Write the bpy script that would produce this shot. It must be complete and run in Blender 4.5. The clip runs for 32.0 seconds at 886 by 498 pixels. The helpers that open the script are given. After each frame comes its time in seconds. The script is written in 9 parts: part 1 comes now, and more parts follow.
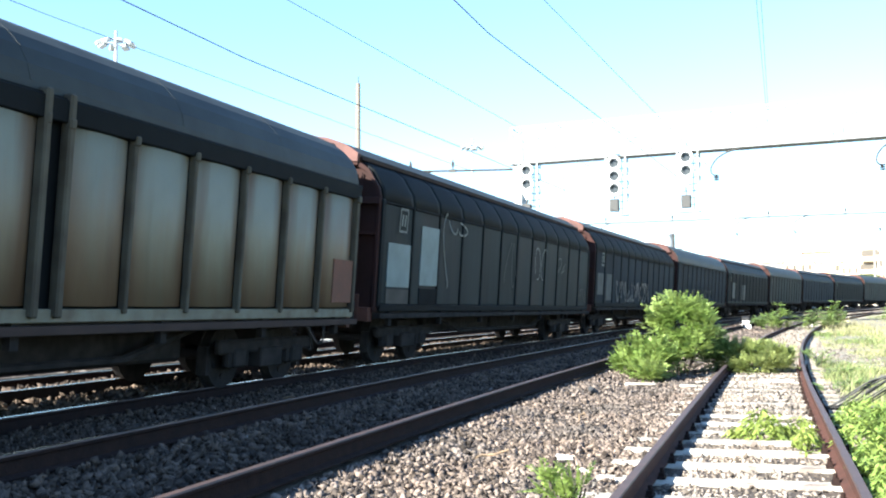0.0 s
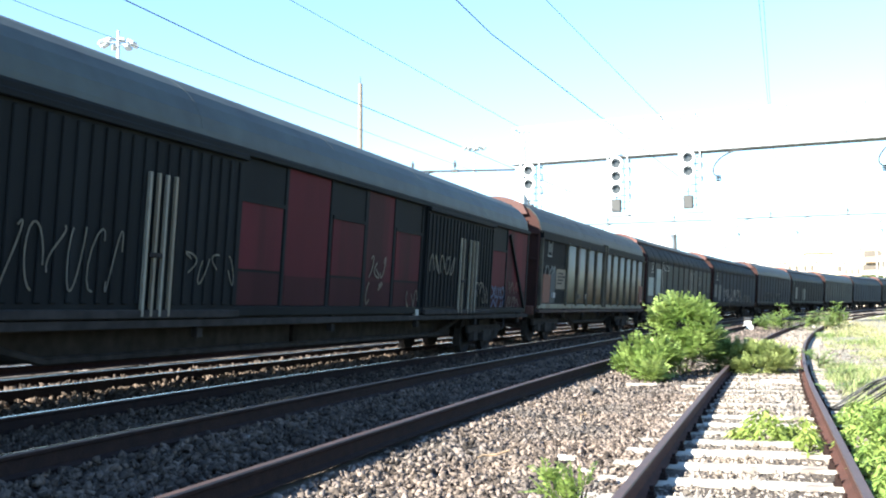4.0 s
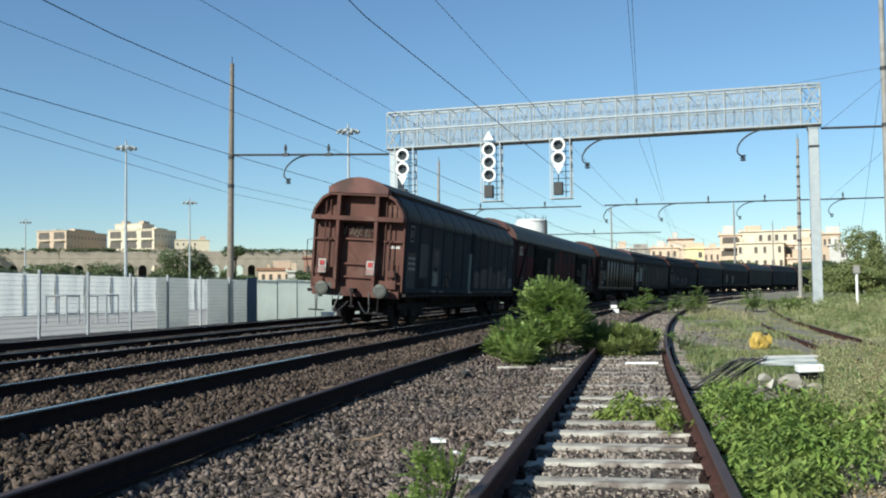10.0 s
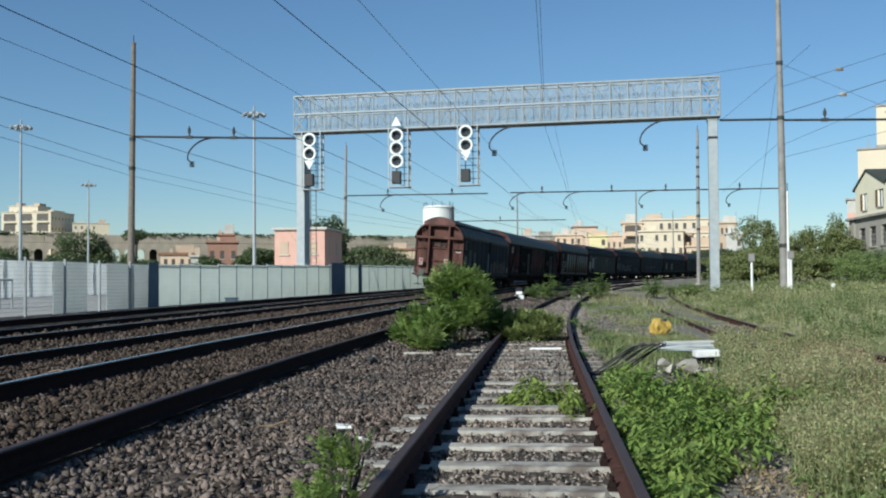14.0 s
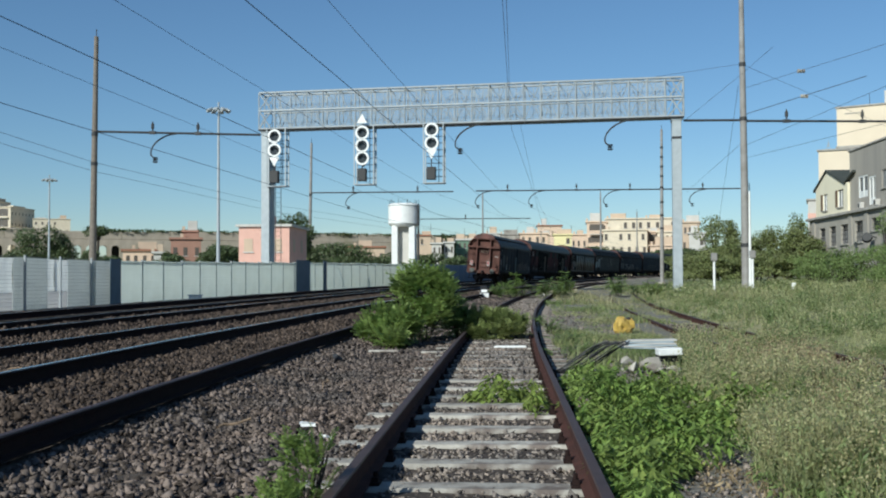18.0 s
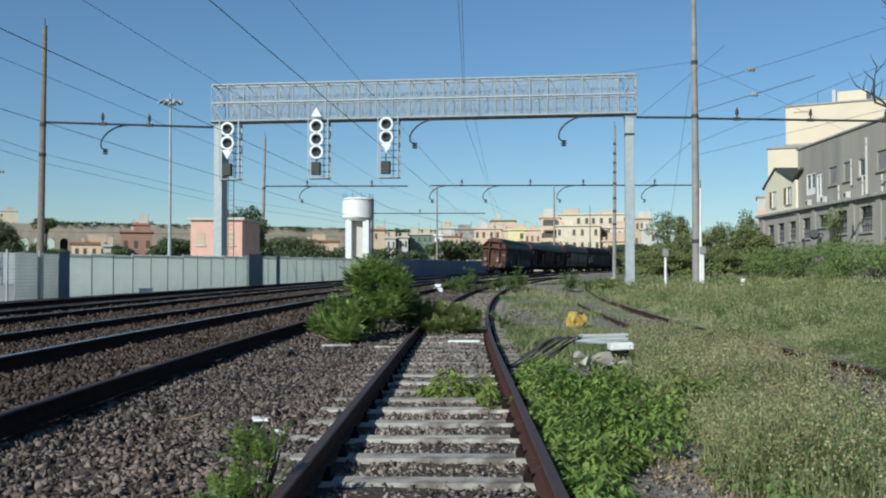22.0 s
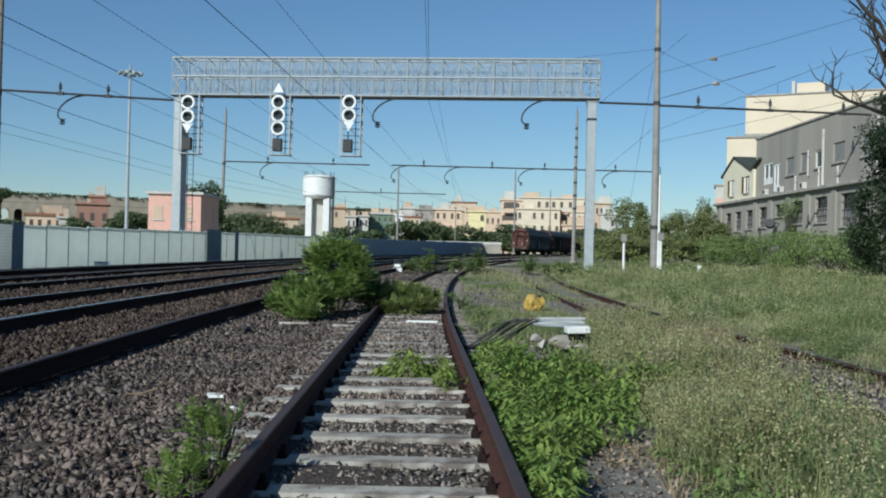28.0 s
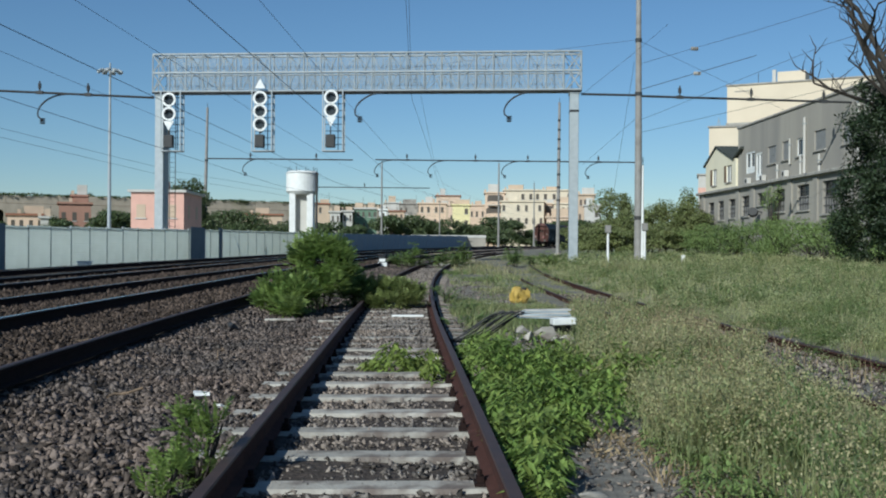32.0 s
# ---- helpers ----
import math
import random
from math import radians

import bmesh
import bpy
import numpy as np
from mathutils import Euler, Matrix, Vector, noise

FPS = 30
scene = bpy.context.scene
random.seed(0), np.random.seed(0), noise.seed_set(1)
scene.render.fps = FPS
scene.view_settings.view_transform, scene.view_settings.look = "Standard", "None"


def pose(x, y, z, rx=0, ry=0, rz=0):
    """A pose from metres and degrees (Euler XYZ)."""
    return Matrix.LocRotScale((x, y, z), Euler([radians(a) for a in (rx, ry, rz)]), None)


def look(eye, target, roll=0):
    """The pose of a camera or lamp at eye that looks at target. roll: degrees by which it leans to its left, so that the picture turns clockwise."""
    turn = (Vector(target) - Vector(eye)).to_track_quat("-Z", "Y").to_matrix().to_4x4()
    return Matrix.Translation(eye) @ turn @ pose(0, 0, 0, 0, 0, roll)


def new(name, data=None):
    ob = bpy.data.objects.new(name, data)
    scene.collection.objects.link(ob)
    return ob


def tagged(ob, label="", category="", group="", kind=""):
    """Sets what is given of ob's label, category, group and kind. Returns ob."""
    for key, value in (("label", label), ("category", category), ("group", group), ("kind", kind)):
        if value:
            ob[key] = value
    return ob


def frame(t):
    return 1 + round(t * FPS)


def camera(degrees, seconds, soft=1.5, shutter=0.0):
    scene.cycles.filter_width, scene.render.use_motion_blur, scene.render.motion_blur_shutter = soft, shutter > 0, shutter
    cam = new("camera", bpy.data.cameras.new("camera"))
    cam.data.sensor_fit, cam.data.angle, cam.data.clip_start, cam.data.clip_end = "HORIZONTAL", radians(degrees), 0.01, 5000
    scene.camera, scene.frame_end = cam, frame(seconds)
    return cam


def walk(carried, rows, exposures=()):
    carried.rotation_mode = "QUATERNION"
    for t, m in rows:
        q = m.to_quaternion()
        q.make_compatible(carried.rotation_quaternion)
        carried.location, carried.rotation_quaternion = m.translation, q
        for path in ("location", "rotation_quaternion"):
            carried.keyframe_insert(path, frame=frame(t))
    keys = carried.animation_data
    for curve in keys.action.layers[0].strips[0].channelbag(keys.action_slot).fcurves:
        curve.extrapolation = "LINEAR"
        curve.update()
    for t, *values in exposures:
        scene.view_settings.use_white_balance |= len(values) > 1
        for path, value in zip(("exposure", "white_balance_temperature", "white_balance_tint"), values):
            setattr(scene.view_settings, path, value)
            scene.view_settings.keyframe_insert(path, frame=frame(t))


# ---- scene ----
cam = camera(47.07, 32.0, soft=2.0)
EYE = (0.0, 0.0, 1.17)
# seconds, yaw, pitch, roll of the hand-held camera, which turns on the spot
VIEW = [
    (0, 17.84, 3.58, 0.67),
    (0.5, 17.85, 3.44, 0.55),
    (1, 17.84, 3.42, 0.63),
    (1.5, 17.81, 3.30, 0.74),
    (2, 17.94, 3.27, 0.57),
    (2.5, 17.91, 3.24, 0.52),
    (3, 17.88, 3.30, 0.56),
    (3.5, 17.94, 3.51, 0.61),
    (5.5, 17.96, 3.63, 0.46),
    (6, 18.09, 3.53, 0.62),
    (6.5, 17.65, 3.48, 0.49),
    (7, 17.38, 3.46, 0.30),
    (7.5, 16.89, 3.30, 0.13),
    (8, 15.97, 3.15, 0.15),
    (8.5, 14.97, 3.12, 0.11),
    (9, 13.87, 3.13, 0.28),
    (9.5, 12.91, 3.03, 0.45),
    (10, 10.83, 2.64, 0.67),
    (10.5, 9.04, 1.98, 0.77),
    (11, 8.35, 1.65, 0.42),
    (11.5, 7.36, 1.81, 0.19),
    (12, 6.71, 2.05, 0.38),
    (12.5, 6.44, 2.06, 0.58),
    (13, 6.04, 2.12, 0.58),
    (13.5, 5.99, 2.13, 0.62),
    (14, 5.58, 1.80, 0.45),
    (14.5, 5.22, 1.75, 0.18),
    (16.5, 4.32, 1.86, 0.12),
    (17, 4.03, 1.79, 0.15),
    (17.5, 3.97, 1.63, 0.27),
    (18, 3.62, 1.67, 0.22),
    (18.5, 3.43, 1.62, 0.04),
    (19, 3.23, 1.50, 0.09),
    (19.5, 2.92, 1.52, 0.04),
    (20, 2.94, 1.46, -0.03),
    (20.5, 2.51, 1.48, -0.18),
    (21, 2.11, 1.51, 0.17),
    (21.5, 1.68, 1.57, -0.09),
    (22, 1.03, 1.36, 0.00),
    (22.5, 0.62, 1.28, 0.12),
    (23, 0.43, 1.00, 0.10),
    (23.5, 0.17, 0.80, -0.04),
    (24, -0.11, 0.82, -0.16),
    (24.5, -0.35, 0.79, -0.28),
    (25, -0.56, 0.54, -0.29),
    (25.5, -0.79, 0.34, -0.32),
    (27.5, -1.25, 0.44, -1.05),
    (28, -1.24, 0.29, -1.35),
    (28.5, -1.40, 0.10, -1.08),
    (29, -1.54, -0.06, -0.59),
    (29.5, -1.70, 0.00, -0.32),
    (30, -2.14, 0.00, -0.36),
    (30.5, -2.09, -0.03, -0.28),
    (31, -2.14, -0.16, -0.33),
    (31.5, -2.17, -0.09, -0.53),
    (32, -2.10, -0.05, -0.40),
]
walk(cam, [(t, pose(*EYE, 90 + p, r, y)) for t, y, p, r in VIEW],
     exposures=[(0, 2.58, 6280, 5), (6.0, 2.70, 6280, 5), (6.8, 2.76, 6230, 5), (7.3, 2.56, 6200, 4), (8.0, 1.98, 6120, 2), (9.0, 1.05, 6230, 2), (10.0, 0.68, 6120, 2), (11.5, 0.45, 5980, 2), (13, 0.35, 5900, 2), (20, 0.22, 5800, 2), (32, 0.06, 5660, 2)])

# ---- light ----
SUN_FROM = (-0.468, -0.722, 0.509)
sun_data = bpy.data.lights.new("sun", "SUN")
sun_data.energy, sun_data.angle, sun_data.color = 4.5, radians(0.55), (1.0, 0.93, 0.82)
sun = new("sun", sun_data)
sun.matrix_basis = look((0, 0, 60), (-SUN_FROM[0] * 60, -SUN_FROM[1] * 60, 60 - SUN_FROM[2] * 60))
world = bpy.data.worlds.new("sky")
scene.world = world
world.use_nodes = True
wn = world.node_tree
sky = wn.nodes.new("ShaderNodeTexSky")
sky.sky_type, sky.sun_disc = "NISHITA", False
sky.sun_elevation = math.atan2(SUN_FROM[2], math.hypot(SUN_FROM[0], SUN_FROM[1]))
sky.sun_rotation = math.atan2(SUN_FROM[0], SUN_FROM[1])
sky.air_density, sky.dust_density, sky.ozone_density = 1.05, 0.0, 4.8
wn.links.new(sky.outputs[0], wn.nodes["Background"].inputs[0])
wn.nodes["Background"].inputs[1].default_value = 0.072

# ---- materials ----
def material(name, colour, rough=0.8, metal=0.0, other=None, scale=4.0, detail=6.0, mix=0.5, spots=None, spot_scale=1.0,
             spot_at=(0.5, 0.65), bump=0.0, bump_scale=30.0, vary=0.0, island=False, streak=False, spec=0.5):
    """A node material: colour and other mixed by noise, spots at a larger scale, relief, and a random shift per object or island."""
    m = bpy.data.materials.new(name)
    m.use_nodes = True
    t = m.node_tree
    n, l = t.nodes, t.links
    b = n["Principled BSDF"]
    b.inputs["Roughness"].default_value, b.inputs["Metallic"].default_value = rough, metal
    b.inputs["Specular IOR Level"].default_value = spec
    co = n.new("ShaderNodeTexCoord")
    source = co.outputs["Object"]
    if streak:
        mp = n.new("ShaderNodeMapping")
        mp.inputs["Scale"].default_value = (1, 1, 0.12)
        l.new(source, mp.inputs[0])
        source = mp.outputs[0]
    def noise_ramp(sc, lo, hi, det=detail):
        z = n.new("ShaderNodeTexNoise")
        z.inputs["Scale"].default_value, z.inputs["Detail"].default_value = sc, det
        l.new(source, z.inputs["Vector"])
        r = n.new("ShaderNodeMapRange")
        r.inputs["From Min"].default_value, r.inputs["From Max"].default_value = lo, hi
        l.new(z.outputs["Fac"], r.inputs["Value"])
        return r.outputs["Result"]
    def blend(fac, a, c, kind="MIX"):
        x = n.new("ShaderNodeMix")
        x.data_type, x.blend_type = "RGBA", kind
        if isinstance(fac, float):
            x.inputs[0].default_value = fac
        else:
            l.new(fac, x.inputs[0])
        for v, i in ((a, 6), (c, 7)):
            if isinstance(v, tuple):
                x.inputs[i].default_value = (*v[:3], 1)
            else:
                l.new(v, x.inputs[i])
        return x.outputs[2]
    if other is None:
        other = tuple(c * 0.75 for c in colour)
    out = blend(noise_ramp(scale, 0.5 - mix / 2, 0.5 + mix / 2), colour, other)
    if spots:
        out = blend(noise_ramp(spot_scale, *spot_at), out, spots)
    if vary:
        if island:
            g = n.new("ShaderNodeNewGeometry").outputs["Random Per Island"]
        else:
            g = n.new("ShaderNodeObjectInfo").outputs["Random"]
        r = n.new("ShaderNodeMapRange")
        r.inputs["To Min"].default_value, r.inputs["To Max"].default_value = 1 - vary, 1 + vary
        l.new(g, r.inputs["Value"])
        h = n.new("ShaderNodeHueSaturation")
        l.new(r.outputs["Result"], h.inputs["Value"])
        l.new(out, h.inputs["Color"])
        out = h.outputs[0]
    l.new(out, b.inputs["Base Color"])
    if bump:
        z = n.new("ShaderNodeTexNoise")
        z.inputs["Scale"].default_value, z.inputs["Detail"].default_value = bump_scale, 5
        l.new(source, z.inputs["Vector"])
        k = n.new("ShaderNodeBump")
        k.inputs["Strength"].default_value, k.inputs["Distance"].default_value = bump, 0.03
        l.new(z.outputs["Fac"], k.inputs["Height"])
        l.new(k.outputs[0], b.inputs["Normal"])
    return m


def leaf_material(name, colour, other, vary=0.35, through_light=0.35, spots=None, spot_scale=0.3):
    m = material(name, colour, 0.55, other=other, scale=1.2, mix=0.3, vary=vary, island=True, spots=spots, spot_scale=spot_scale, spot_at=(0.44, 0.60))
    t = m.node_tree
    b = t.nodes["Principled BSDF"]
    tr = t.nodes.new("ShaderNodeBsdfTranslucent")
    mx = t.nodes.new("ShaderNodeMixShader")
    mx.inputs[0].default_value = through_light
    src = b.inputs["Base Color"].links[0].from_socket
    t.links.new(src, tr.inputs[0])
    t.links.new(b.outputs[0], mx.inputs[1])
    t.links.new(tr.outputs[0], mx.inputs[2])
    t.links.new(mx.outputs[0], t.nodes["Material Output"].inputs[0])
    return m


BALLAST = material("ballast_stone", (0.152, 0.117, 0.097), 0.9, other=(0.095, 0.081, 0.073), scale=0.7, mix=0.3, vary=0.85, island=True, spec=0.15, bump=0.4, bump_scale=60)
BALLAST_GREY = material("grey_ballast_stone", (0.228, 0.187, 0.155), 0.9, other=(0.150, 0.134, 0.120), scale=1.2, mix=0.3, vary=0.75, island=True, spec=0.15, bump=0.4, bump_scale=60)
GROUND = material("ballast_bed", (0.085, 0.067, 0.056), 0.95, spec=0.2, other=(0.048, 0.040, 0.034), scale=14.0, mix=0.25, spots=(0.125, 0.10, 0.08), spot_scale=0.35, bump=1.0, bump_scale=22)
# rail rust, darkened for the shaded faces that the main line rails show
RAIL_RUST_DARK = material("darkened_rail_rust", (0.026, 0.015, 0.013), 0.9, spec=0.1, other=(0.014, 0.010, 0.010), scale=9.0, bump=0.3, bump_scale=50)
RAIL_RED = material("rail_red_rust", (0.082, 0.036, 0.028), 0.9, spec=0.15, other=(0.046, 0.024, 0.020), scale=9.0, bump=0.3, bump_scale=50)
RAIL_TOP = material("rail_head_worn", (0.48, 0.46, 0.45), 0.22, 0.95, other=(0.30, 0.28, 0.27), scale=6.0)
RAIL_DULL = material("rail_head_dull", (0.075, 0.045, 0.038), 0.6, 0.2, other=(0.042, 0.028, 0.025), scale=6.0)
CONCRETE = material("sleeper_concrete", (0.46, 0.43, 0.375), 0.9, other=(0.27, 0.245, 0.21), scale=6.0, spots=(0.16, 0.13, 0.11), spot_scale=3.0, vary=0.2, bump=0.4)
SLEEPER_OLD = material("sleeper_stained", (0.16, 0.12, 0.10), 0.95, other=(0.26, 0.23, 0.20), scale=3.0, vary=0.3, bump=0.4)
GALV = material("galvanised_steel", (0.37, 0.40, 0.415), 0.55, 0.1, other=(0.29, 0.32, 0.335), scale=3.0, vary=0.05)
DARK_STEEL = material("dark_steel", (0.05, 0.05, 0.05), 0.7, 0.2, scale=8.0)

WOOD_POLE = material("weathered_pole", (0.215, 0.185, 0.15), 0.9, other=(0.13, 0.11, 0.09), scale=5.0, bump=0.4)
POLE_PAINT = material("pole_grey_paint", (0.29, 0.28, 0.265), 0.7, other=(0.19, 0.175, 0.16), scale=2.0)
PLASTER_PINK = material("pink_plaster", (0.66, 0.40, 0.32), 0.9, other=(0.58, 0.35, 0.28), scale=1.0)
PLASTER_YELLOW = material("cream_plaster", (0.68, 0.59, 0.45), 0.9, other=(0.58, 0.50, 0.38), scale=0.7, spots=(0.59, 0.51, 0.385), spot_scale=0.5)
PLASTER_GREY = material("grey_plaster", (0.37, 0.345, 0.30), 0.95, other=(0.24, 0.22, 0.195), scale=0.7, spots=(0.16, 0.14, 0.12), spot_scale=0.4, bump=0.3)
WHITE_PAINT = material("white_paint", (0.78, 0.78, 0.76), 0.6, other=(0.66, 0.66, 0.63), scale=2.0)
BLACK_PAINT = material("black_paint", (0.015, 0.015, 0.017), 0.5)
WIRE = material("contact_wire", (0.05, 0.05, 0.055), 0.5, 0.4)
GRASS = leaf_material("dry_grass", (0.38, 0.36, 0.18), (0.50, 0.43, 0.25), through_light=0.5)
FENCE_SHEET = leaf_material("translucent_fence_sheet", (0.84, 0.87, 0.82), (0.78, 0.81, 0.76), vary=0.03, through_light=0.72)
GRASS_GREEN = leaf_material("green_grass", (0.31, 0.35, 0.135), (0.43, 0.42, 0.210), through_light=0.5, spots=(0.20, 0.26, 0.09))
LEAF_BUSH = leaf_material("bush_leaf", (0.150, 0.225, 0.065), (0.225, 0.290, 0.100))
LEAF_DARK = leaf_material("dark_leaf", (0.075, 0.110, 0.042), (0.120, 0.150, 0.062))
BARK = material("bark", (0.060, 0.048, 0.038), 0.95, other=(0.030, 0.025, 0.020), scale=6.0, bump=0.5)


# ---- mesh helpers ----
def mesh_of(name, verts, faces, mats=(), smooth=False, index=None):
    me = bpy.data.meshes.new(name)
    me.from_pydata([tuple(v) for v in verts], [], [tuple(f) for f in faces])
    for m in mats:
        me.materials.append(m)
    if index is not None:
        me.polygons.foreach_set("material_index", np.asarray(index, dtype=np.int32))
    if smooth:
        me.polygons.foreach_set("use_smooth", np.ones(len(me.polygons), dtype=bool))
    me.update()
    return me


def part(name, bm, mat, parent=None, label="", kind="", smooth=False, m=None):
    """Links a bmesh (or a mesh) as one object under its thing."""
    if isinstance(bm, bmesh.types.BMesh):
        me = bpy.data.meshes.new(name)
        bm.to_mesh(me)
        bm.free()
        me.materials.append(mat)
        if smooth:
            me.polygons.foreach_set("use_smooth", np.ones(len(me.polygons), dtype=bool))
    else:
        me = bm
    ob = new(name, me)
    if parent:
        ob.parent = parent
    if m is not None:
        ob.matrix_basis = m
    return tagged(ob, label, kind=kind)


def thing(name, label, category, m=None, group="", kind=""):
    ob = new(name)
    if m is not None:
        ob.matrix_basis = m
    return tagged(ob, label, category, group, kind)


def box(bm, x0, x1, y0, y1, z0, z1, bevel=0.0):
    r = bmesh.ops.create_cube(bm, size=1.0, matrix=Matrix.Translation(((x0 + x1) / 2, (y0 + y1) / 2, (z0 + z1) / 2)) @ Matrix.Diagonal((x1 - x0, y1 - y0, z1 - z0, 1)))
    if bevel:
        edges = list({e for v in r["verts"] for e in v.link_edges})
        bmesh.ops.bevel(bm, geom=edges, offset=bevel, segments=1, affect="EDGES")
    return bm


def boxes(*specs, bevel=0.0):
    bm = bmesh.new()
    for s in specs:
        box(bm, *s, bevel=bevel)
    return bm


def rod(bm, a, b, r, r2=None, seg=8):
    a, b = Vector(a), Vector(b)
    d = b - a
    m = Matrix.Translation((a + b) / 2) @ d.to_track_quat("Z", "Y").to_matrix().to_4x4()
    bmesh.ops.create_cone(bm, cap_ends=True, segments=seg, radius1=r, radius2=r if r2 is None else r2, depth=d.length, matrix=m)
    return bm


def rods(pairs, r, seg=6):
    bm = bmesh.new()
    for a, b in pairs:
        rod(bm, a, b, r, seg=seg)
    return bm


def tube(pts, r, seg=5):
    """One connected tube through points."""
    verts, faces = [], []
    pts = [Vector(p) for p in pts]
    for k, p in enumerate(pts):
        d = (pts[min(k + 1, len(pts) - 1)] - pts[max(k - 1, 0)]).normalized()
        a = d.cross(Vector((0.3, 0.1, 1))).normalized()
        b = d.cross(a)
        verts += [p + (a * math.cos(2 * math.pi * i / seg) + b * math.sin(2 * math.pi * i / seg)) * r for i in range(seg)]
    for k in range(len(pts) - 1):
        for i in range(seg):
            j = (i + 1) % seg
            faces.append((k * seg + i, k * seg + j, (k + 1) * seg + j, (k + 1) * seg + i))
    return verts, faces


def extrude_profile(points, x0, x1):
    """A closed outline in (y, z), drawn out along x."""
    bm = bmesh.new()
    a = [bm.verts.new((x0, y, z)) for y, z in points]
    b = [bm.verts.new((x1, y, z)) for y, z in points]
    n = len(points)
    for i in range(n):
        bm.faces.new((a[i], a[(i + 1) % n], b[(i + 1) % n], b[i]))
    bm.faces.new(a[::-1])
    bm.faces.new(b)
    bmesh.ops.recalc_face_normals(bm, faces=bm.faces)
    return bm


# ---- the lie of the line: straight past the camera, then a long curve to the right ----
CURVE_AT, RADIUS, CURVE_END = 6.1, 515.0, 215.0
TURN = (CURVE_END - CURVE_AT) / RADIUS


def rise(y):
    """The line and the yard climb gently into the distance."""
    u = min(max(0.0, y - 15.0), 185.0)
    return 0.0066 * u * u / (u + 8.0) + 0.00001 * u * u


def dip(y, d):
    """The main line still falls a little towards the camera."""
    return -0.006 * max(0.0, 15.0 - max(y, -10.0)) * min(max((-2.2 - d) / 1.0, 0.0), 1.0)


def on_line(s, d, z=0.0):
    """The place s metres along the main line and d metres to its right."""
    th = min(max(0.0, (s - CURVE_AT) / RADIUS), TURN)
    rest = s if s <= CURVE_AT else max(0.0, s - CURVE_END)
    x = RADIUS - (RADIUS - d) * math.cos(th)
    y = (CURVE_AT if s > CURVE_AT else 0.0) + (RADIUS - d) * math.sin(th) + rest * math.cos(th)
    x += rest * math.sin(th)
    return Vector((x, y, z + (rise(y) + dip(y, d) if z < 3 else 0)))


def heading(s):
    return min(max(0.0, (s - CURVE_AT) / RADIUS), TURN)


def bend(s, d, z, start, radius, end):
    """A line of its own that bends to the right from start on."""
    th = min(max(0.0, (s - start) / radius), (end - start) / radius)
    rest = s if s <= start else max(0.0, s - end)
    y = (start if s > start else 0.0) + (radius - d) * math.sin(th) + rest * math.cos(th)
    return Vector((radius - (radius - d) * math.cos(th) + rest * math.sin(th), y, z + (rise(y) if z < 3 else 0)))


def siding_line(s, d, z=0.0):
    return bend(s, d, z, 15.0, 465.0, 130.0)


def yard_line(s, d, z=0.0):
    """The line of the fence beside the yard."""
    return bend(s, d, z, 30.0, 403.0, 146.0)


def yard_heading(s):
    return min(max(0.0, (s - 30.0) / 403.0), 116.0 / 403.0)


def offset_of(x, y):
    if y <= CURVE_AT:
        return x
    th = math.atan2(y - CURVE_AT, RADIUS - x) if x < RADIUS else 9.0
    if th <= TURN:
        return RADIUS - math.hypot(RADIUS - x, y - CURVE_AT)
    return RADIUS + (x - RADIUS) * math.cos(TURN) - (y - CURVE_AT) * math.sin(TURN)


PROFILE = [(-400, 0.1), (-60, 0.1), (-17, 0.05), (-15.0, 0.02), (-13.6, 0.08), (-11.0, 0.02), (-10.2, -0.02), (-9.3, 0.10), (-7.5, -0.03), (-6.6, -0.12), (-5.6, -0.05), (-4.8, 0.07),
           (-3.2, -0.07), (-2.6, -0.20), (-1.6, -0.21), (-1.0, -0.215), (0.6, -0.215), (1.4, -0.21), (3.2, -0.22), (4.0, -0.29), (5.9, -0.29), (7.0, -0.16), (10, 0.0), (20, 0.1), (400, 0.2)]
PX, PZ = [p[0] for p in PROFILE], [p[1] for p in PROFILE]


def ground_z(x, y):
    d = offset_of(x, y)
    return float(np.interp(d, PX, PZ)) + (rise(y) + dip(y, d)) * min(max((d + 19.5) / 2.5, 0.0), 1.0)


# ---- ground ----
SOIL = material("dry_grass_soil", (0.24, 0.24, 0.11), 0.95, other=(0.31, 0.28, 0.155), scale=1.5, mix=0.4, spots=(0.09, 0.11, 0.045), spot_scale=0.25, spot_at=(0.45, 0.6), bump=0.8, bump_scale=9)


GREY_GRAVEL = material("grey_trodden_gravel", (0.235, 0.220, 0.190), 0.95, spec=0.2, other=(0.150, 0.140, 0.122), scale=9.0, mix=0.3, spots=(0.200, 0.195, 0.120), spot_scale=0.6, bump=1.0, bump_scale=26)


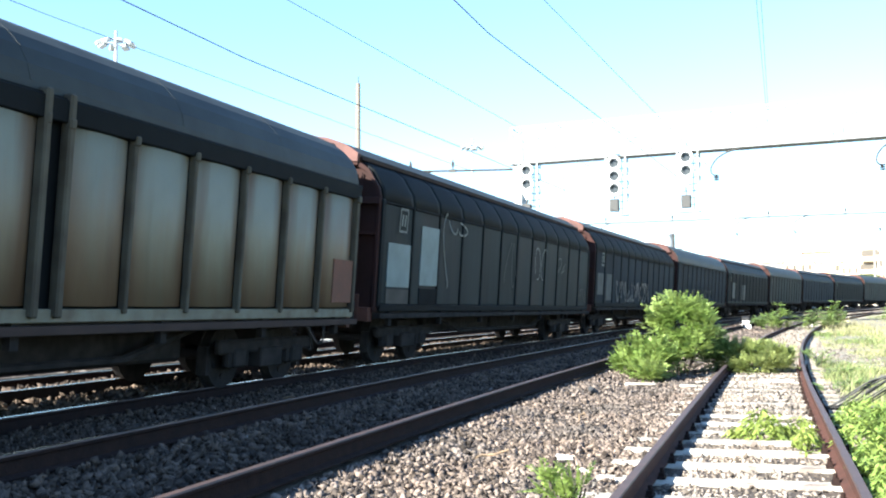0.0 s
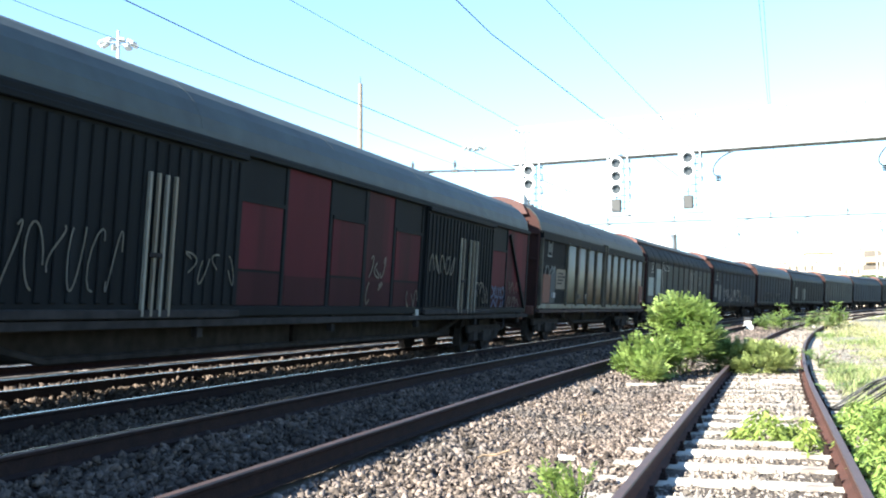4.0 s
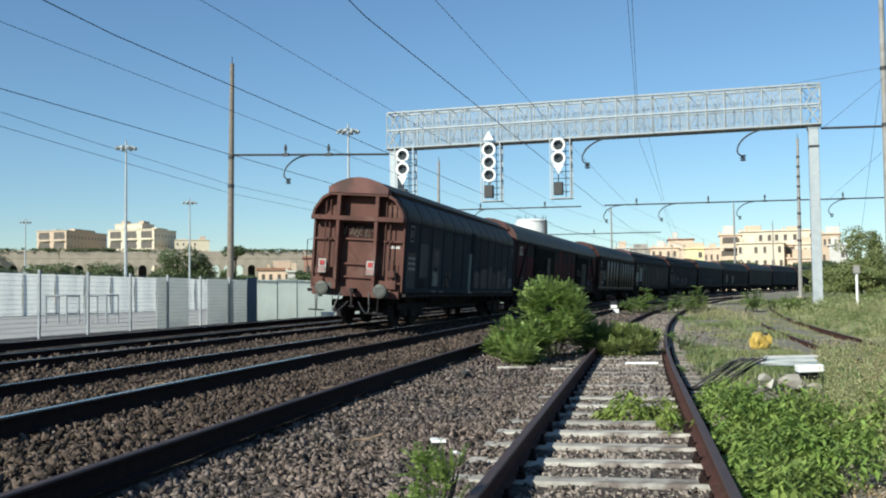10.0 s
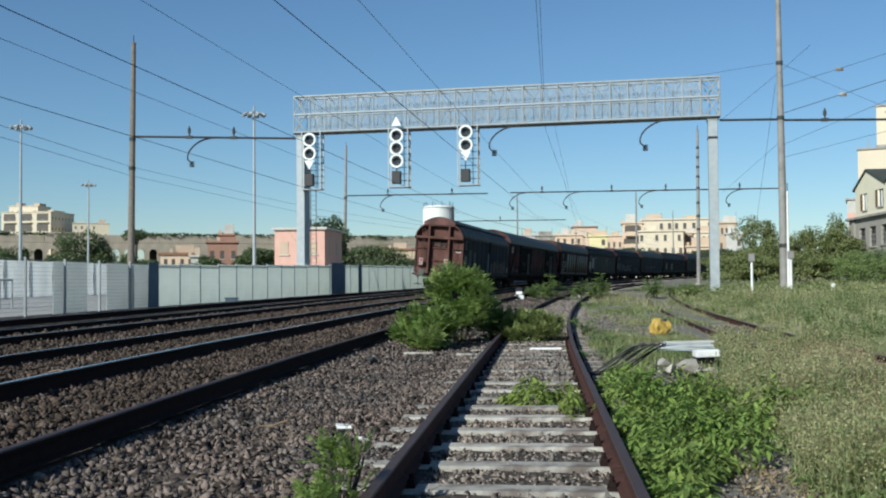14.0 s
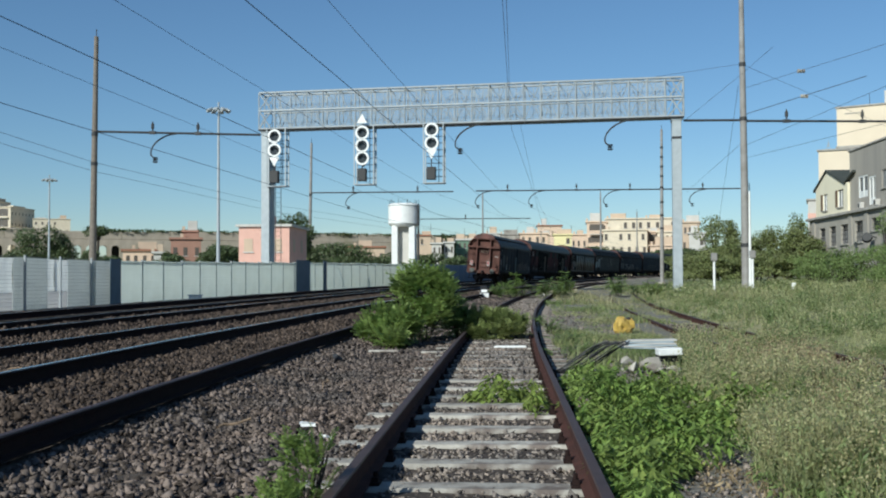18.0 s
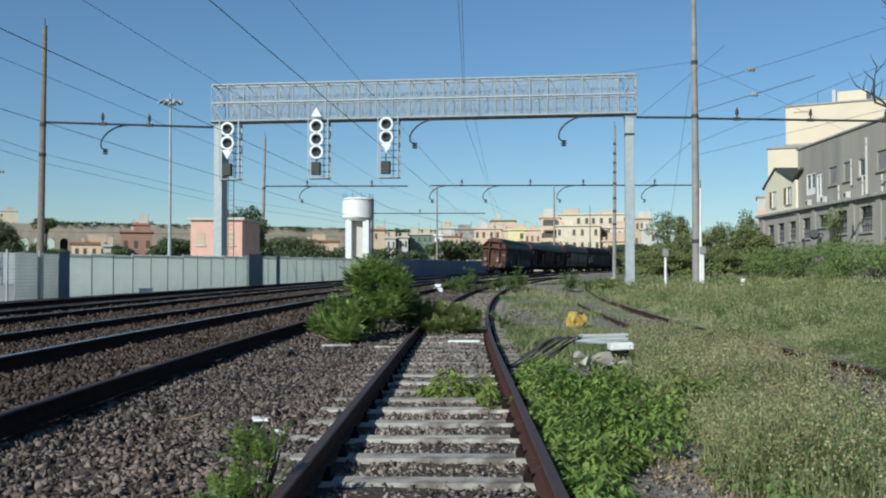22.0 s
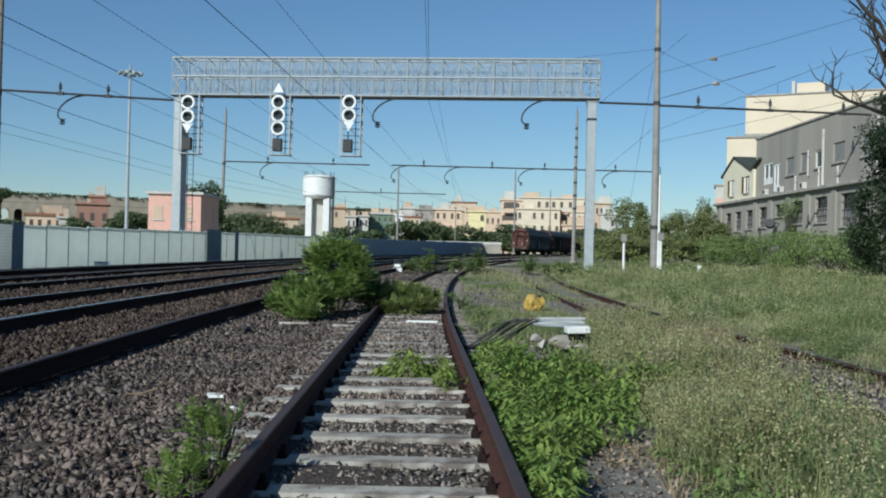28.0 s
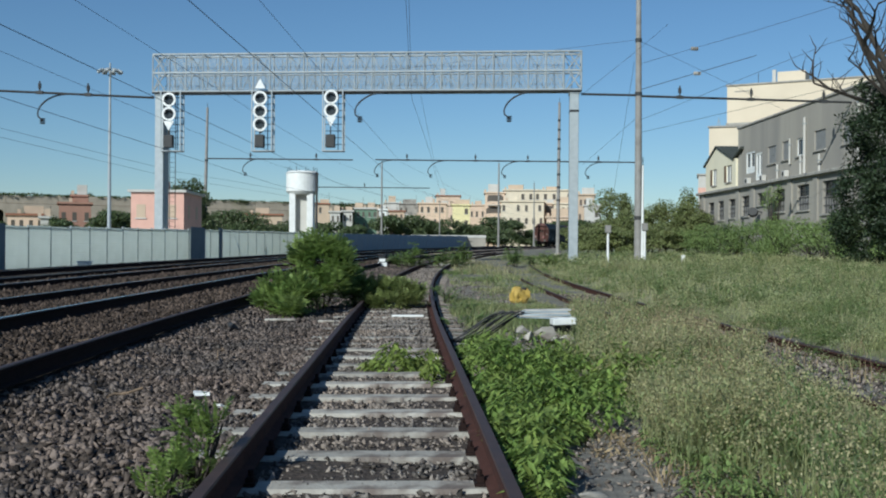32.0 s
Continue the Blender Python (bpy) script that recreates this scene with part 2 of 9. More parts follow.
def build_ground():
    xs = sorted(set([-3000, -1500, -800, -400, -250, -150, -100, -70, -50, -40, -30, -24, -20] + [round(-18 + 0.3 * i, 3) for i in range(95)] + [11, 12.5, 14, 16, 19, 23, 28, 34, 42, 55, 75, 100, 140, 200, 300, 500, 1000, 3000]))
    ys = sorted(set([-3000, -800, -300, -150, -80, -40, -20, -10, -5] + [round(0.5 * i, 3) for i in range(0, 121)] + [60 + 2 * i for i in range(80)] + [222, 230, 240, 255, 275, 300, 340, 400, 500, 700, 1000, 1600, 3000]))
    verts, faces = [], []
    for y in ys:
        for x in xs:
            z = ground_z(x, y)
            if -18 < x < 30 and -5 < y < 120:
                z += 0.025 * noise.noise((x * 1.3, y * 1.3, 0)) + 0.02 * noise.noise((x * 4, y * 4, 3))
            verts.append((x, y, z))
    w = len(xs)
    index = []
    for j in range(len(ys) - 1):
        for i in range(w - 1):
            a = j * w + i
            faces.append((a, a + 1, a + w + 1, a + w))
            x, y = (xs[i] + xs[i + 1]) / 2, (ys[j] + ys[j + 1]) / 2
            d = offset_of(x, y)
            edge = 6.6 + 0.6 * noise.noise((x * 0.7, y * 0.7, 2)) if y < 26 else 4.6 + 0.9 * noise.noise((x * 0.3, y * 0.3, 5))
            side = x - siding_line(min(y, 120.0), -0.22).x if y > 0 else x + 0.22
            if d > edge or d < -19:
                index.append(1)
            else:
                index.append(2 if side > 0.85 else 0)
    ob = new("ground", mesh_of("ground", verts, faces, [GROUND, SOIL, GREY_GRAVEL], smooth=True, index=index))
    tagged(ob, "brown gravel and earth of the railway yard", "ground", kind="structure")


build_ground()


# ---- railway tracks ----
RAIL_SHAPE = [(-0.070, -0.172), (0.070, -0.172), (0.070, -0.160), (0.012, -0.140), (0.009, -0.050), (0.034, -0.036), (0.036, -0.012), (0.031, 0.0), (-0.031, 0.0), (-0.036, -0.012), (-0.034, -0.036), (-0.009, -0.050), (-0.012, -0.140), (-0.070, -0.160)]


def rail_mesh(points, head, web=RAIL_RUST_DARK):
    """A rail swept along points (x, y, z of the middle of its running face)."""
    verts, faces, index = [], [], []
    n = len(RAIL_SHAPE)
    for k, p in enumerate(points):
        a, b = points[max(0, k - 1)], points[min(len(points) - 1, k + 1)]
        d = (Vector(b) - Vector(a)).normalized()
        side = Vector((d.y, -d.x, 0))
        for u, v in RAIL_SHAPE:
            q = Vector(p) + side * u
            verts.append((q.x, q.y, q.z + v))
    for k in range(len(points) - 1):
        for i in range(n):
            j = (i + 1) % n
            faces.append((k * n + i, k * n + j, (k + 1) * n + j, (k + 1) * n + i))
            index.append(1 if i == 7 else (2 if i in (6, 8) else 0))
    faces.append(tuple(range(n))[::-1])
    faces.append(tuple((len(points) - 1) * n + i for i in range(n)))
    index += [0, 0]
    return mesh_of("rail", verts, faces, [web, head, RAIL_DULL], index=index)


def sleeper_mesh(mat, length=2.4, width=0.26):
    prof = [(-width / 2, -0.16), (width / 2, -0.16), (width / 2 - 0.01, -0.02), (width / 2 - 0.03, 0.0), (-width / 2 + 0.03, 0.0), (-width / 2 + 0.01, -0.02)]
    bm = extrude_profile(prof, -length / 2, length / 2)
    me = bpy.data.meshes.new("sleeper")
    bm.to_mesh(me)
    bm.free()
    me.materials.append(mat)
    return me


def chair_mesh():
    bm = boxes((-0.13, 0.13, -0.07, 0.07, 0, 0.02), (-0.12, -0.075, -0.04, 0.04, 0.02, 0.05), (0.075, 0.12, -0.04, 0.04, 0.02, 0.05))
    rod(bm, (-0.1, 0, 0.05), (-0.1, 0, 0.085), 0.018, seg=6)
    rod(bm, (0.1, 0, 0.05), (0.1, 0, 0.085), 0.018, seg=6)
    me = bpy.data.meshes.new("rail_chair")
    bm.to_mesh(me)
    bm.free()
    me.materials.append(RAIL_RUST_DARK)
    return me


CHAIR = chair_mesh()


def track(label, centre, z_right, z_left, s0, s1, pitch, sleeper, head, near, place=on_line, group="railway tracks", sunk=0.0, chairs=0):
    """A track: two rails on sleepers. centre: metres to the right of the line; the left rail may stand higher than the right."""
    top = thing("railway_track", label, "railway track", group=group)
    for off, z in ((0.7525, z_right), (-0.7525, z_left)):
        pts = []
        s = s0
        while s <= s1:
            pts.append(place(s, centre + off, z))
            s += 2.0 if s < 130 else 5.0
        part("rail", rail_mesh(pts, head if off < 0 or centre != TRACK_A else RAIL_DULL, RAIL_RUST_DARK if centre < -2 else RAIL_RED), None, top)
    lean = math.atan2(z_left - z_right, 1.505)
    mid = (z_right + z_left) / 2 - 0.172 - sunk
    far_v, far_f = [], []
    k = 0
    s = s0 + 0.2
    rng = random.Random(int(centre * 100) + 7)
    while s < s1:
        p = place(s, centre, mid - 0.008 + rng.uniform(-0.012, 0.008))
        q = place(s + 0.1, centre, 0)
        yaw = math.atan2(q.x - p.x, q.y - p.y)
        m = pose(p.x, p.y, p.z, 0, 0, -math.degrees(yaw) + rng.uniform(-1.2, 1.2)) @ pose(0, 0, 0, 0, math.degrees(lean), 0)
        if near[0] < s < near[1]:
            ob = part("sleeper", sleeper, None, top, m=m)
            if s < chairs:
                for side in (-0.7525, 0.7525):
                    part("rail_chair", CHAIR, None, ob, m=pose(side, 0, 0.002))
        else:
            base = len(far_v)
            far_v += [m @ v.co for v in sleeper.vertices]
            far_f += [tuple(base + i for i in f.vertices) for f in sleeper.polygons]
        k += 1
        s += pitch
    if far_v:
        part("distant_sleeper_rest", mesh_of("distant_sleeper_rest", far_v, far_f, [sleeper.materials[0]]), None, top, kind="stuff")
    return top


CONC_SLEEPER = sleeper_mesh(CONCRETE, 2.36, 0.27)
OLD_SLEEPER = sleeper_mesh(SLEEPER_OLD, 2.5, 0.26)
TRACK_A, TRACK_B, TRACK_C = -4.21, -8.49, -12.5
track("rusty siding track with pale concrete sleepers and weeds", -0.22, 0.0, 0.0, -3.852, 120, 0.862, CONC_SLEEPER, RAIL_DULL, (0, 60), place=siding_line, chairs=24)
track("canted main line track with brown rails on stained sleepers", TRACK_A, 0.165, 0.30, -12, 190, 0.62, OLD_SLEEPER, RAIL_TOP, (2, 60), sunk=0.045)
track("canted main line track that carries the goods train", TRACK_B, 0.157, 0.269, -70, 290, 0.62, OLD_SLEEPER, RAIL_TOP, (4, 60), sunk=0.045)
track("canted main line track beside the sheet metal fence", TRACK_C, 0.18, 0.28, -12, 190, 0.62, OLD_SLEEPER, RAIL_TOP, (8, 60), sunk=0.045)


def old_line(s, d, z=0.0):
    """The overgrown track bends away in its own curve."""
    x = d + (max(0.0, s - 20) ** 2) / 860
    return Vector((x, s, z + rise(s)))


track("overgrown rusty track half buried in dry grass", 4.87, -0.14, -0.14, -4, 90, 0.8, CONC_SLEEPER, RAIL_DULL, (2, 40), place=old_line, sunk=0.01)


# ---- fences along the yard ----
WIRE_MESH = material("fence_wire", (0.38, 0.40, 0.40), 0.5, 0.3)
FENCE_D, FENCE_SPLIT = -16.6, 41.7


def linked(bm, name, mat):
    me = bpy.data.meshes.new(name)
    bm.to_mesh(me)
    bm.free()
    me.materials.append(mat)
    return me


def fence():
    top = thing("sheet_metal_fence", "pale grey corrugated sheet metal fence on posts", "fence")
    bm = bmesh.new()
    w, h = 2.5, 2.12
    out = []
    for i in range(6):
        z = h * i / 5
        out += [(-0.012, z + 0.02), (-0.012, z + h / 5 - 0.02), (-0.004, z + h / 5)] if i < 5 else []
    prof = [(0.014, 0.0)] + [(-0.004, 0.0)] + out + [(0.014, h)]
    bm = extrude_profile(prof, 0.012, w - 0.012)
    panel = linked(bm, "fence_panel", FENCE_SHEET)
    rail = linked(boxes((0, w, 0.03, 0.07, 2.02, 2.08)), "fence_rail", GALV)
    dark = linked(boxes((0, w, -0.012, 0.014, 0, h + 0.1)), "return_panel", material("blue_grey_fence_panel", (0.15, 0.20, 0.235), 0.7, other=(0.11, 0.15, 0.18), scale=1.0))
    # far panels turn from the sun; their shade is put into this blue
    far_shaded = linked(extrude_profile(prof, 0.012, w - 0.012), "fence_panel", material("shaded_fence_sheet", (0.17, 0.245, 0.33), 0.6, other=(0.14, 0.20, 0.27), scale=0.8))
    post = linked(boxes((-0.025, 0.025, -0.03, 0.06, 0, 2.15)), "fence_post", STEEL_POST)
    s = FENCE_SPLIT
    i = 0
    while s < 190:
        step = 2.5 * (403.0 / 419.6 if s < 146.0 else 1)
        a, b = yard_line(s, FENCE_D), yard_line(s + step, FENCE_D)
        z = a.z - 0.08 - 0.2 * min(max((76.0 - s) / 34.0, 0.0), 1.0) + 0.02 * math.sin(i * 2.3)
        yaw = math.degrees(math.atan2(b.y - a.y, b.x - a.x))
        part("fence_panel", panel if math.degrees(math.atan2(a.x, a.y)) < -4.6 else far_shaded, None, top, m=pose(a.x, a.y, z, 0, 0, yaw))
        part("fence_rail", rail, None, top, m=pose(a.x, a.y, z, 0, 0, yaw))
        part("fence_post", post, None, top, m=pose(a.x, a.y, z, 0, 0, yaw))
        s += step
        i += 1
    for s, wide, name in ((68.4, 1.28, "blue-grey panel in the fence line"), (74.8, 0.36, "narrow dark panel in the fence line")):
        a = yard_line(s, FENCE_D + 0.06)
        part("return_panel", dark, None, top, name, m=pose(a.x, a.y, a.z - 0.06, 0, 0, 90 - math.degrees(yard_heading(s + 1.2))) @ Matrix.Diagonal((wide, 1, 1, 1)))
    a = yard_line(40.75, FENCE_D + 0.04)
    part("return_panel", dark, None, top, "blue-grey panel in the fence line", m=pose(a.x, a.y, a.z, 0, 0, 90 - math.degrees(yard_heading(41.2))) @ Matrix.Diagonal((0.42, 1, 0.86, 1)))
    # open wire mesh fence nearer by
    mesh_top = thing("wire_mesh_fence", "open grey welded wire mesh fence on posts", "fence")
    verts, faces = [], []
    def strip(x0, z0, x1, z1, r):
        b = len(verts)
        if x0 == x1:
            verts.extend([(x0 - r, 0, z0), (x0 + r, 0, z0), (x0 + r, 0, z1), (x0 - r, 0, z1)])
        else:
            verts.extend([(x0, 0, z0 - r), (x1, 0, z0 - r), (x1, 0, z0 + r), (x0, 0, z0 + r)])
        faces.append((b, b + 1, b + 2, b + 3))
    x = 0.0
    while x < 2.6:
        strip(x, 0.05, x, 2.15, 0.004)
        x += 0.065
    for k in range(17):
        strip(0, 0.06 + k * 0.13, 2.6, 0, 0.005)
    grid = mesh_of("mesh_panel", verts, faces, [WIRE_MESH])
    post2 = linked(boxes((-0.035, 0.035, -0.035, 0.035, -0.1, 2.2)), "mesh_post", STEEL_POST)
    s = -10.3
    while s < FENCE_SPLIT - 0.2:
        a = yard_line(s, FENCE_D)
        part("mesh_panel", grid, None, mesh_top, m=pose(a.x, a.y, -0.16, 0, 0, 90 - math.degrees(yard_heading(s))))
        part("mesh_post", post2, None, mesh_top, m=pose(a.x, a.y, -0.16, 0, 0, 90 - math.degrees(yard_heading(s))))
        s += 2.6
    # pale yard with white hoarding and market frames behind the mesh
    yard = part("pale_yard", boxes((-75, -16.9, -10, 118, -0.1, 0.13)), material("pale_gravel_yard", (0.40, 0.385, 0.36), 0.95, other=(0.32, 0.305, 0.28), scale=0.8, bump=0.2))
    tagged(yard, "pale gravel yard behind the fence", "ground", kind="structure")
    tarp = thing("white_tarpaulin", "white translucent tarpaulin sheets tied behind the mesh", "tarpaulin")
    low = linked(boxes((0.03, 2.57, 0, 0.012, 0.06, 2.0)), "sheet", TARP)
    for s, back in ((33.3, 0.12), (37.3, 0.12), (39.1, 0.18)):
        a = yard_line(s, FENCE_D - back)
        part("sheet", low, None, tarp, m=pose(a.x, a.y, -0.05, 0, 0, 90 - math.degrees(yard_heading(s))))
    # a long white tarpaulin hoarding across the yard
    hoarding = thing("white_hoarding", "long white translucent tarpaulin hoarding across the yard", "hoarding")
    verts, faces = [], []
    for i in range(17):
        u = i / 16
        verts += [(0.06 * math.sin(u * 9.4), u * 4.0, 0), (0.06 * math.sin(u * 9.4 + 0.7), u * 4.0, 1.5), (0.03 * math.sin(u * 9.4), u * 4.0, 2.95)]
    for i in range(16):
        for k in range(2):
            faces.append((i * 3 + k, i * 3 + 3 + k, i * 3 + 4 + k, i * 3 + 1 + k))
    cloth = mesh_of("cloth", verts, faces, [TARP], smooth=True)
    pole_mesh = linked(boxes((-0.06, 0.06, -0.06, 0.06, 0, 3.0)), "hoarding_post", STEEL_POST)
    for k in range(32):
        part("cloth", cloth, None, hoarding, m=pose(-42.0, -12.0 + 4.0 * k, 0.12))
        part("hoarding_post", pole_mesh, None, hoarding, m=pose(-42.15, -12.0 + 4.0 * k, 0.12))
    for x, y in ((-25.0, 41.1), (-23.0, 40.9), (-26.5, 28.0)):
        fr = thing("market_frame", "bare grey steel stall frame in the yard", "stall frame", pose(x, y, 0.13), group="stall frames")
        for dx in (-0.5, 0.5):
            for dy in (-0.5, 0.5):
                part("leg", rods([((dx, dy, 0), (dx, dy, 1.25))], 0.04, 6), STEEL_POST, fr)
        for dx in (-0.5, 0.5):
            part("top_bar", rods([((dx, -0.5, 1.22), (dx, 0.5, 1.22))], 0.04, 6), STEEL_POST, fr)
            part("top_bar", rods([((-0.5, dx, 1.25), (0.5, dx, 1.25))], 0.04, 6), STEEL_POST, fr)
            part("low_bar", rods([((dx, -0.5, 0.45), (dx, 0.5, 0.45))], 0.03, 6), STEEL_POST, fr)


TARP = leaf_material("white_tarpaulin", (0.76, 0.775, 0.75), (0.70, 0.715, 0.69), vary=0.04, through_light=0.6)
STEEL_POST = material("stall_steel", (0.33, 0.35, 0.36), 0.6, 0.1)
fence()


# ---- signal gantry ----
GL, GR = Vector((-17.0, 68.8, 0)), Vector((11.3, 65.5, 0))
GAN_Z0, GAN_Z1 = 11.5, 14.0


def gantry():
    span = (GR - GL).length
    yaw = math.degrees(math.atan2(GR.y - GL.y, GR.x - GL.x))
    top = thing("signal_gantry", "galvanised steel lattice signal gantry across the tracks", "signal gantry", pose(GL.x, GL.y, 0, 0, 0, yaw))
    D = 1.1
    chords = [((0, y, z), (span, y, z)) for y in (0, D) for z in (GAN_Z0, (GAN_Z0 + GAN_Z1) / 2, GAN_Z1)]
    for c in chords:
        part("chord", rods([c], 0.075, 6), GALV, top)
    n = 25
    for i in range(n + 1):
        x = span * i / n
        part("upright", rods([((x, y, GAN_Z0), (x, y, GAN_Z1)) for y in (0, D)] + [((x, 0, GAN_Z1), (x, D, GAN_Z1)), ((x, 0, GAN_Z0), (x, D, GAN_Z0))], 0.05, 5), GALV, top)
    for i in range(n):
        x0, x1 = span * i / n, span * (i + 1) / n
        if i % 2:
            x0, x1 = x1, x0
        part("diagonal", rods([((x0, 0, GAN_Z0), (x1, 0, GAN_Z1)), ((x1, D, GAN_Z0), (x0, D, GAN_Z1))], 0.030, 5), GALV, top)
        zm = (GAN_Z0 + GAN_Z1) / 2
        part("lacing", rods([((x0, D, GAN_Z0), (x1, D, zm)), ((x1, D, zm), (x0, D, GAN_Z1)), (((x0 + x1) / 2, D, GAN_Z0), ((x0 + x1) / 2, D, GAN_Z1)), ((x0, 0, GAN_Z1), (x1, D, GAN_Z1)), ((x1, 0, GAN_Z0), (x0, D, GAN_Z0))], 0.024, 4), GALV, top)
    for x0, x1 in ((0, 0.9), (span - 0.9, span)):
        zm = (GAN_Z0 + GAN_Z1) / 2
        for z0, z1 in ((GAN_Z0, zm), (zm, GAN_Z1)):
            part("end_cross", rods([((x0, -0.02, z0), (x1, -0.02, z1)), ((x0, -0.05, z1), (x1, -0.05, z0))], 0.045, 5), GALV, top)
    part("walkway", boxes((0, span, 0.05, D - 0.05, GAN_Z0 + 0.02, GAN_Z0 + 0.06)), GALV, top)
    for x in (0.45, span - 0.45):
        part("column", boxes((x - 0.29, x + 0.29, 0.0, 1.1, 0, GAN_Z0 - 0.02), bevel=0.02), GALV, top)
    return top, span, yaw


gantry_ob, GAN_SPAN, GAN_YAW = gantry()


def on_gantry(x, y=0.0, z=0.0):
    d = (GR - GL).normalized()
    p = GL + d * x + Vector((-d.y, d.x, 0)) * y
    return Vector((p.x, p.y, z))




# ---- the goods train ----
CANT = math.degrees(math.atan2(0.112, 1.505))
RAIL_B = 0.213
SPEED, WHEEL_R = 7.338, 0.46


def wagon_pose(run):
    """The pose of a wagon whose middle has run so far along its own track."""
    s = run if run < CURVE_AT else CURVE_AT + (run - CURVE_AT) * RADIUS / (RADIUS - TRACK_B)
    p = on_line(s, TRACK_B, RAIL_B)
    return pose(p.x, p.y, p.z, CANT, 0, 90 - math.degrees(heading(s)))


def tail_at(t):
    """How far along its track the end of the train stands."""
    u = min(max((t - 15.0) / 14.0, 0.0), 1.0)
    return 20.0 + SPEED * (t - 9.0) + 6.0 * u * u * (3.0 - 2.0 * u)


W_BROWN = material("brown_wagon_end", (0.118, 0.054, 0.042), spec=0.2, rough=0.75, other=(0.068, 0.034, 0.027), scale=1.6, mix=0.45, spots=(0.165, 0.105, 0.085), spot_scale=1.2, spot_at=(0.56, 0.78), bump=0.2)
GUTTER_BROWN = material("sooty_brown_gutter", (0.045, 0.024, 0.018), spec=0.15, rough=0.8, other=(0.025, 0.017, 0.014), scale=2.0)
W_RED_DIM = material("weathered_red_cap", (0.145, 0.062, 0.050), 0.75, other=(0.075, 0.028, 0.024), scale=1.8, spots=(0.06, 0.028, 0.022), spot_scale=1.4)
# end brown darkened to carry the shade in the gaps between wagons
W_END_DARK = material("darkened_brown_end", (0.042, 0.018, 0.016), 0.8, spec=0.15, other=(0.024, 0.013, 0.012), scale=1.6)
W_CHALK = material("chalky_spray", (0.20, 0.185, 0.145), 0.8, other=(0.13, 0.12, 0.10), scale=6.0)
W_RED_CAP = material("red_oxide_cap", (0.070, 0.024, 0.020), 0.75, other=(0.055, 0.022, 0.018), scale=2.0)
W_SLATE = material("slate_grey_side", (0.038, 0.046, 0.055), spec=0.07, rough=0.8, other=(0.022, 0.028, 0.034), scale=1.6, streak=True, spots=(0.03, 0.03, 0.03), spot_scale=0.7, spot_at=(0.52, 0.8), vary=0.12, bump=0.1, bump_scale=6)
W_OLIVE = material("grimy_grey_green_side", (0.022, 0.031, 0.033), spec=0.10, rough=0.65, other=(0.010, 0.014, 0.0155), scale=1.5, streak=True, spots=(0.035, 0.03, 0.028), spot_scale=0.7, spot_at=(0.5, 0.75), vary=0.15, bump=0.1, bump_scale=6)
W_SILL_PALE = material("pale_scuffed_sill", (0.20, 0.20, 0.155), 0.7, spec=0.2, other=(0.12, 0.10, 0.07), scale=3.0, mix=0.4)
W_DECK = material("brown_door_rail", (0.060, 0.040, 0.034), 0.8, spec=0.15, other=(0.035, 0.026, 0.024), scale=2.0)
W_SOOT = material("soot_patch", (0.0085, 0.0098, 0.0115), 0.75, spec=0.06, other=(0.0055, 0.0060, 0.0070), scale=2.0)
W_RED_GRIMY = material("grimy_oxide_red", (0.040, 0.015, 0.017), 0.75, spec=0.04, other=(0.026, 0.012, 0.013), scale=1.6, streak=True)
W_TAN = material("rusty_tan_rib", (0.092, 0.086, 0.064), 0.75, spec=0.2, other=(0.040, 0.030, 0.022), scale=2.0)
W_TAN_PALE = material("tan_panel_paint", (0.15, 0.13, 0.095), 0.75, other=(0.11, 0.09, 0.065), scale=3.0)
W_RED = material("oxide_red_side", (0.078, 0.017, 0.022), spec=0.04, rough=0.7, other=(0.044, 0.014, 0.017), scale=1.6, streak=True, spots=(0.032, 0.014, 0.015), spot_scale=0.8, vary=0.15)
W_BLACK = material("sooty_side", (0.0100, 0.0120, 0.0135), spec=0.06, rough=0.7, other=(0.0065, 0.0076, 0.0086), scale=1.6, streak=True, vary=0.15)
W_ROOF = material("grey_wagon_roof", (0.052, 0.066, 0.064), spec=0.2, rough=0.6, other=(0.030, 0.034, 0.034), scale=1.5, bump=0.1, bump_scale=5)
W_ROOF_DARK = material("sooty_roof", (0.034, 0.040, 0.038), spec=0.2, rough=0.6, other=(0.016, 0.018, 0.017), scale=1.5)
W_SHOULDER = material("weathered_shoulder_sheet", (0.036, 0.046, 0.052), 0.62, spec=0.16, other=(0.022, 0.029, 0.034), scale=1.2, streak=True, vary=0.12, bump=0.08, bump_scale=4)
W_UNDER = material("wagon_underframe", (0.040, 0.036, 0.035), spec=0.08, rough=0.9, other=(0.016, 0.015, 0.015), scale=5.0)
W_PATCH = material("faded_patch", (0.14, 0.145, 0.135), spec=0.15, rough=0.75, other=(0.085, 0.085, 0.078), scale=3.0, vary=0.25)
W_DIM = material("washed_out_patch", (0.060, 0.068, 0.069), spec=0.15, rough=0.75, other=(0.045, 0.050, 0.050), scale=1.5, streak=True, vary=0.2)
W_PATCH_BROWN = material("dusty_patch", (0.105, 0.094, 0.082), spec=0.15, rough=0.8, other=(0.060, 0.054, 0.048), scale=3.0, vary=0.2)
W_EMBLEM = material("pale_emblem_paint", (0.34, 0.35, 0.33), 0.7, spec=0.15, other=(0.24, 0.25, 0.23), scale=5.0)
W_TEAL = material("pale_teal_paint", (0.15, 0.20, 0.205), 0.6, other=(0.10, 0.14, 0.145), scale=3.0)
W_WHITE = material("chalky_white", (0.62, 0.62, 0.58), 0.7, other=(0.42, 0.42, 0.40), scale=6.0)
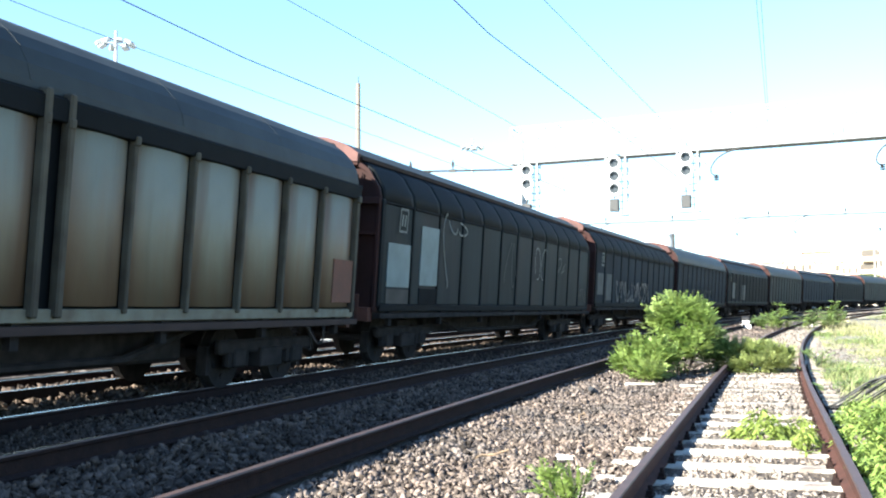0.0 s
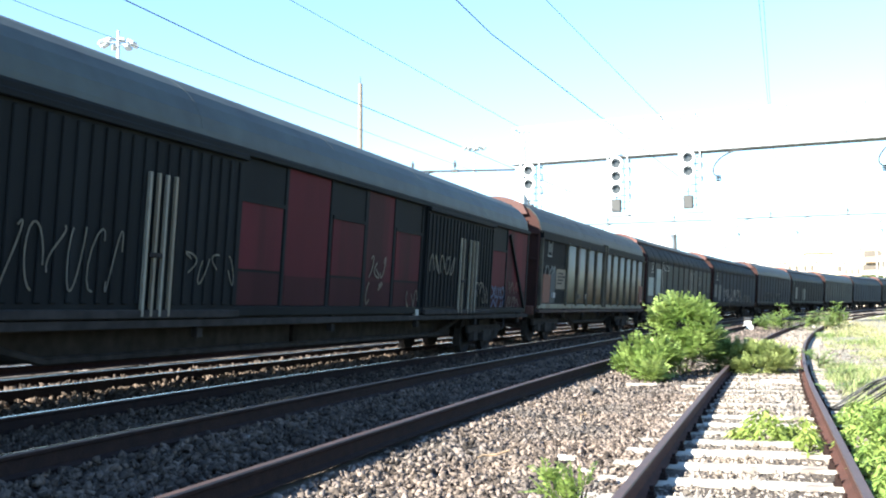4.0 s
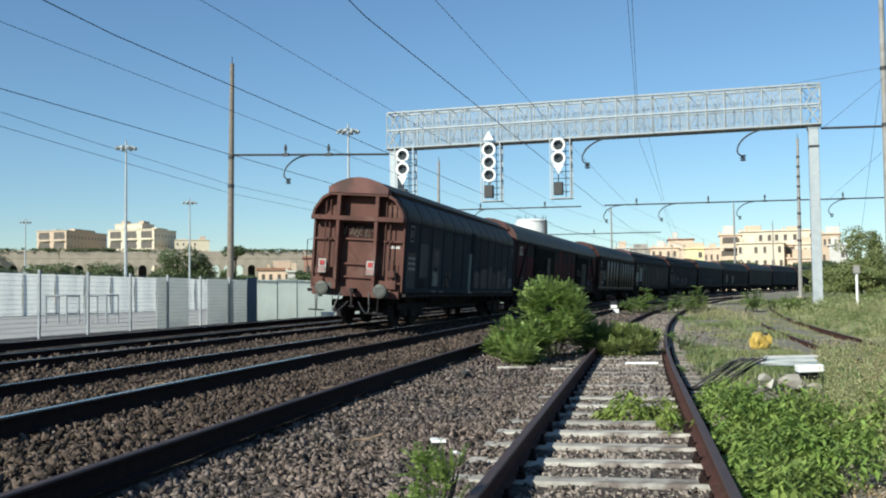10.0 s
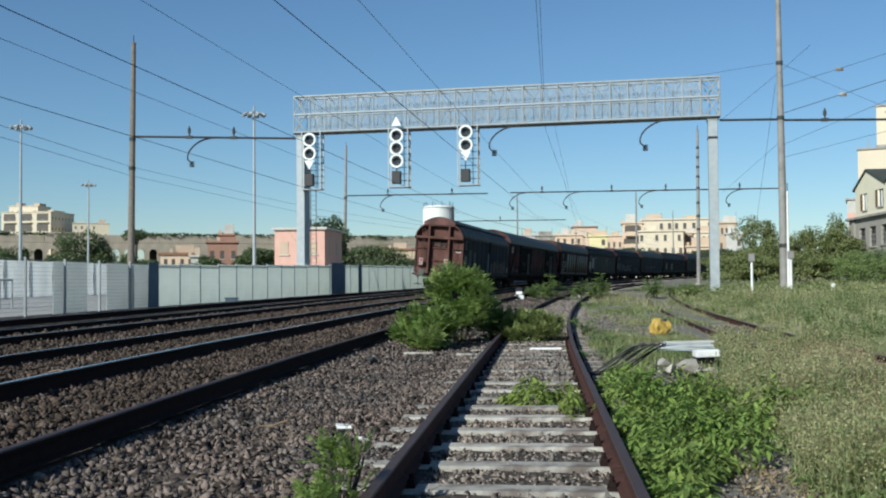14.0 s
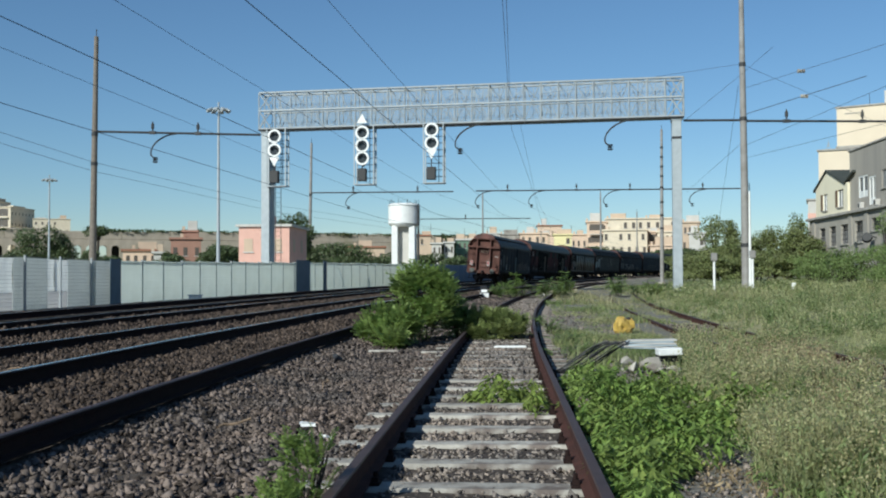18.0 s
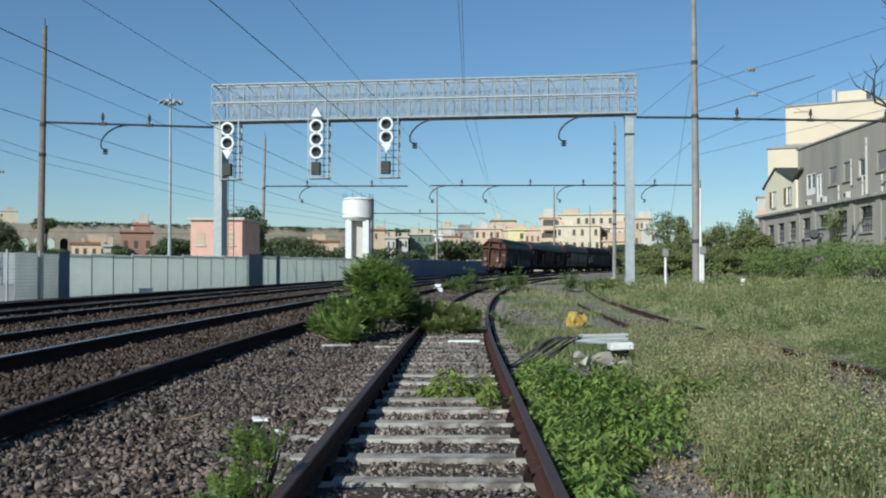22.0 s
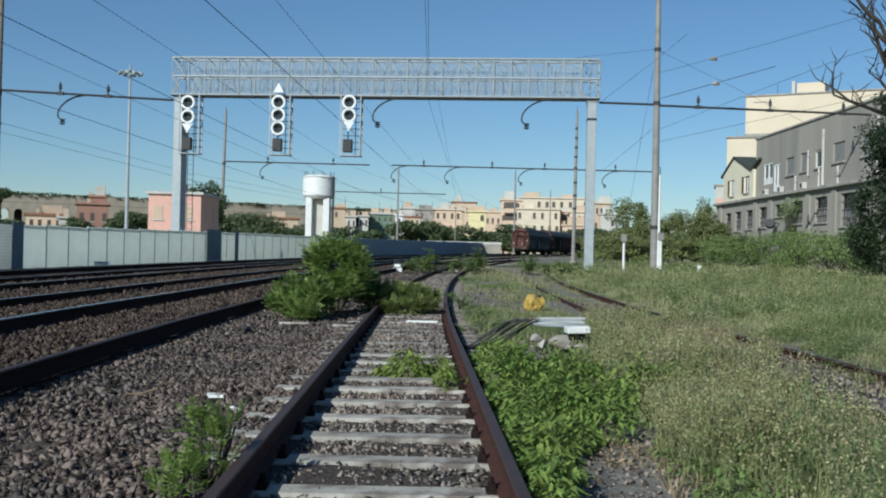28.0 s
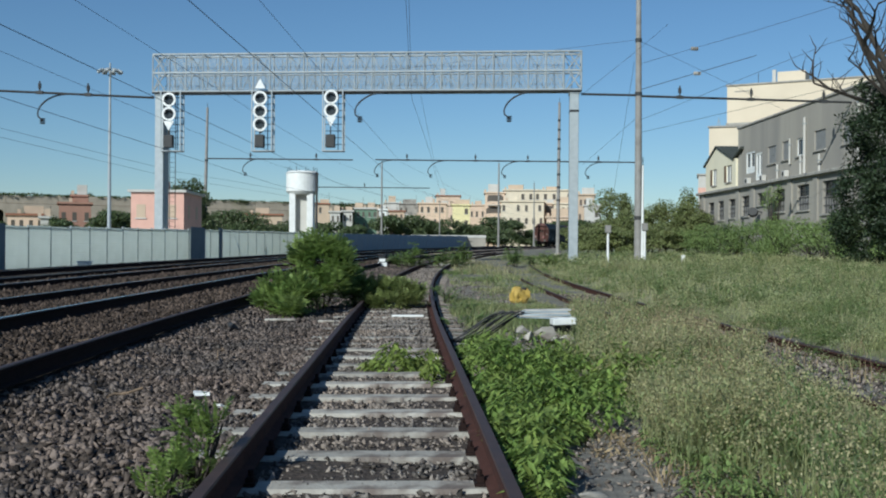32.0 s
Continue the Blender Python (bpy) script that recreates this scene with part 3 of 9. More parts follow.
W_BLUE = material("blue_spray_paint", (0.018, 0.05, 0.16), 0.6, other=(0.05, 0.09, 0.18), scale=5.0)
W_RUSTRED = material("rust_patch", (0.16, 0.06, 0.035), 0.85, other=(0.10, 0.05, 0.03), scale=5.0)
W_BOARD = material("dirty_white_board", (0.40, 0.38, 0.35), 0.8, other=(0.28, 0.26, 0.24), scale=8.0)
LAMP_RED = material("red_reflector", (0.36, 0.03, 0.03), 0.4)

HALF_ARC = [(1.40, 1.05), (1.40, 3.30), (1.385, 3.42), (1.34, 3.59), (1.23, 3.77), (1.06, 3.93), (0.83, 4.07), (0.55, 4.18), (0.28, 4.25), (0.0, 4.27)]
HALF_SHOULDER = [(1.40, 1.05), (1.40, 3.13), (1.345, 3.36), (1.12, 3.70), (0.91, 3.86), (0.90, 3.95), (0.5, 4.18), (0.0, 4.27)]


def closed(half, inset=0.0):
    r = [(max(0.0, y - inset), z - (inset if z > 1.3 else 0)) for y, z in half]
    return r + [(-y, z) for y, z in r[::-1] if y > 0]


def band(half, i, j, x0, x1, thick=0.02):
    """A curved sheet over the outline's points i to j, on both sides if it reaches the ridge."""
    a = half[i:j + 1]
    if a[-1][0] == 0:
        a = a + [(-y, z) for y, z in a[-2::-1]]
    b = [(y * 0.985, z - thick) for y, z in a]
    return extrude_profile(a + b[::-1], x0, x1)


def wheelset_mesh():
    bm = bmesh.new()
    rod(bm, (0, -1.0, 0), (0, 1.0, 0), 0.075, seg=10)
    for s in (-1, 1):
        rod(bm, (0, s * 0.69, 0), (0, s * 0.82, 0), WHEEL_R, seg=28)
        rod(bm, (0, s * 0.665, 0), (0, s * 0.69, 0), WHEEL_R + 0.028, seg=28)
        rod(bm, (0, s * 0.82, 0), (0, s * 0.86, 0), 0.12, seg=12)
        for k in range(6):
            a = k * math.pi / 3
            rod(bm, (0.28 * math.cos(a), s * 0.82, 0.28 * math.sin(a)), (0.28 * math.cos(a), s * 0.835, 0.28 * math.sin(a)), 0.05, seg=8)
    me = bpy.data.meshes.new("wheelset")
    bm.to_mesh(me)
    bm.free()
    me.materials.append(W_UNDER)
    return me


def bogie_frame_mesh():
    bm = bmesh.new()
    for s in (-1, 1):
        box(bm, -1.45, 1.45, s * 1.02 - 0.06, s * 1.02 + 0.06, 0.52, 0.72, bevel=0.03)
        box(bm, -0.35, 0.35, s * 1.02 - 0.12, s * 1.02 + 0.12, 0.30, 0.60, bevel=0.02)
        for x in (-0.9, 0.9):
            box(bm, x - 0.17, x + 0.17, s * 1.02 - 0.09, s * 1.02 + 0.11, 0.32, 0.60, bevel=0.03)
            for dx in (-0.24, 0.24):
                rod(bm, (x + dx, s * 1.02, 0.34), (x + dx, s * 1.02, 0.56), 0.07, seg=8)
        for x in (-1.42, 1.42):
            box(bm, x - 0.05, x + 0.05, s * 0.8 - 0.08, s * 0.8 + 0.08, 0.22, 0.62)
    box(bm, -0.3, 0.3, -1.0, 1.0, 0.55, 0.85)
    me = bpy.data.meshes.new("bogie_frame")
    bm.to_mesh(me)
    bm.free()
    me.materials.append(W_UNDER)
    return me


WHEELSET, BOGIE = wheelset_mesh(), bogie_frame_mesh()


def buffer_mesh():
    bm = bmesh.new()
    rod(bm, (0, 0, 0), (0.20, 0, 0), 0.11, seg=12)
    rod(bm, (0.15, 0, 0), (0.36, 0, 0), 0.085, seg=12)
    box(bm, -0.02, 0.02, -0.17, 0.17, -0.17, 0.17)
    rod(bm, (0.35, 0, 0), (0.395, 0, 0), 0.205, 0.198, seg=24)
    rod(bm, (0.395, 0, 0), (0.41, 0, 0), 0.198, 0.13, seg=24)
    me = bpy.data.meshes.new("buffer")
    bm.to_mesh(me)
    bm.free()
    me.materials.append(BUFFER_STEEL)
    return me


BUFFER_STEEL = material("greasy_buffer_steel", (0.085, 0.090, 0.078), 0.6, 0.2, other=(0.045, 0.046, 0.040), scale=6.0)
BUFFER = buffer_mesh()


def soft_patch(x0, x1, z0, z1, y0, y1, seed):
    """A painted-over patch with an uneven rounded top."""
    rng = random.Random(seed)
    out = [(x0, z0)]
    for i in range(9):
        u = i / 8
        out.append((x0 + (x1 - x0) * u, z1 - (z1 - z0) * 0.10 * (abs(2 * u - 1) ** 5) - rng.uniform(0, 0.05)))
    out.append((x1, z0))
    bm = bmesh.new()
    a = [bm.verts.new((x, y0, z)) for x, z in out]
    b = [bm.verts.new((x, y1, z)) for x, z in out]
    n = len(out)
    for i in range(n):
        bm.faces.new((a[i], a[(i + 1) % n], b[(i + 1) % n], b[i]))
    bm.faces.new(a[::-1])
    bm.faces.new(b)
    bmesh.ops.recalc_face_normals(bm, faces=bm.faces)
    return bm


def on_side(parent, name, x0, x1, z0, z1, mat, proud=0.02, side=-1, label="", y=1.40, bevel=0.0, round_top=None):
    if round_top is not None:
        return part(name, soft_patch(x0, x1, z0, z1, side * y, side * (y + proud), round_top), mat, parent, label)
    a, b = sorted((side * (y - 0.005), side * (y + proud)))
    return part(name, boxes((x0, x1, a, b, z0, z1), bevel=bevel), mat, parent, label)


def ribbon(bm, pts, w, y):
    """A flat stroke through (x, z) points on the side at y."""
    for (x0, z0), (x1, z1) in zip(pts, pts[1:]):
        d = math.hypot(x1 - x0, z1 - z0) or 1
        nx, nz = -(z1 - z0) / d * w / 2, (x1 - x0) / d * w / 2
        q = [bm.verts.new((px, y, pz)) for px, pz in ((x0 - nx, z0 - nz), (x1 - nx, z1 - nz), (x1 + nx, z1 + nz), (x0 + nx, z0 + nz))]
        bm.faces.new(q)


def scribble(parent, x0, z0, w, h, mat, seed, letters=4, stroke=0.035, y=-1.428, name="graffiti", label="sprayed scribble that cannot be read"):
    rng = random.Random(seed)
    bm = bmesh.new()
    step = w / letters
    for i in range(letters):
        cx = x0 + (i + 0.5) * step
        p1, p2, f1, f2 = rng.uniform(0, 6.28), rng.uniform(0, 6.28), rng.uniform(0.5, 1.0), rng.uniform(0.35, 0.9)
        pts = [(cx + 0.42 * step * math.sin(p1 + f1 * k * 0.6), z0 + h * (0.5 + 0.46 * math.sin(p2 + f2 * k * 0.6))) for k in range(rng.randint(9, 14))]
        ribbon(bm, pts, stroke, y)
    bmesh.ops.solidify(bm, geom=bm.faces[:], thickness=0.002)
    return part(name, bm, mat, parent, label, kind="stuff")


def markings(parent, x0, z0, w, rows, mat, seed=1, y=-1.428, bar=0.06):
    """Rows of small plain bars in place of painted data."""
    rng = random.Random(seed)
    bm = bmesh.new()
    for r in range(rows):
        x = x0
        while x < x0 + w * rng.uniform(0.7, 1.0):
            ln = rng.uniform(0.06, 0.22)
            box(bm, x, x + ln, y - 0.002, y + 0.002, z0 - r * bar * 1.9, z0 - r * bar * 1.9 + bar)
            x += ln + 0.06
    return part("data_panel", bm, mat, parent, "rows of painted data bars", kind="stuff")


def emblem(parent, x, z, size, mat, y=-1.43):
    s, k = size / 2, 0.22
    corners = [(-s + k * s, s), (s, s), (s - k * s, -s), (-s, -s)]
    bm = bmesh.new()
    rings = [[bm.verts.new((x + a * 0.95 * f, y, z + b * f)) for a, b in corners] for f in (1.05, 0.84)]
    for i in range(4):
        bm.faces.new((rings[0][i], rings[0][(i + 1) % 4], rings[1][(i + 1) % 4], rings[1][i]))
    bmesh.ops.solidify(bm, geom=bm.faces[:], thickness=0.002)
    ob = part("emblem", bm, mat, parent, "plain pale railway emblem")
    for u in (-0.31, 0.30):
        bm = bmesh.new()
        ribbon(bm, [(x + s * (u - 0.09), z - s * 0.5), (x + s * (u + 0.09), z + s * 0.5)], size * 0.16, y)
        bmesh.ops.solidify(bm, geom=bm.faces[:], thickness=0.002)
        part("emblem_bar", bm, mat, ob)
    return ob


def shoulder_mesh(prof, x0, x1):
    """A slightly domed bay of the sloping shoulder."""
    bm = bmesh.new()
    rows = []
    k = len(prof) // 2
    for u, dome in [(k / 10, 0.009 * math.sin(math.pi * k / 10) ** 0.7) for k in range(11)]:
        rows.append([bm.verts.new((x0 + u * (x1 - x0), y * (1 + (dome * 0.7 if i in (1, 2) else 0)), z + (dome if i in (1, 2) else 0))) for i, (y, z) in enumerate(prof)])
    n = len(prof)
    for a, b in zip(rows, rows[1:]):
        for i in range(n):
            bm.faces.new((a[i], a[(i + 1) % n], b[(i + 1) % n], b[i]))
    bm.faces.new(rows[0][::-1])
    bm.faces.new(rows[-1])
    bmesh.ops.recalc_face_normals(bm, faces=bm.faces)
    return bm


def end_wall(top, x, out, half, mat, cap, lamps=False):
    """The end of a wagon at x, which faces out (+1 or -1); its frame stands proud of the sheeting."""
    s = out
    deep = 0.40 if lamps else 0.16
    zt = half[1][1]
    def bx(name, d0, d1, y0, y1, z0, z1, m=mat, label="", parent=None, bevel=0.008):
        a, b = sorted((x + s * d0, x + s * d1))
        return part(name, boxes((a, b, y0, y1, z0, z1), bevel=bevel), m, parent or top, label)
    a, b = sorted((x, x + s * 0.05))
    part("end_wall", extrude_profile(closed(half, 0.01), a, b), mat, top)
    c = [p for p in half if p[1] > 3.7]
    arc = [(1.0, 3.80)] + [(min(y, 1.0), z + 0.03) for y, z in c if y < 1.0]
    arc = arc + [(-y, z) for y, z in arc[::-1] if y > 0]
    if half is HALF_SHOULDER:
        arc = [(0.90, 3.83), (0.90, 3.99), (0.70, 4.11), (0.52, 4.19), (0.26, 4.27), (0, 4.295), (-0.26, 4.27), (-0.52, 4.19), (-0.70, 4.11), (-0.90, 3.99), (-0.90, 3.83)]
    a, b = sorted((x + s * 0.05, x + s * (deep + 0.02)))
    part("roof_cap", extrude_profile(arc, a, b), cap, top, "red oxide overhang of the roof")
    bx("cross_beam", 0.05, deep, -1.40, 1.40, zt - 0.09, zt + 0.04)
    bx("cross_beam", 0.05, deep - 0.01, -0.90, 0.90, 3.76, 3.83)
    for y in (-0.58, 0.58):
        bx("corner_post", 0.05, deep - 0.02, y - 0.055, y + 0.055, zt + 0.04, 3.76)
        bx("corner_post", 0.05, deep - 0.02, y - 0.05, y + 0.05, 1.05, zt - 0.09)
    for y in (-1.365, 1.365):
        bx("edge_post", 0.05, 0.13, y - 0.03, y + 0.03, 1.05, zt - 0.09)
    gusset = [(1.40, zt + 0.04), (1.345, zt + 0.24), (1.12, 3.70), (0.91, 3.83), (0.86, 3.76), (1.08, 3.64), (1.29, zt + 0.20), (1.33, zt + 0.04)] if half is HALF_SHOULDER else None
    if gusset:
        for k in (-1, 1):
            g = [(y * k, z) for y, z in gusset]
            a, b = sorted((x + s * 0.05, x + s * (deep - 0.04)))
            part("shoulder_frame", extrude_profile(g, a, b), mat, top)
    for z in (1.42, 1.80, 2.52):
        bx("horizontal_bar", 0.05, 0.13, -0.50, 0.50, z - 0.03, z + 0.03)
    for y0, y1 in ((-1.33, -0.66), (0.66, 1.33)):
        bx("horizontal_bar", 0.05, 0.14, y0, y1, 2.46, 2.52)
    for y in (-0.98, -0.84, 0.86, 1.0):
        part("rod", rods([((x + s * (deep * 0.6), y, 1.5), (x + s * (deep * 0.6), y, zt - 0.1))], 0.020, 6), mat, top)
        part("rod", rods([((x + s * (deep * 0.6), y, zt + 0.05), (x + s * (deep * 0.6), y, 3.62))], 0.018, 6), mat, top)
    bx("headstock", 0.03, 0.20, -1.32, 1.32, 0.86, 1.12, W_BROWN)
    for y in (-0.875, 0.875):
        bx("buffer_plate", 0.20, 0.225, y - 0.24, y + 0.24, 0.86, 1.36, W_BROWN)
        m = pose(x + s * 0.21, y, 1.06) if s > 0 else pose(x + s * 0.21, y, 1.06, 0, 0, 180)
        part("buffer", BUFFER, None, top, m=m)
    bm = bmesh.new()
    box(bm, *sorted((x + s * 0.15, x + s * 0.50)), -0.06, 0.06, 0.98, 1.10)
    rod(bm, (x + s * 0.42, 0, 1.02), (x + s * 0.42, 0, 0.58), 0.035)
    rod(bm, (x + s * 0.42, -0.08, 0.58), (x + s * 0.42, 0.08, 0.58), 0.03)
    part("coupling_hook", bm, W_UNDER, top)
    for y, k in ((-0.32, 1), (0.32, -1)):
        pts = []
        for i in range(13):
            u = i / 12
            pts.append((x + s * (0.18 + 0.25 * math.sin(u * math.pi * 0.9)), y + k * (-0.10 + 0.26 * u) - 0.22 * k * math.sin(u * math.pi), 0.98 - 0.58 * math.sin(u * math.pi * 0.85)))
        part("brake_hose", mesh_of("brake_hose", *tube(pts, 0.024, 6), [BLACK_PAINT]), None, top)
    if lamps:
        for y in (-0.50, 0.96):
            lamp = bx("tail_board", deep, deep + 0.025, y - 0.12, y + 0.12, 1.50, 1.90, W_BOARD, "white and red tail marker board")
            bx("reflector", deep + 0.026, deep + 0.034, y - 0.075, y + 0.075, 1.72, 1.86, LAMP_RED, "red reflector", lamp)
            bm = bmesh.new()
            for i in range(4):
                d0 = x + s * (deep + 0.026)
                v = [bm.verts.new((d0, y + q, z)) for q, z in ((-0.11 + i * 0.055, 1.52), (-0.085 + i * 0.055, 1.52), (-0.045 + i * 0.055, 1.69), (-0.07 + i * 0.055, 1.69))]
                bm.faces.new(v)
            bmesh.ops.solidify(bm, geom=bm.faces[:], thickness=0.003)
            part("stripe", bm, LAMP_RED, lamp, "red warning stripes")
        for y in (-1.08, 1.12):
            bx("lamp_bracket", 0.10, 0.28, y - 0.11, y + 0.11, 1.46, 1.66, bevel=0.02)
            bx("step_bracket", 0.18, 0.30, y - 0.17, y + 0.15, 1.12, 1.38, bevel=0.02)
            for dy in (-0.04, 0.06):
                part("lamp_iron", rods([((x + s * 0.24, y + dy, 1.60), (x + s * 0.24, y + dy, 1.95))], 0.014, 6), mat, top)
            part("handrail", rods([((x + s * 0.24, y * 1.12, 1.20), (x + s * 0.24, y * 1.12, 1.75))], 0.016, 6), W_UNDER, top)
        part("grab_rail", mesh_of("grab_rail", *tube([(x + s * 0.10, 1.44, 2.45), (x + s * 0.16, 1.55, 2.45), (x + s * 0.16, 1.56, 1.9), (x + s * 0.10, 1.46, 1.4)], 0.014, 6), [W_UNDER]), None, top)
        for y in (-0.75, 1.10):
            bm = bmesh.new()
            rod(bm, (x + s * 0.3, y, 0.95), (x + s * 0.3, y, 0.42), 0.015)
            box(bm, *sorted((x + s * 0.18, x + s * 0.42)), y - 0.2, y + 0.2, 0.40, 0.43)
            part("footstep", bm, W_UNDER, top)
        bm = bmesh.new()
        rng = random.Random(5)
        for i in range(6):
            y = 0.40 - i * 0.15
            p0 = Vector((x + s * 0.054, y, 2.62 + rng.random() * 0.1))
            for k in range(5):
                p1 = Vector((x + s * 0.054, y + rng.uniform(-0.08, 0.08), 2.58 + rng.random() * 0.32))
                rod(bm, p0, p1, 0.010, seg=4)
                p0 = p1
        part("chalk_scrawl", bm, W_TAN_PALE, top, "chalk scrawl that cannot be read", kind="stuff")
        part("dark_board", boxes((*sorted((x + s * 0.05, x + s * 0.053)), -0.50, 0.50, 2.54, 3.0)), W_END_DARK, top, "darker upper sheet of the end door")
        bm = bmesh.new()
        for i in range(5):
            box(bm, *sorted((x + s * 0.052, x + s * 0.058)), -1.24 + i * 0.066, -1.19 + i * 0.066, 2.30, 2.37)
        part("data_plate", bm, W_WHITE, top, "row of small white bars", kind="stuff")


def running_gear(top, L, trucks):
    for x in (-L + trucks, L - trucks):
        b = part("bogie", BOGIE, None, top, m=pose(x, 0, 0))
        for dx in (-0.9, 0.9):
            part("wheelset", WHEELSET, None, b, m=pose(dx, 0, WHEEL_R))
    part("underframe", boxes((-L + 0.7, L - 0.7, -1.1, 1.1, 1.0, 1.15)), W_UNDER, top)
    for s in (-1, 1):
        part("solebar", boxes((-L + 0.65, L - 0.65, s * 1.28 - 0.06, s * 1.28 + 0.06, 0.90, 1.13)), W_UNDER, top)
        for k in range(7):
            x = (-L + 1.2) + k * (2 * L - 2.4) / 6
            part("bracket", boxes((x - 0.06, x + 0.06, s * 1.36 - 0.06, s * 1.36 + 0.03, 0.78, 1.12)), W_UNDER, top)
    part("truss", rods([((-L + trucks + 1.8, y, 0.95), (-L + trucks + 3.6, y, 0.55)) for y in (-1.0, 1.0)] + [((L - trucks - 1.8, y, 0.95), (L - trucks - 3.6, y, 0.55)) for y in (-1.0, 1.0)]
                       + [((-L + trucks + 3.6, y, 0.55), (L - trucks - 3.6, y, 0.55)) for y in (-1.0, 1.0)], 0.05, 6), W_UNDER, top)
    # solid dark blocks added to close the open space between the bogies
    for x0, x1, z0 in ((-L + trucks + 1.9, -0.2, 0.50), (0.0, L - trucks - 1.9, 0.44)):
        part("undergear", boxes((x0, x1, -0.75, 0.75, z0, 1.0), bevel=0.05), W_UNDER, top, "dark block that fills the space under the floor")
    part("brake_cylinder", rods([((-1.2, -0.5, 0.75), (-0.3, -0.5, 0.75))], 0.2, 12), W_UNDER, top)
    part("brake_tank", rods([((0.6, 0.2, 0.75), (2.0, 0.2, 0.75))], 0.22, 12), W_UNDER, top)


def bulged_panel(w, z0, z1, side):
    """A side panel that bellies out between its ribs, built about its own middle."""
    bm = bmesh.new()
    front, back = [], []
    for i in range(13):
        u = i / 12
        y = side * (1.392 + 0.075 * (1 - abs(2 * u - 1) ** 2.6))
        x = (u - 0.5) * w
        front.append([bm.verts.new((x, y, z)) for z in (z0, z1)])
        back.append([bm.verts.new((x, side * 1.36, z)) for z in (z0, z1)])
    for i in range(12):
        bm.faces.new((front[i][0], front[i + 1][0], front[i + 1][1], front[i][1])).smooth = True
        bm.faces.new((front[i][1], front[i + 1][1], back[i + 1][1], back[i][1]))
        bm.faces.new((front[i][0], front[i + 1][0], back[i + 1][0], back[i][0]))
    bmesh.ops.recalc_face_normals(bm, faces=bm.faces)
    return bm


def rust_panel_material():
    """Pale paint with rust that creeps in from the ribs and gathers over the sill; each panel is built about its own middle."""
    m = material("pale_rust_streaked_side", (0.215, 0.212, 0.160), 0.6, spec=0.22, other=(0.165, 0.160, 0.118), scale=1.3, mix=0.5, vary=0.10, bump=0.1, bump_scale=6)
    t = m.node_tree
    n, l = t.nodes, t.links
    b = n["Principled BSDF"]
    base = b.inputs["Base Color"].links[0].from_socket
    sep = n.new("ShaderNodeSeparateXYZ")
    l.new(n["Texture Coordinate"].outputs["Object"], sep.inputs[0])
    def math_node(op, p, q):
        k = n.new("ShaderNodeMath")
        k.operation = op
        for i, v in enumerate((p, q)):
            if isinstance(v, float):
                k.inputs[i].default_value = v
            else:
                l.new(v, k.inputs[i])
        return k.outputs[0]
    def ranged(v, lo, hi):
        r = n.new("ShaderNodeMapRange")
        r.inputs["From Min"].default_value, r.inputs["From Max"].default_value = lo, hi
        l.new(v, r.inputs["Value"])
        return r.outputs["Result"]
    ns = n.new("ShaderNodeTexNoise")
    ns.inputs["Scale"].default_value, ns.inputs["Detail"].default_value = 3.2, 5
    mp = n.new("ShaderNodeMapping")
    mp.inputs["Scale"].default_value = (1, 1, 0.16)
    inf = n.new("ShaderNodeObjectInfo")
    sh = n.new("ShaderNodeVectorMath")
    sh.operation = "MULTIPLY_ADD"
    sh.inputs[1].default_value, sh.inputs[2].default_value = (1, 1, 1), (0, 0, 0)
    cmb = n.new("ShaderNodeCombineXYZ")
    l.new(math_node("MULTIPLY", inf.outputs["Random"], 40.0), cmb.inputs[1])
    l.new(n["Texture Coordinate"].outputs["Object"], sh.inputs[0])
    l.new(cmb.outputs[0], sh.inputs[2])
    l.new(sh.outputs[0], mp.inputs[0])
    l.new(mp.outputs[0], ns.inputs["Vector"])
    edge = ranged(math_node("ADD", math_node("ABSOLUTE", sep.outputs[0], 0.0), math_node("MULTIPLY", math_node("SUBTRACT", ns.outputs["Fac"], 0.5), 0.95)), 0.22, 0.60)
    low = ranged(math_node("ADD", sep.outputs[2], math_node("MULTIPLY", math_node("ADD", math_node("SUBTRACT", ns.outputs["Fac"], 0.5), math_node("MULTIPLY", math_node("SUBTRACT", inf.outputs["Random"], 0.5), 0.55)), 2.6)), 2.30, 1.20)
    for fac, colour, k in ((low, (0.185, 0.112, 0.068), 0.60), (edge, (0.120, 0.074, 0.046), 0.85)):
        x = n.new("ShaderNodeMix")
        x.data_type = "RGBA"
        x.inputs[7].default_value = (*colour, 1)
        l.new(math_node("MULTIPLY", fac, k), x.inputs[0])
        l.new(base, x.inputs[6])
        base = x.outputs[2]
    l.new(base, b.inputs["Base Color"])
    return m


W_PALE = rust_panel_material()


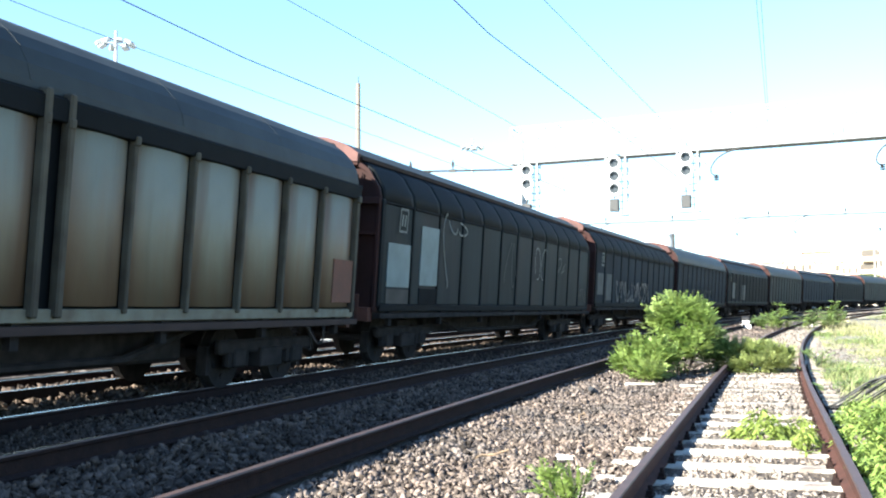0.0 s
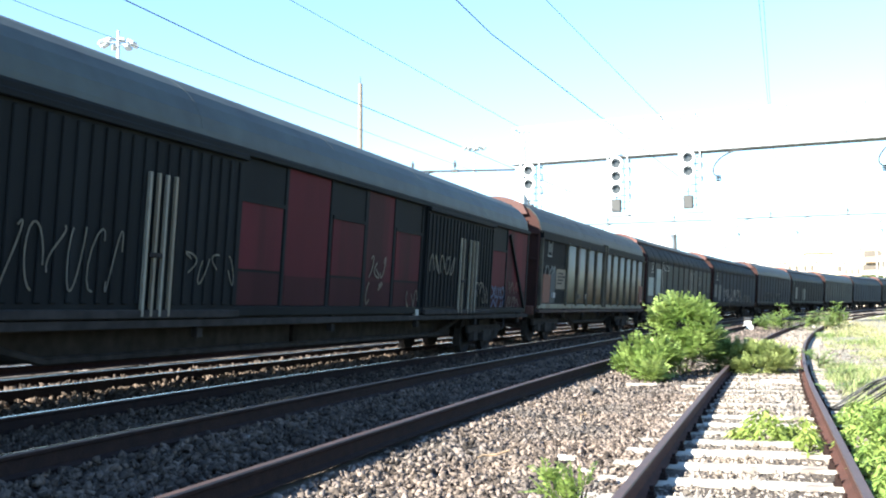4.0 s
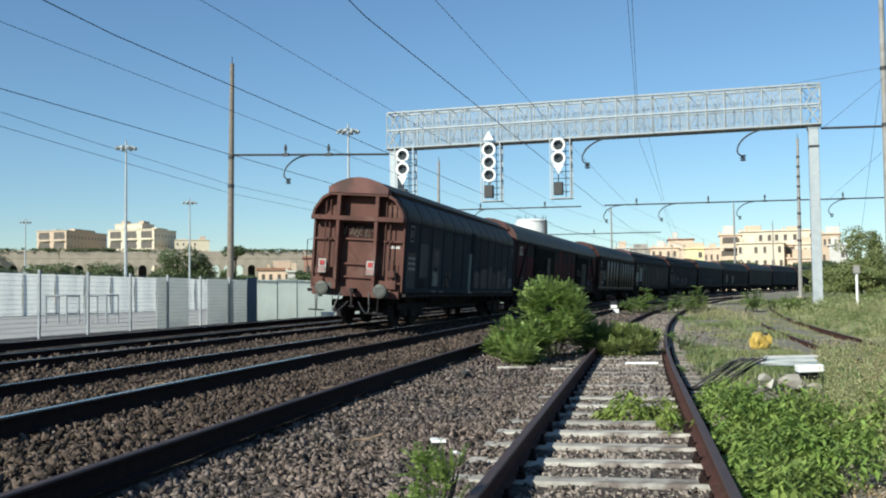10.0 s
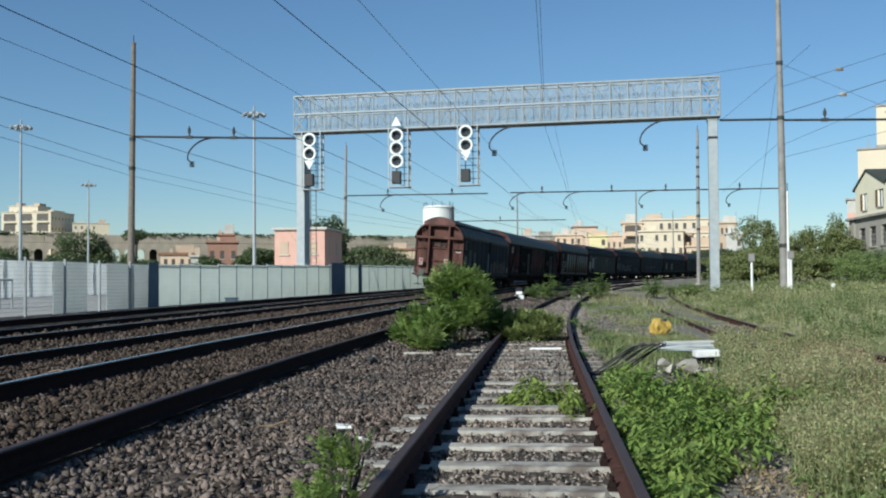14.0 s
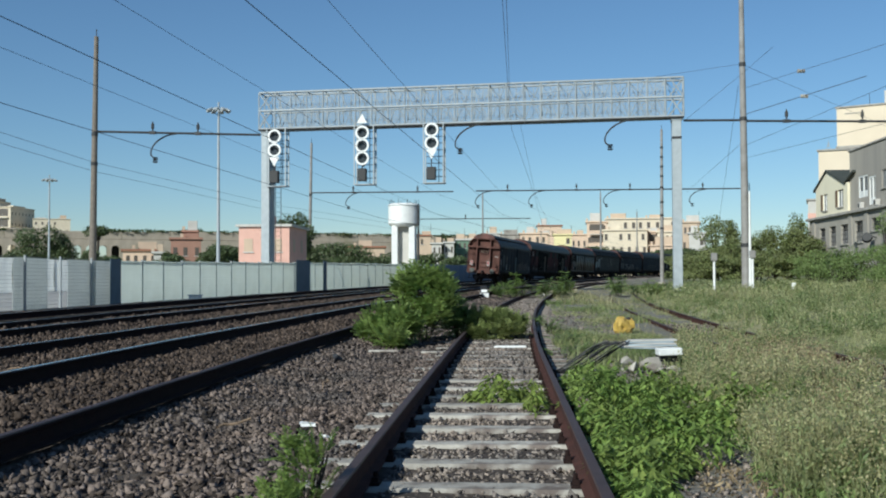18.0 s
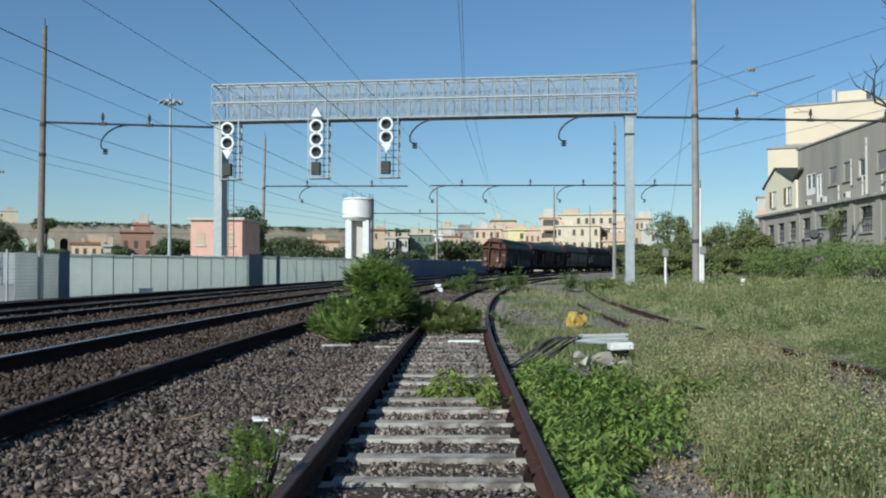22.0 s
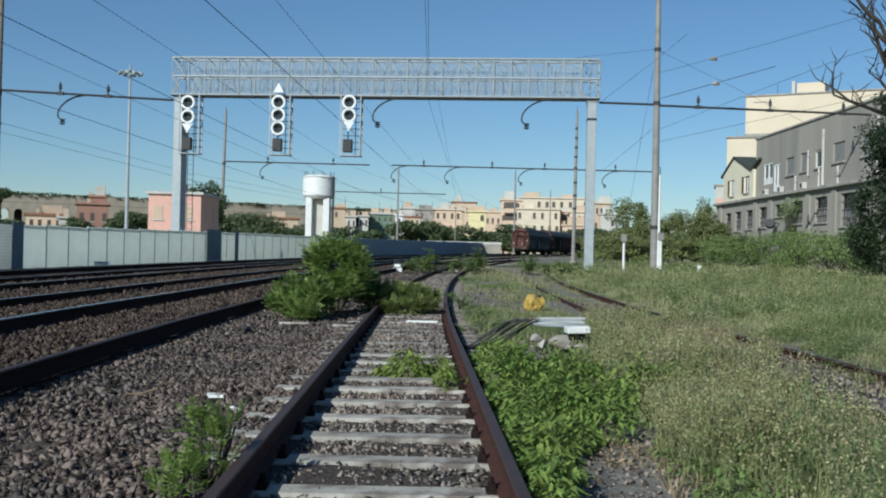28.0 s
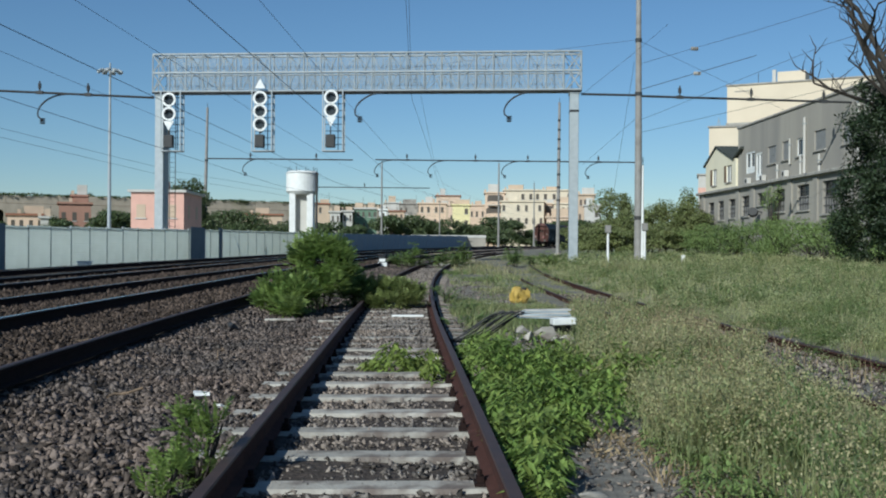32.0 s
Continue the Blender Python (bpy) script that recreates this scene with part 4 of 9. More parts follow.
def wagon(label, body, half, edges, panel_mats, rib_mat, roof_mat, end_mat, trucks=2.9, sill_mat=None, lamps=False, fine=True, post_mat=None, bulged=False, margin=0.07, double=(), deck=None):
    """body: length between the end walls; edges: where the ribs stand, from the middle."""
    top = thing("goods_wagon", label, "goods wagon", group="goods train wagons")
    hb = body / 2
    L = hb + 0.62
    shoulder = half is HALF_SHOULDER
    zt = half[1][1]
    bays = len(edges) - 1
    part("body", extrude_profile(closed(half, 0.02), -hb + 0.01, hb - 0.01), rib_mat, top)
    n_roof = 5 if shoulder else 1
    part("roof", band([(y * 1.005, z + 0.015) for y, z in half], n_roof, len(half) - 1, -hb - 0.05, hb + 0.05, 0.03), roof_mat, top)
    if not shoulder and fine:
        for k in range(1, 6):
            x = -hb + k * body / 6
            part("roof_seam", band([(y * 1.007, z + 0.017) for y, z in half], 2, len(half) - 1, x - 0.02, x + 0.02, 0.03), roof_mat, top)
    for s in (-1, 1):
        gy, gz = (0.90, 3.90) if shoulder else (1.40, zt)
        part("gutter", boxes((-hb - 0.1, hb + 0.1, *sorted((s * (gy - 0.02), s * (gy + 0.06))), gz - 0.03, gz + (0.03 if shoulder else 0.05))), GUTTER_BROWN if shoulder else rib_mat, top)
    drop = 0.15 if bulged else 0.0
    rib_z1 = zt - 0.02 - drop if not shoulder else zt + 0.02
    for s in (-1, 1):
        joined = bmesh.new() if not fine else None
        for i, x in enumerate(edges):
            wide = (0.032 if bulged else 0.045) if i not in (0, bays // 2, bays) else (0.045 if bulged else 0.075)
            if fine:
                on_side(top, "rib", x - wide, x + wide, 1.14, rib_z1, post_mat or rib_mat, 0.10 if bulged else (0.034 if shoulder else 0.038), s, bevel=0.014)
                if bulged and i:
                    part("rib_head", boxes((x - wide * 1.15, x + wide * 1.15, *sorted((s * 1.42, s * 1.535)), rib_z1 - 0.10, rib_z1 + 0.02), bevel=0.02), post_mat or rib_mat, top)
            else:
                box(joined, x - wide, x + wide, *sorted((s * 1.39, s * 1.455)), 1.14, rib_z1)
        for x in double:
            on_side(top, "joint_post", x - 0.05, x + 0.05, 1.10, zt + 0.10, post_mat or rib_mat, 0.12, s, bevel=0.02)
        if not fine:
            part("ribs", joined, rib_mat, top, kind="stuff")
        runs = []
        for i in range(bays):
            m = panel_mats[i] if i < len(panel_mats) else panel_mats[-1]
            x, w = edges[i], edges[i + 1] - edges[i]
            if w < 0.5:
                continue
            if fine:
                if bulged and m is W_PALE:
                    part("panel", bulged_panel(w - 0.07, 1.22, zt - 0.07 - drop, s), m, top, m=pose(x + w / 2, 0, 0))
                else:
                    on_side(top, "panel", x + margin, x + w - margin, 1.20, zt - 0.06, m, 0.010 if shoulder else 0.02, s, bevel=0.006)
                    if shoulder:
                        on_side(top, "panel_header", x + 0.06, x + w - 0.06, zt - 0.05, zt - 0.01, rib_mat, 0.03, s, bevel=0.008)
            elif runs and runs[-1][2] is m:
                runs[-1][1] = x + w
            else:
                runs.append([x, x + w, m])
        for x0, x1, m in runs:
            on_side(top, "panel", x0 + 0.07, x1 - 0.07, 1.20, zt - 0.06, m, 0.02, s)
        if not shoulder:
            on_side(top, "cantrail", -hb, hb, zt - 0.06 - drop, zt + 0.03, rib_mat, 0.09, s, bevel=0.012)
        on_side(top, "sill", -hb, hb, 1.05, 1.19, sill_mat or rib_mat, 0.05, s, bevel=0.01)
        on_side(top, "door_rail", -hb - 0.1, hb + 0.1, 0.93, 1.02, deck or W_UNDER, 0.10, s)
        if shoulder:
            bulge = [(1.41, zt), (1.36, zt + 0.24), (1.135, 3.71), (0.92, 3.87)]
            low = [(y - 0.03, z - 0.02) for y, z in bulge]
            prof = bulge + low[::-1] if s > 0 else [(-y, z) for y, z in bulge + low[::-1]]
            if fine:
                for x0, x1 in zip(edges, edges[1:]):
                    part("shoulder_panel", shoulder_mesh(prof, x0 + 0.006, x1 - 0.006), W_SHOULDER if rib_mat is W_SLATE else rib_mat, top, smooth=True)
            else:
                part("shoulder_panel", extrude_profile(prof, -hb, hb), rib_mat, top)
    cap = W_RED_DIM if shoulder else W_RED_CAP
    end_wall(top, -hb - 0.02, -1, half, end_mat, cap, lamps)
    end_wall(top, hb + 0.02, 1, half, W_END_DARK, cap)
    running_gear(top, L, trucks)
    return top


TRAIN = []


def add_wagon(top, a, b):
    """a, b: where its end walls stand, in metres from the end of the train."""
    TRAIN.append((top, (a + b) / 2))


def even(a, b, n):
    return [a + (b - a) * i / n for i in range(n + 1)]


def last_wagon(a=1.23, b=18.42):
    c = (a + b) / 2
    top = wagon("dark slate sliding-wall wagon with brown end and tail boards", b - a, HALF_SHOULDER, even(a - c, b - c, 12), [W_SLATE], W_SLATE, W_ROOF_DARK, W_BROWN, sill_mat=W_SLATE, lamps=True, double=(-0.10, 0.10))
    def patch(x0, x1, z0, z1, mat, proud=0.045, label="", soft=None):
        return on_side(top, "painted_patch", x0 - c, x1 - c, z0, z1, mat, proud, label=label, round_top=soft)
    emblem(top, 1.66 - c, 2.77, 0.46, W_EMBLEM, y=-1.447)
    patch(1.36, 2.24, 1.18, 2.22, W_DIM, 0.02, "dull washed-out patch")
    patch(1.38, 2.23, 1.66, 2.20, W_PATCH_BROWN, 0.026, "dusty brown data patch")
    markings(top, 1.46 - c, 2.02, 0.72, 3, W_EMBLEM, 4, y=-1.43, bar=0.08)
    patch(2.64, 3.65, 1.52, 2.54, W_DIM, 0.02, "dull grey repainted patch")
    patch(2.66, 3.30, 1.14, 1.46, W_BLACK, 0.024)
    patch(4.16, 5.12, 1.24, 2.48, W_DIM, 0.02, "dull grey repainted patch with drips")
    patch(4.35, 4.95, 1.9, 2.40, W_PATCH_BROWN, 0.026, soft=31)
    for k, (x0, x1, z1) in enumerate(((4.30, 4.48, 1.78), (4.56, 4.72, 1.74), (4.80, 4.92, 1.80))):
        patch(x0, x1, 1.26, z1, W_TEAL if k != 1 else W_EMBLEM, 0.03, "runny pale spray stroke", 40 + k)
    patch(4.22, 5.02, 1.22, 1.84, W_BLACK, 0.023, "black sprayed ground under the strokes", 45)
    scribble(top, 5.64 - c, 1.25, 0.98, 0.52, W_TAN_PALE, 12, 3, 0.075, y=-1.43)
    patch(4.12, 4.75, 1.06, 1.13, W_PATCH, 0.056, "scuffed pale strip on the sill")
    patch(5.1, 5.7, 1.06, 1.13, W_PATCH, 0.056)
    patch(9.34, 9.98, 1.04, 2.47, W_TEAL, 0.052, "pale teal repainted strip")
    for k, x0 in enumerate((9.98, 11.45, 12.9, 13.7, 14.55)):
        patch(x0 + 0.16, x0 + (0.72 if k in (2, 3) else 1.30), 1.22, 1.88 + 0.12 * ((k * 7) % 3), W_PATCH_BROWN, 0.024, "dusty patch with a ragged top", 60 + k)
    patch(15.75, 16.85, 1.24, 2.04, W_PATCH_BROWN, 0.024)
    patch(15.95, 16.6, 1.34, 1.92, W_DIM, 0.03)
    patch(16.05, 16.5, 1.46, 1.80, W_PATCH, 0.036, "pale smear", 71)
    patch(17.28, 18.1, 1.28, 1.68, W_PATCH, 0.026, "pale square patch")
    scribble(top, 17.5 - c, 2.56, 0.62, 0.50, W_PATCH, 15, 2, 0.075, y=-1.43)
    scribble(top, 16.35 - c, 2.02, 0.28, 0.34, W_PATCH, 16, 1, 0.05, y=-1.43)
    patch(9.98, 18.38, 1.06, 1.13, W_DIM, 0.054, "worn pale sill edge")
    markings(top, 14.3 - c, 1.065, 0.6, 1, W_PATCH, 9, y=-1.457, bar=0.06)
    markings(top, 16.2 - c, 1.065, 1.6, 1, W_PATCH, 10, y=-1.457, bar=0.06)
    return top, a, b


def red_wagon(a=19.62, b=44.78):
    c = (a + b) / 2
    edges = [a, 21.85, 23.5, 30.30, 31.85, 33.30, 34.65, 36.15, 41.20, 42.62, b]
    mats = [W_RED, W_BLACK, W_BLACK, W_RED, W_BLACK, W_RED, W_BLACK, W_BLACK, W_BLACK, W_RED]
    top = wagon("oxide red and sooty black covered wagon with grey roof", b - a, HALF_ARC, [x - c for x in edges], mats, W_BLACK, W_ROOF, W_RED_CAP, trucks=3.2, margin=0.06)
    for x0, x1 in ((21.95, 23.4), (29.0, 30.2), (31.95, 33.2), (34.75, 36.05), (41.3, 42.5)):
        on_side(top, "red_panel", x0 - c, x1 - c, 1.70, 2.62, W_RED, 0.03)
        on_side(top, "lower_panel", x0 - c, x1 - c, 1.20, 1.66, W_RED_GRIMY, 0.028)
        on_side(top, "panel_bar", x0 - c - 0.04, x1 - c + 0.04, 2.62, 2.68, W_BLACK, 0.05)
    for x0, x1 in ((a + 0.12, 21.8), (30.38, 31.78), (33.37, 34.58), (42.7, b - 0.12)):
        on_side(top, "lower_panel", x0 - c, x1 - c, 1.20, 1.64, W_RED_GRIMY, 0.026)
    for x0, x1, bars in ((23.6, 28.95, (26.78, 26.95, 27.12, 27.30)), (36.3, 41.15, (38.45, 38.68, 39.15, 39.40, 39.65))):
        door = on_side(top, "sliding_door", x0 - c, x1 - c, 1.08, 3.24, W_BLACK, 0.075, label="sooty black sliding door")
        k = int((x1 - x0) / 0.23)
        for i in range(k):
            x = x0 + 0.1 + i * (x1 - x0 - 0.2) / (k - 1) - c
            part("corrugation", boxes((x - 0.05, x + 0.05, -1.50, -1.47, 1.20, 3.12), bevel=0.012), W_BLACK, door)
        part("door_track", boxes((x0 - c, x1 - c, -1.55, -1.47, 3.16, 3.24), bevel=0.01), W_BLACK, door)
        part("door_foot", boxes((x0 - c, x1 - c, -1.54, -1.47, 1.04, 1.14), bevel=0.01), W_UNDER, door)
        for k, x in enumerate(bars):
            part("door_bar", boxes((x - c - 0.025, x - c + 0.025, -1.545, -1.50, 1.06, 2.74), bevel=0.006), W_CHALK if k % 2 == 0 else W_TAN_PALE, door, "bare pale locking bar")
        part("door_handle", boxes((bars[0] - c + 0.06, bars[0] - c + 0.30, -1.56, -1.51, 1.75, 1.81), bevel=0.01), W_UNDER, door)
    scribble(top, 24.2 - c, 1.3, 2.2, 0.75, W_CHALK, 22, 7, 0.026, y=-1.512)
    scribble(top, 27.6 - c, 1.45, 1.2, 0.42, W_CHALK, 23, 4, 0.026, y=-1.512)
    scribble(top, 36.45 - c, 1.88, 1.65, 0.42, W_CHALK, 24, 5, 0.045, y=-1.512)
    scribble(top, 39.7 - c, 1.28, 1.1, 0.52, W_CHALK, 25, 4, 0.034, y=-1.512)
    for x0, x1 in ((a + 0.25, 21.7), (b - 0.25, 42.75)):
        part("diagonal_brace", boxes((-0.045, 0.045, -0.03, 0.03, 0, math.hypot(x1 - x0, 1.9)), bevel=0.01), W_BLACK, top, m=pose(x0 - c, -1.46, 1.2, 0, math.degrees(math.atan2(x1 - x0, 1.9)), 0))
    plate = on_side(top, "painted_patch", 20.2 - c, 20.78 - c, 2.66, 3.08, W_BOARD, 0.03, label="dirty white square emblem plate")
    part("emblem_mark", boxes((20.36 - c, 20.46 - c, -1.436, -1.43, 2.72, 3.02), (20.52 - c, 20.66 - c, -1.436, -1.43, 2.80, 3.02)), W_RUSTRED, plate)
    markings(top, 20.6 - c, 1.56, 0.9, 5, W_PATCH, 5, y=-1.432, bar=0.055)
    markings(top, 22.05 - c, 1.36, 1.2, 3, W_PATCH, 6, y=-1.436)
    scribble(top, 33.45 - c, 1.7, 0.85, 0.42, W_CHALK, 31, 3, 0.036, y=-1.436)
    scribble(top, 33.40 - c, 1.22, 0.8, 0.42, W_TAN_PALE, 30, 2, 0.05, y=-1.436)
    scribble(top, 35.4 - c, 1.12, 0.65, 0.42, W_CHALK, 29, 3, 0.034, y=-1.436)
    on_side(top, "small_plate", 35.95 - c, 36.12 - c, 1.02, 1.14, W_EMBLEM, 0.06)
    scribble(top, 41.3 - c, 1.42, 1.2, 0.30, W_BLUE, 33, 5, 0.075, y=-1.44, label="blue sprayed letters that cannot be read")
    scribble(top, 41.3 - c, 1.10, 1.2, 0.30, W_BLUE, 34, 5, 0.075, y=-1.44, label="blue sprayed letters that cannot be read")
    scribble(top, 42.8 - c, 1.15, 1.2, 0.34, W_CHALK, 35, 5, 0.034, y=-1.44)
    scribble(top, 42.9 - c, 1.55, 0.9, 0.34, W_TAN_PALE, 36, 4, 0.03, y=-1.44)
    return top, a, b


def pale_wagon(a=46.0, b=62.42):
    c = (a + b) / 2
    edges = [a + 0.02, 48.98, 50.36, 51.76, 53.04, 54.36, 54.72, 55.86, 57.12, 58.40, 59.66, 60.92, 62.32]
    top = wagon("pale rust-streaked ribbed wagon with dark roof", b - a, HALF_ARC, [x - c for x in edges], [W_BLACK] + [W_PALE] * 11, W_BLACK, W_ROOF_DARK, W_END_DARK, sill_mat=W_SILL_PALE, post_mat=W_TAN, bulged=True, double=(54.36 - c, 54.72 - c), deck=W_DECK)
    def patch(x0, x1, z0, z1, mat, proud=0.03, label="", soft=None):
        return on_side(top, "painted_patch", x0 - c, x1 - c, z0, z1, mat, proud, label=label, round_top=soft)
    emblem(top, 47.03 - c, 2.88, 0.52, W_EMBLEM, y=-1.427)
    patch(46.4, 48.9, 2.42, 3.22, W_SOOT, 0.024)
    patch(46.4, 47.2, 1.22, 2.08, W_RUSTRED, 0.026, "rust-brown lower patch")
    patch(47.24, 47.78, 1.22, 2.24, W_DIM, 0.026, "grey lower patch")
    patch(47.84, 49.02, 1.66, 2.28, W_TAN_PALE, 0.03, "tan data panel")
    patch(47.86, 48.9, 1.22, 1.62, W_SOOT, 0.026)
    markings(top, 48.02 - c, 2.12, 0.7, 4, W_BLACK, 7, y=-1.434, bar=0.055)
    scribble(top, 46.5 - c, 2.04, 1.15, 0.30, W_EMBLEM, 41, 4, 0.055, y=-1.436)
    for x in (47.4, 50.62, 51.5):
        on_side(top, "small_plate", x - c, x + 0.22 - c, 1.38, 1.54, W_PATCH_BROWN if x > 48 else W_BOARD, 0.085)
    patch(61.45, 62.22, 1.30, 2.02, W_RUSTRED, 0.085, "rust-brown square patch")
    return top, a, b


def grimy_wagon(a, b, seed, logo=True, patches=(), tag=(), fine=True, half=HALF_SHOULDER, mats=None, label="grimy dark ribbed wagon with faded patches and scrawls"):
    """patches and tags stand in metres from the wagon's rear wall."""
    hb = (b - a) / 2
    top = wagon(label, b - a, half, even(-hb, hb, 12), mats or [W_OLIVE], W_BLACK if fine else W_OLIVE, W_ROOF_DARK, W_END_DARK, fine=fine)
    if logo:
        emblem(top, -hb + 0.95, 2.82, 0.46, W_EMBLEM if fine else W_PATCH, y=-1.447)
    for x0, x1, z0, z1, m in patches:
        on_side(top, "painted_patch", -hb + x0, -hb + x1, z0, z1, m, 0.026)
    for k, (x, z, ww, hh, m, st) in enumerate(tag):
        scribble(top, -hb + x, z, ww, hh, m, seed + k, max(1, int(ww / 0.5)), st, y=-1.432)
    return top, a, b


add_wagon(*last_wagon())
add_wagon(*red_wagon())
add_wagon(*pale_wagon())
add_wagon(*grimy_wagon(63.75, 82.0, 50, patches=((0.30, 1.42, 1.52, 2.36, W_TEAL), (0.30, 1.42, 1.20, 1.48, W_PATCH_BROWN), (2.0, 3.0, 1.58, 2.80, W_TEAL), (2.0, 3.0, 1.20, 1.52, W_SOOT)),
                       tag=((3.2, 1.5, 0.5, 1.75, W_EMBLEM, 0.05), (3.5, 2.75, 1.4, 0.3, W_EMBLEM, 0.05), (7.9, 1.6, 1.3, 1.3, W_PATCH, 0.04), (10.9, 1.9, 1.4, 1.0, W_EMBLEM, 0.035), (13.6, 2.2, 1.2, 0.5, W_PATCH, 0.035), (16.6, 1.3, 1.4, 0.5, W_PATCH, 0.03))))
add_wagon(*grimy_wagon(83.3, 100.2, 60, patches=((0.3, 1.2, 1.5, 2.3, W_PATCH), (1.7, 2.6, 1.3, 2.3, W_PATCH)), tag=((3.4, 1.25, 6.8, 0.85, W_BOARD, 0.10), (11.0, 1.25, 4.0, 0.5, W_PATCH, 0.08)), mats=[W_SLATE]))
add_wagon(*grimy_wagon(101.5, 117.6, 70, False, tag=((2.6, 1.35, 8.0, 0.6, W_PATCH, 0.10),), fine=False, half=HALF_ARC, mats=[W_SLATE]))
add_wagon(*grimy_wagon(118.9, 136.4, 80, True, patches=((1.5, 2.7, 1.4, 2.5, W_PATCH), (5.5, 6.8, 1.3, 2.4, W_PATCH)), fine=False, mats=[W_BLACK]))
where = 137.7
for k in range(9):
    ln = (16.5, 17.6, 17.6, 16.5, 17.6, 17.6, 17.6, 16.8, 17.6)[k]
    add_wagon(*grimy_wagon(where, where + ln, 90 + 7 * k, k % 2 == 0, fine=False, half=HALF_ARC if k % 3 == 0 else HALF_SHOULDER, mats=[(W_OLIVE, W_SLATE, W_BLACK)[k % 3]], label="grimy dark ribbed wagon far along the train"))
    where += ln + 1.3


# ---- gantry details: mesh infill, ladder ----
GANTRY_WIRE = material("gantry_mesh_wire", (0.40, 0.44, 0.46), 0.7)


def gantry_details():
    span = GAN_SPAN
    for y in (0.02, 1.08):
        verts, faces = [], []
        def strip(x0, z0, x1, z1, w):
            b = len(verts)
            if x0 == x1:
                verts.extend([(x0 - w, y, z0), (x0 + w, y, z0), (x1 + w, y, z1), (x1 - w, y, z1)])
            else:
                verts.extend([(x0, y, z0 - w), (x1, y, z0 - w), (x1, y, z1 + w), (x0, y, z1 + w)])
            faces.append((b, b + 1, b + 2, b + 3))
        x = 1.0
        while x < span - 1.0:
            strip(x, GAN_Z0, x, GAN_Z1, 0.008)
            x += 0.1
        z = GAN_Z0
        while z < GAN_Z1:
            strip(1.0, z, span - 1.0, z, 0.008)
            z += 0.1
        me = mesh_of("mesh_infill", verts, faces, [GANTRY_WIRE])
        ob = part("mesh_infill", me, None, gantry_ob, "fine wire mesh infill", kind="stuff")
    ladder = bmesh.new()
    for dx in (-0.2, 0.2):
        rod(ladder, (1.35 + dx, 0.1, 0.3), (1.35 + dx, 0.1, GAN_Z0), 0.025, seg=6)
    for i in range(34):
        z = 0.5 + i * 0.33
        rod(ladder, (1.15, 0.1, z), (1.55, 0.1, z), 0.011, seg=5)
    part("ladder", ladder, DARK_STEEL, gantry_ob, "dark steel access ladder")
    for x, w in ((0.45, 0.34), (span - 0.45, 0.34)):
        part("column_plate", boxes((x - w - 0.08, x + w + 0.08, -0.1, 1.2, 0.0, 0.06)), GALV, gantry_ob)
        part("column_head", boxes((x - 0.34, x + 0.34, -0.04, 1.14, GAN_Z0 - 0.25, GAN_Z0 - 0.03)), GALV, gantry_ob)
    part("column_band", boxes((span - 0.755, span - 0.145, -0.015, 1.115, 10.05, 10.2)), BLACK_PAINT, gantry_ob, "dark band round the column")
    for x in (0.45,):
        for z in (2.6, 5.2, 7.8):
            part("column_joint", boxes((x - 0.305, x + 0.305, -0.015, 1.115, z, z + 0.08)), GALV, gantry_ob)
    part("service_pipe", rods([((0, -0.12, GAN_Z0 - 0.08), (span, -0.12, GAN_Z0 - 0.08))], 0.06, 8), DARK_STEEL, gantry_ob)


gantry_details()


# ---- light signals that hang from the gantry ----
RING = material("white_signal_ring", (0.80, 0.80, 0.78), 0.5)
CAGE_BLUE = material("blue_grey_cage", (0.07, 0.10, 0.13), 0.6)
LENS = material("dark_signal_lens", (0.045, 0.048, 0.05), 0.2)


def ring_mesh(r0, r1, depth):
    bm = bmesh.new()
    n = 28
    rows = []
    for r, y in ((r0, 0), (r1, 0), (r1, depth), (r0, depth)):
        rows.append([bm.verts.new((r * math.cos(2 * math.pi * i / n), y, r * math.sin(2 * math.pi * i / n))) for i in range(n)])
    for k in range(4):
        a, b = rows[k], rows[(k + 1) % 4]
        for i in range(n):
            j = (i + 1) % n
            bm.faces.new((a[i], a[j], b[j], b[i]))
    bmesh.ops.recalc_face_normals(bm, faces=bm.faces)
    return bm


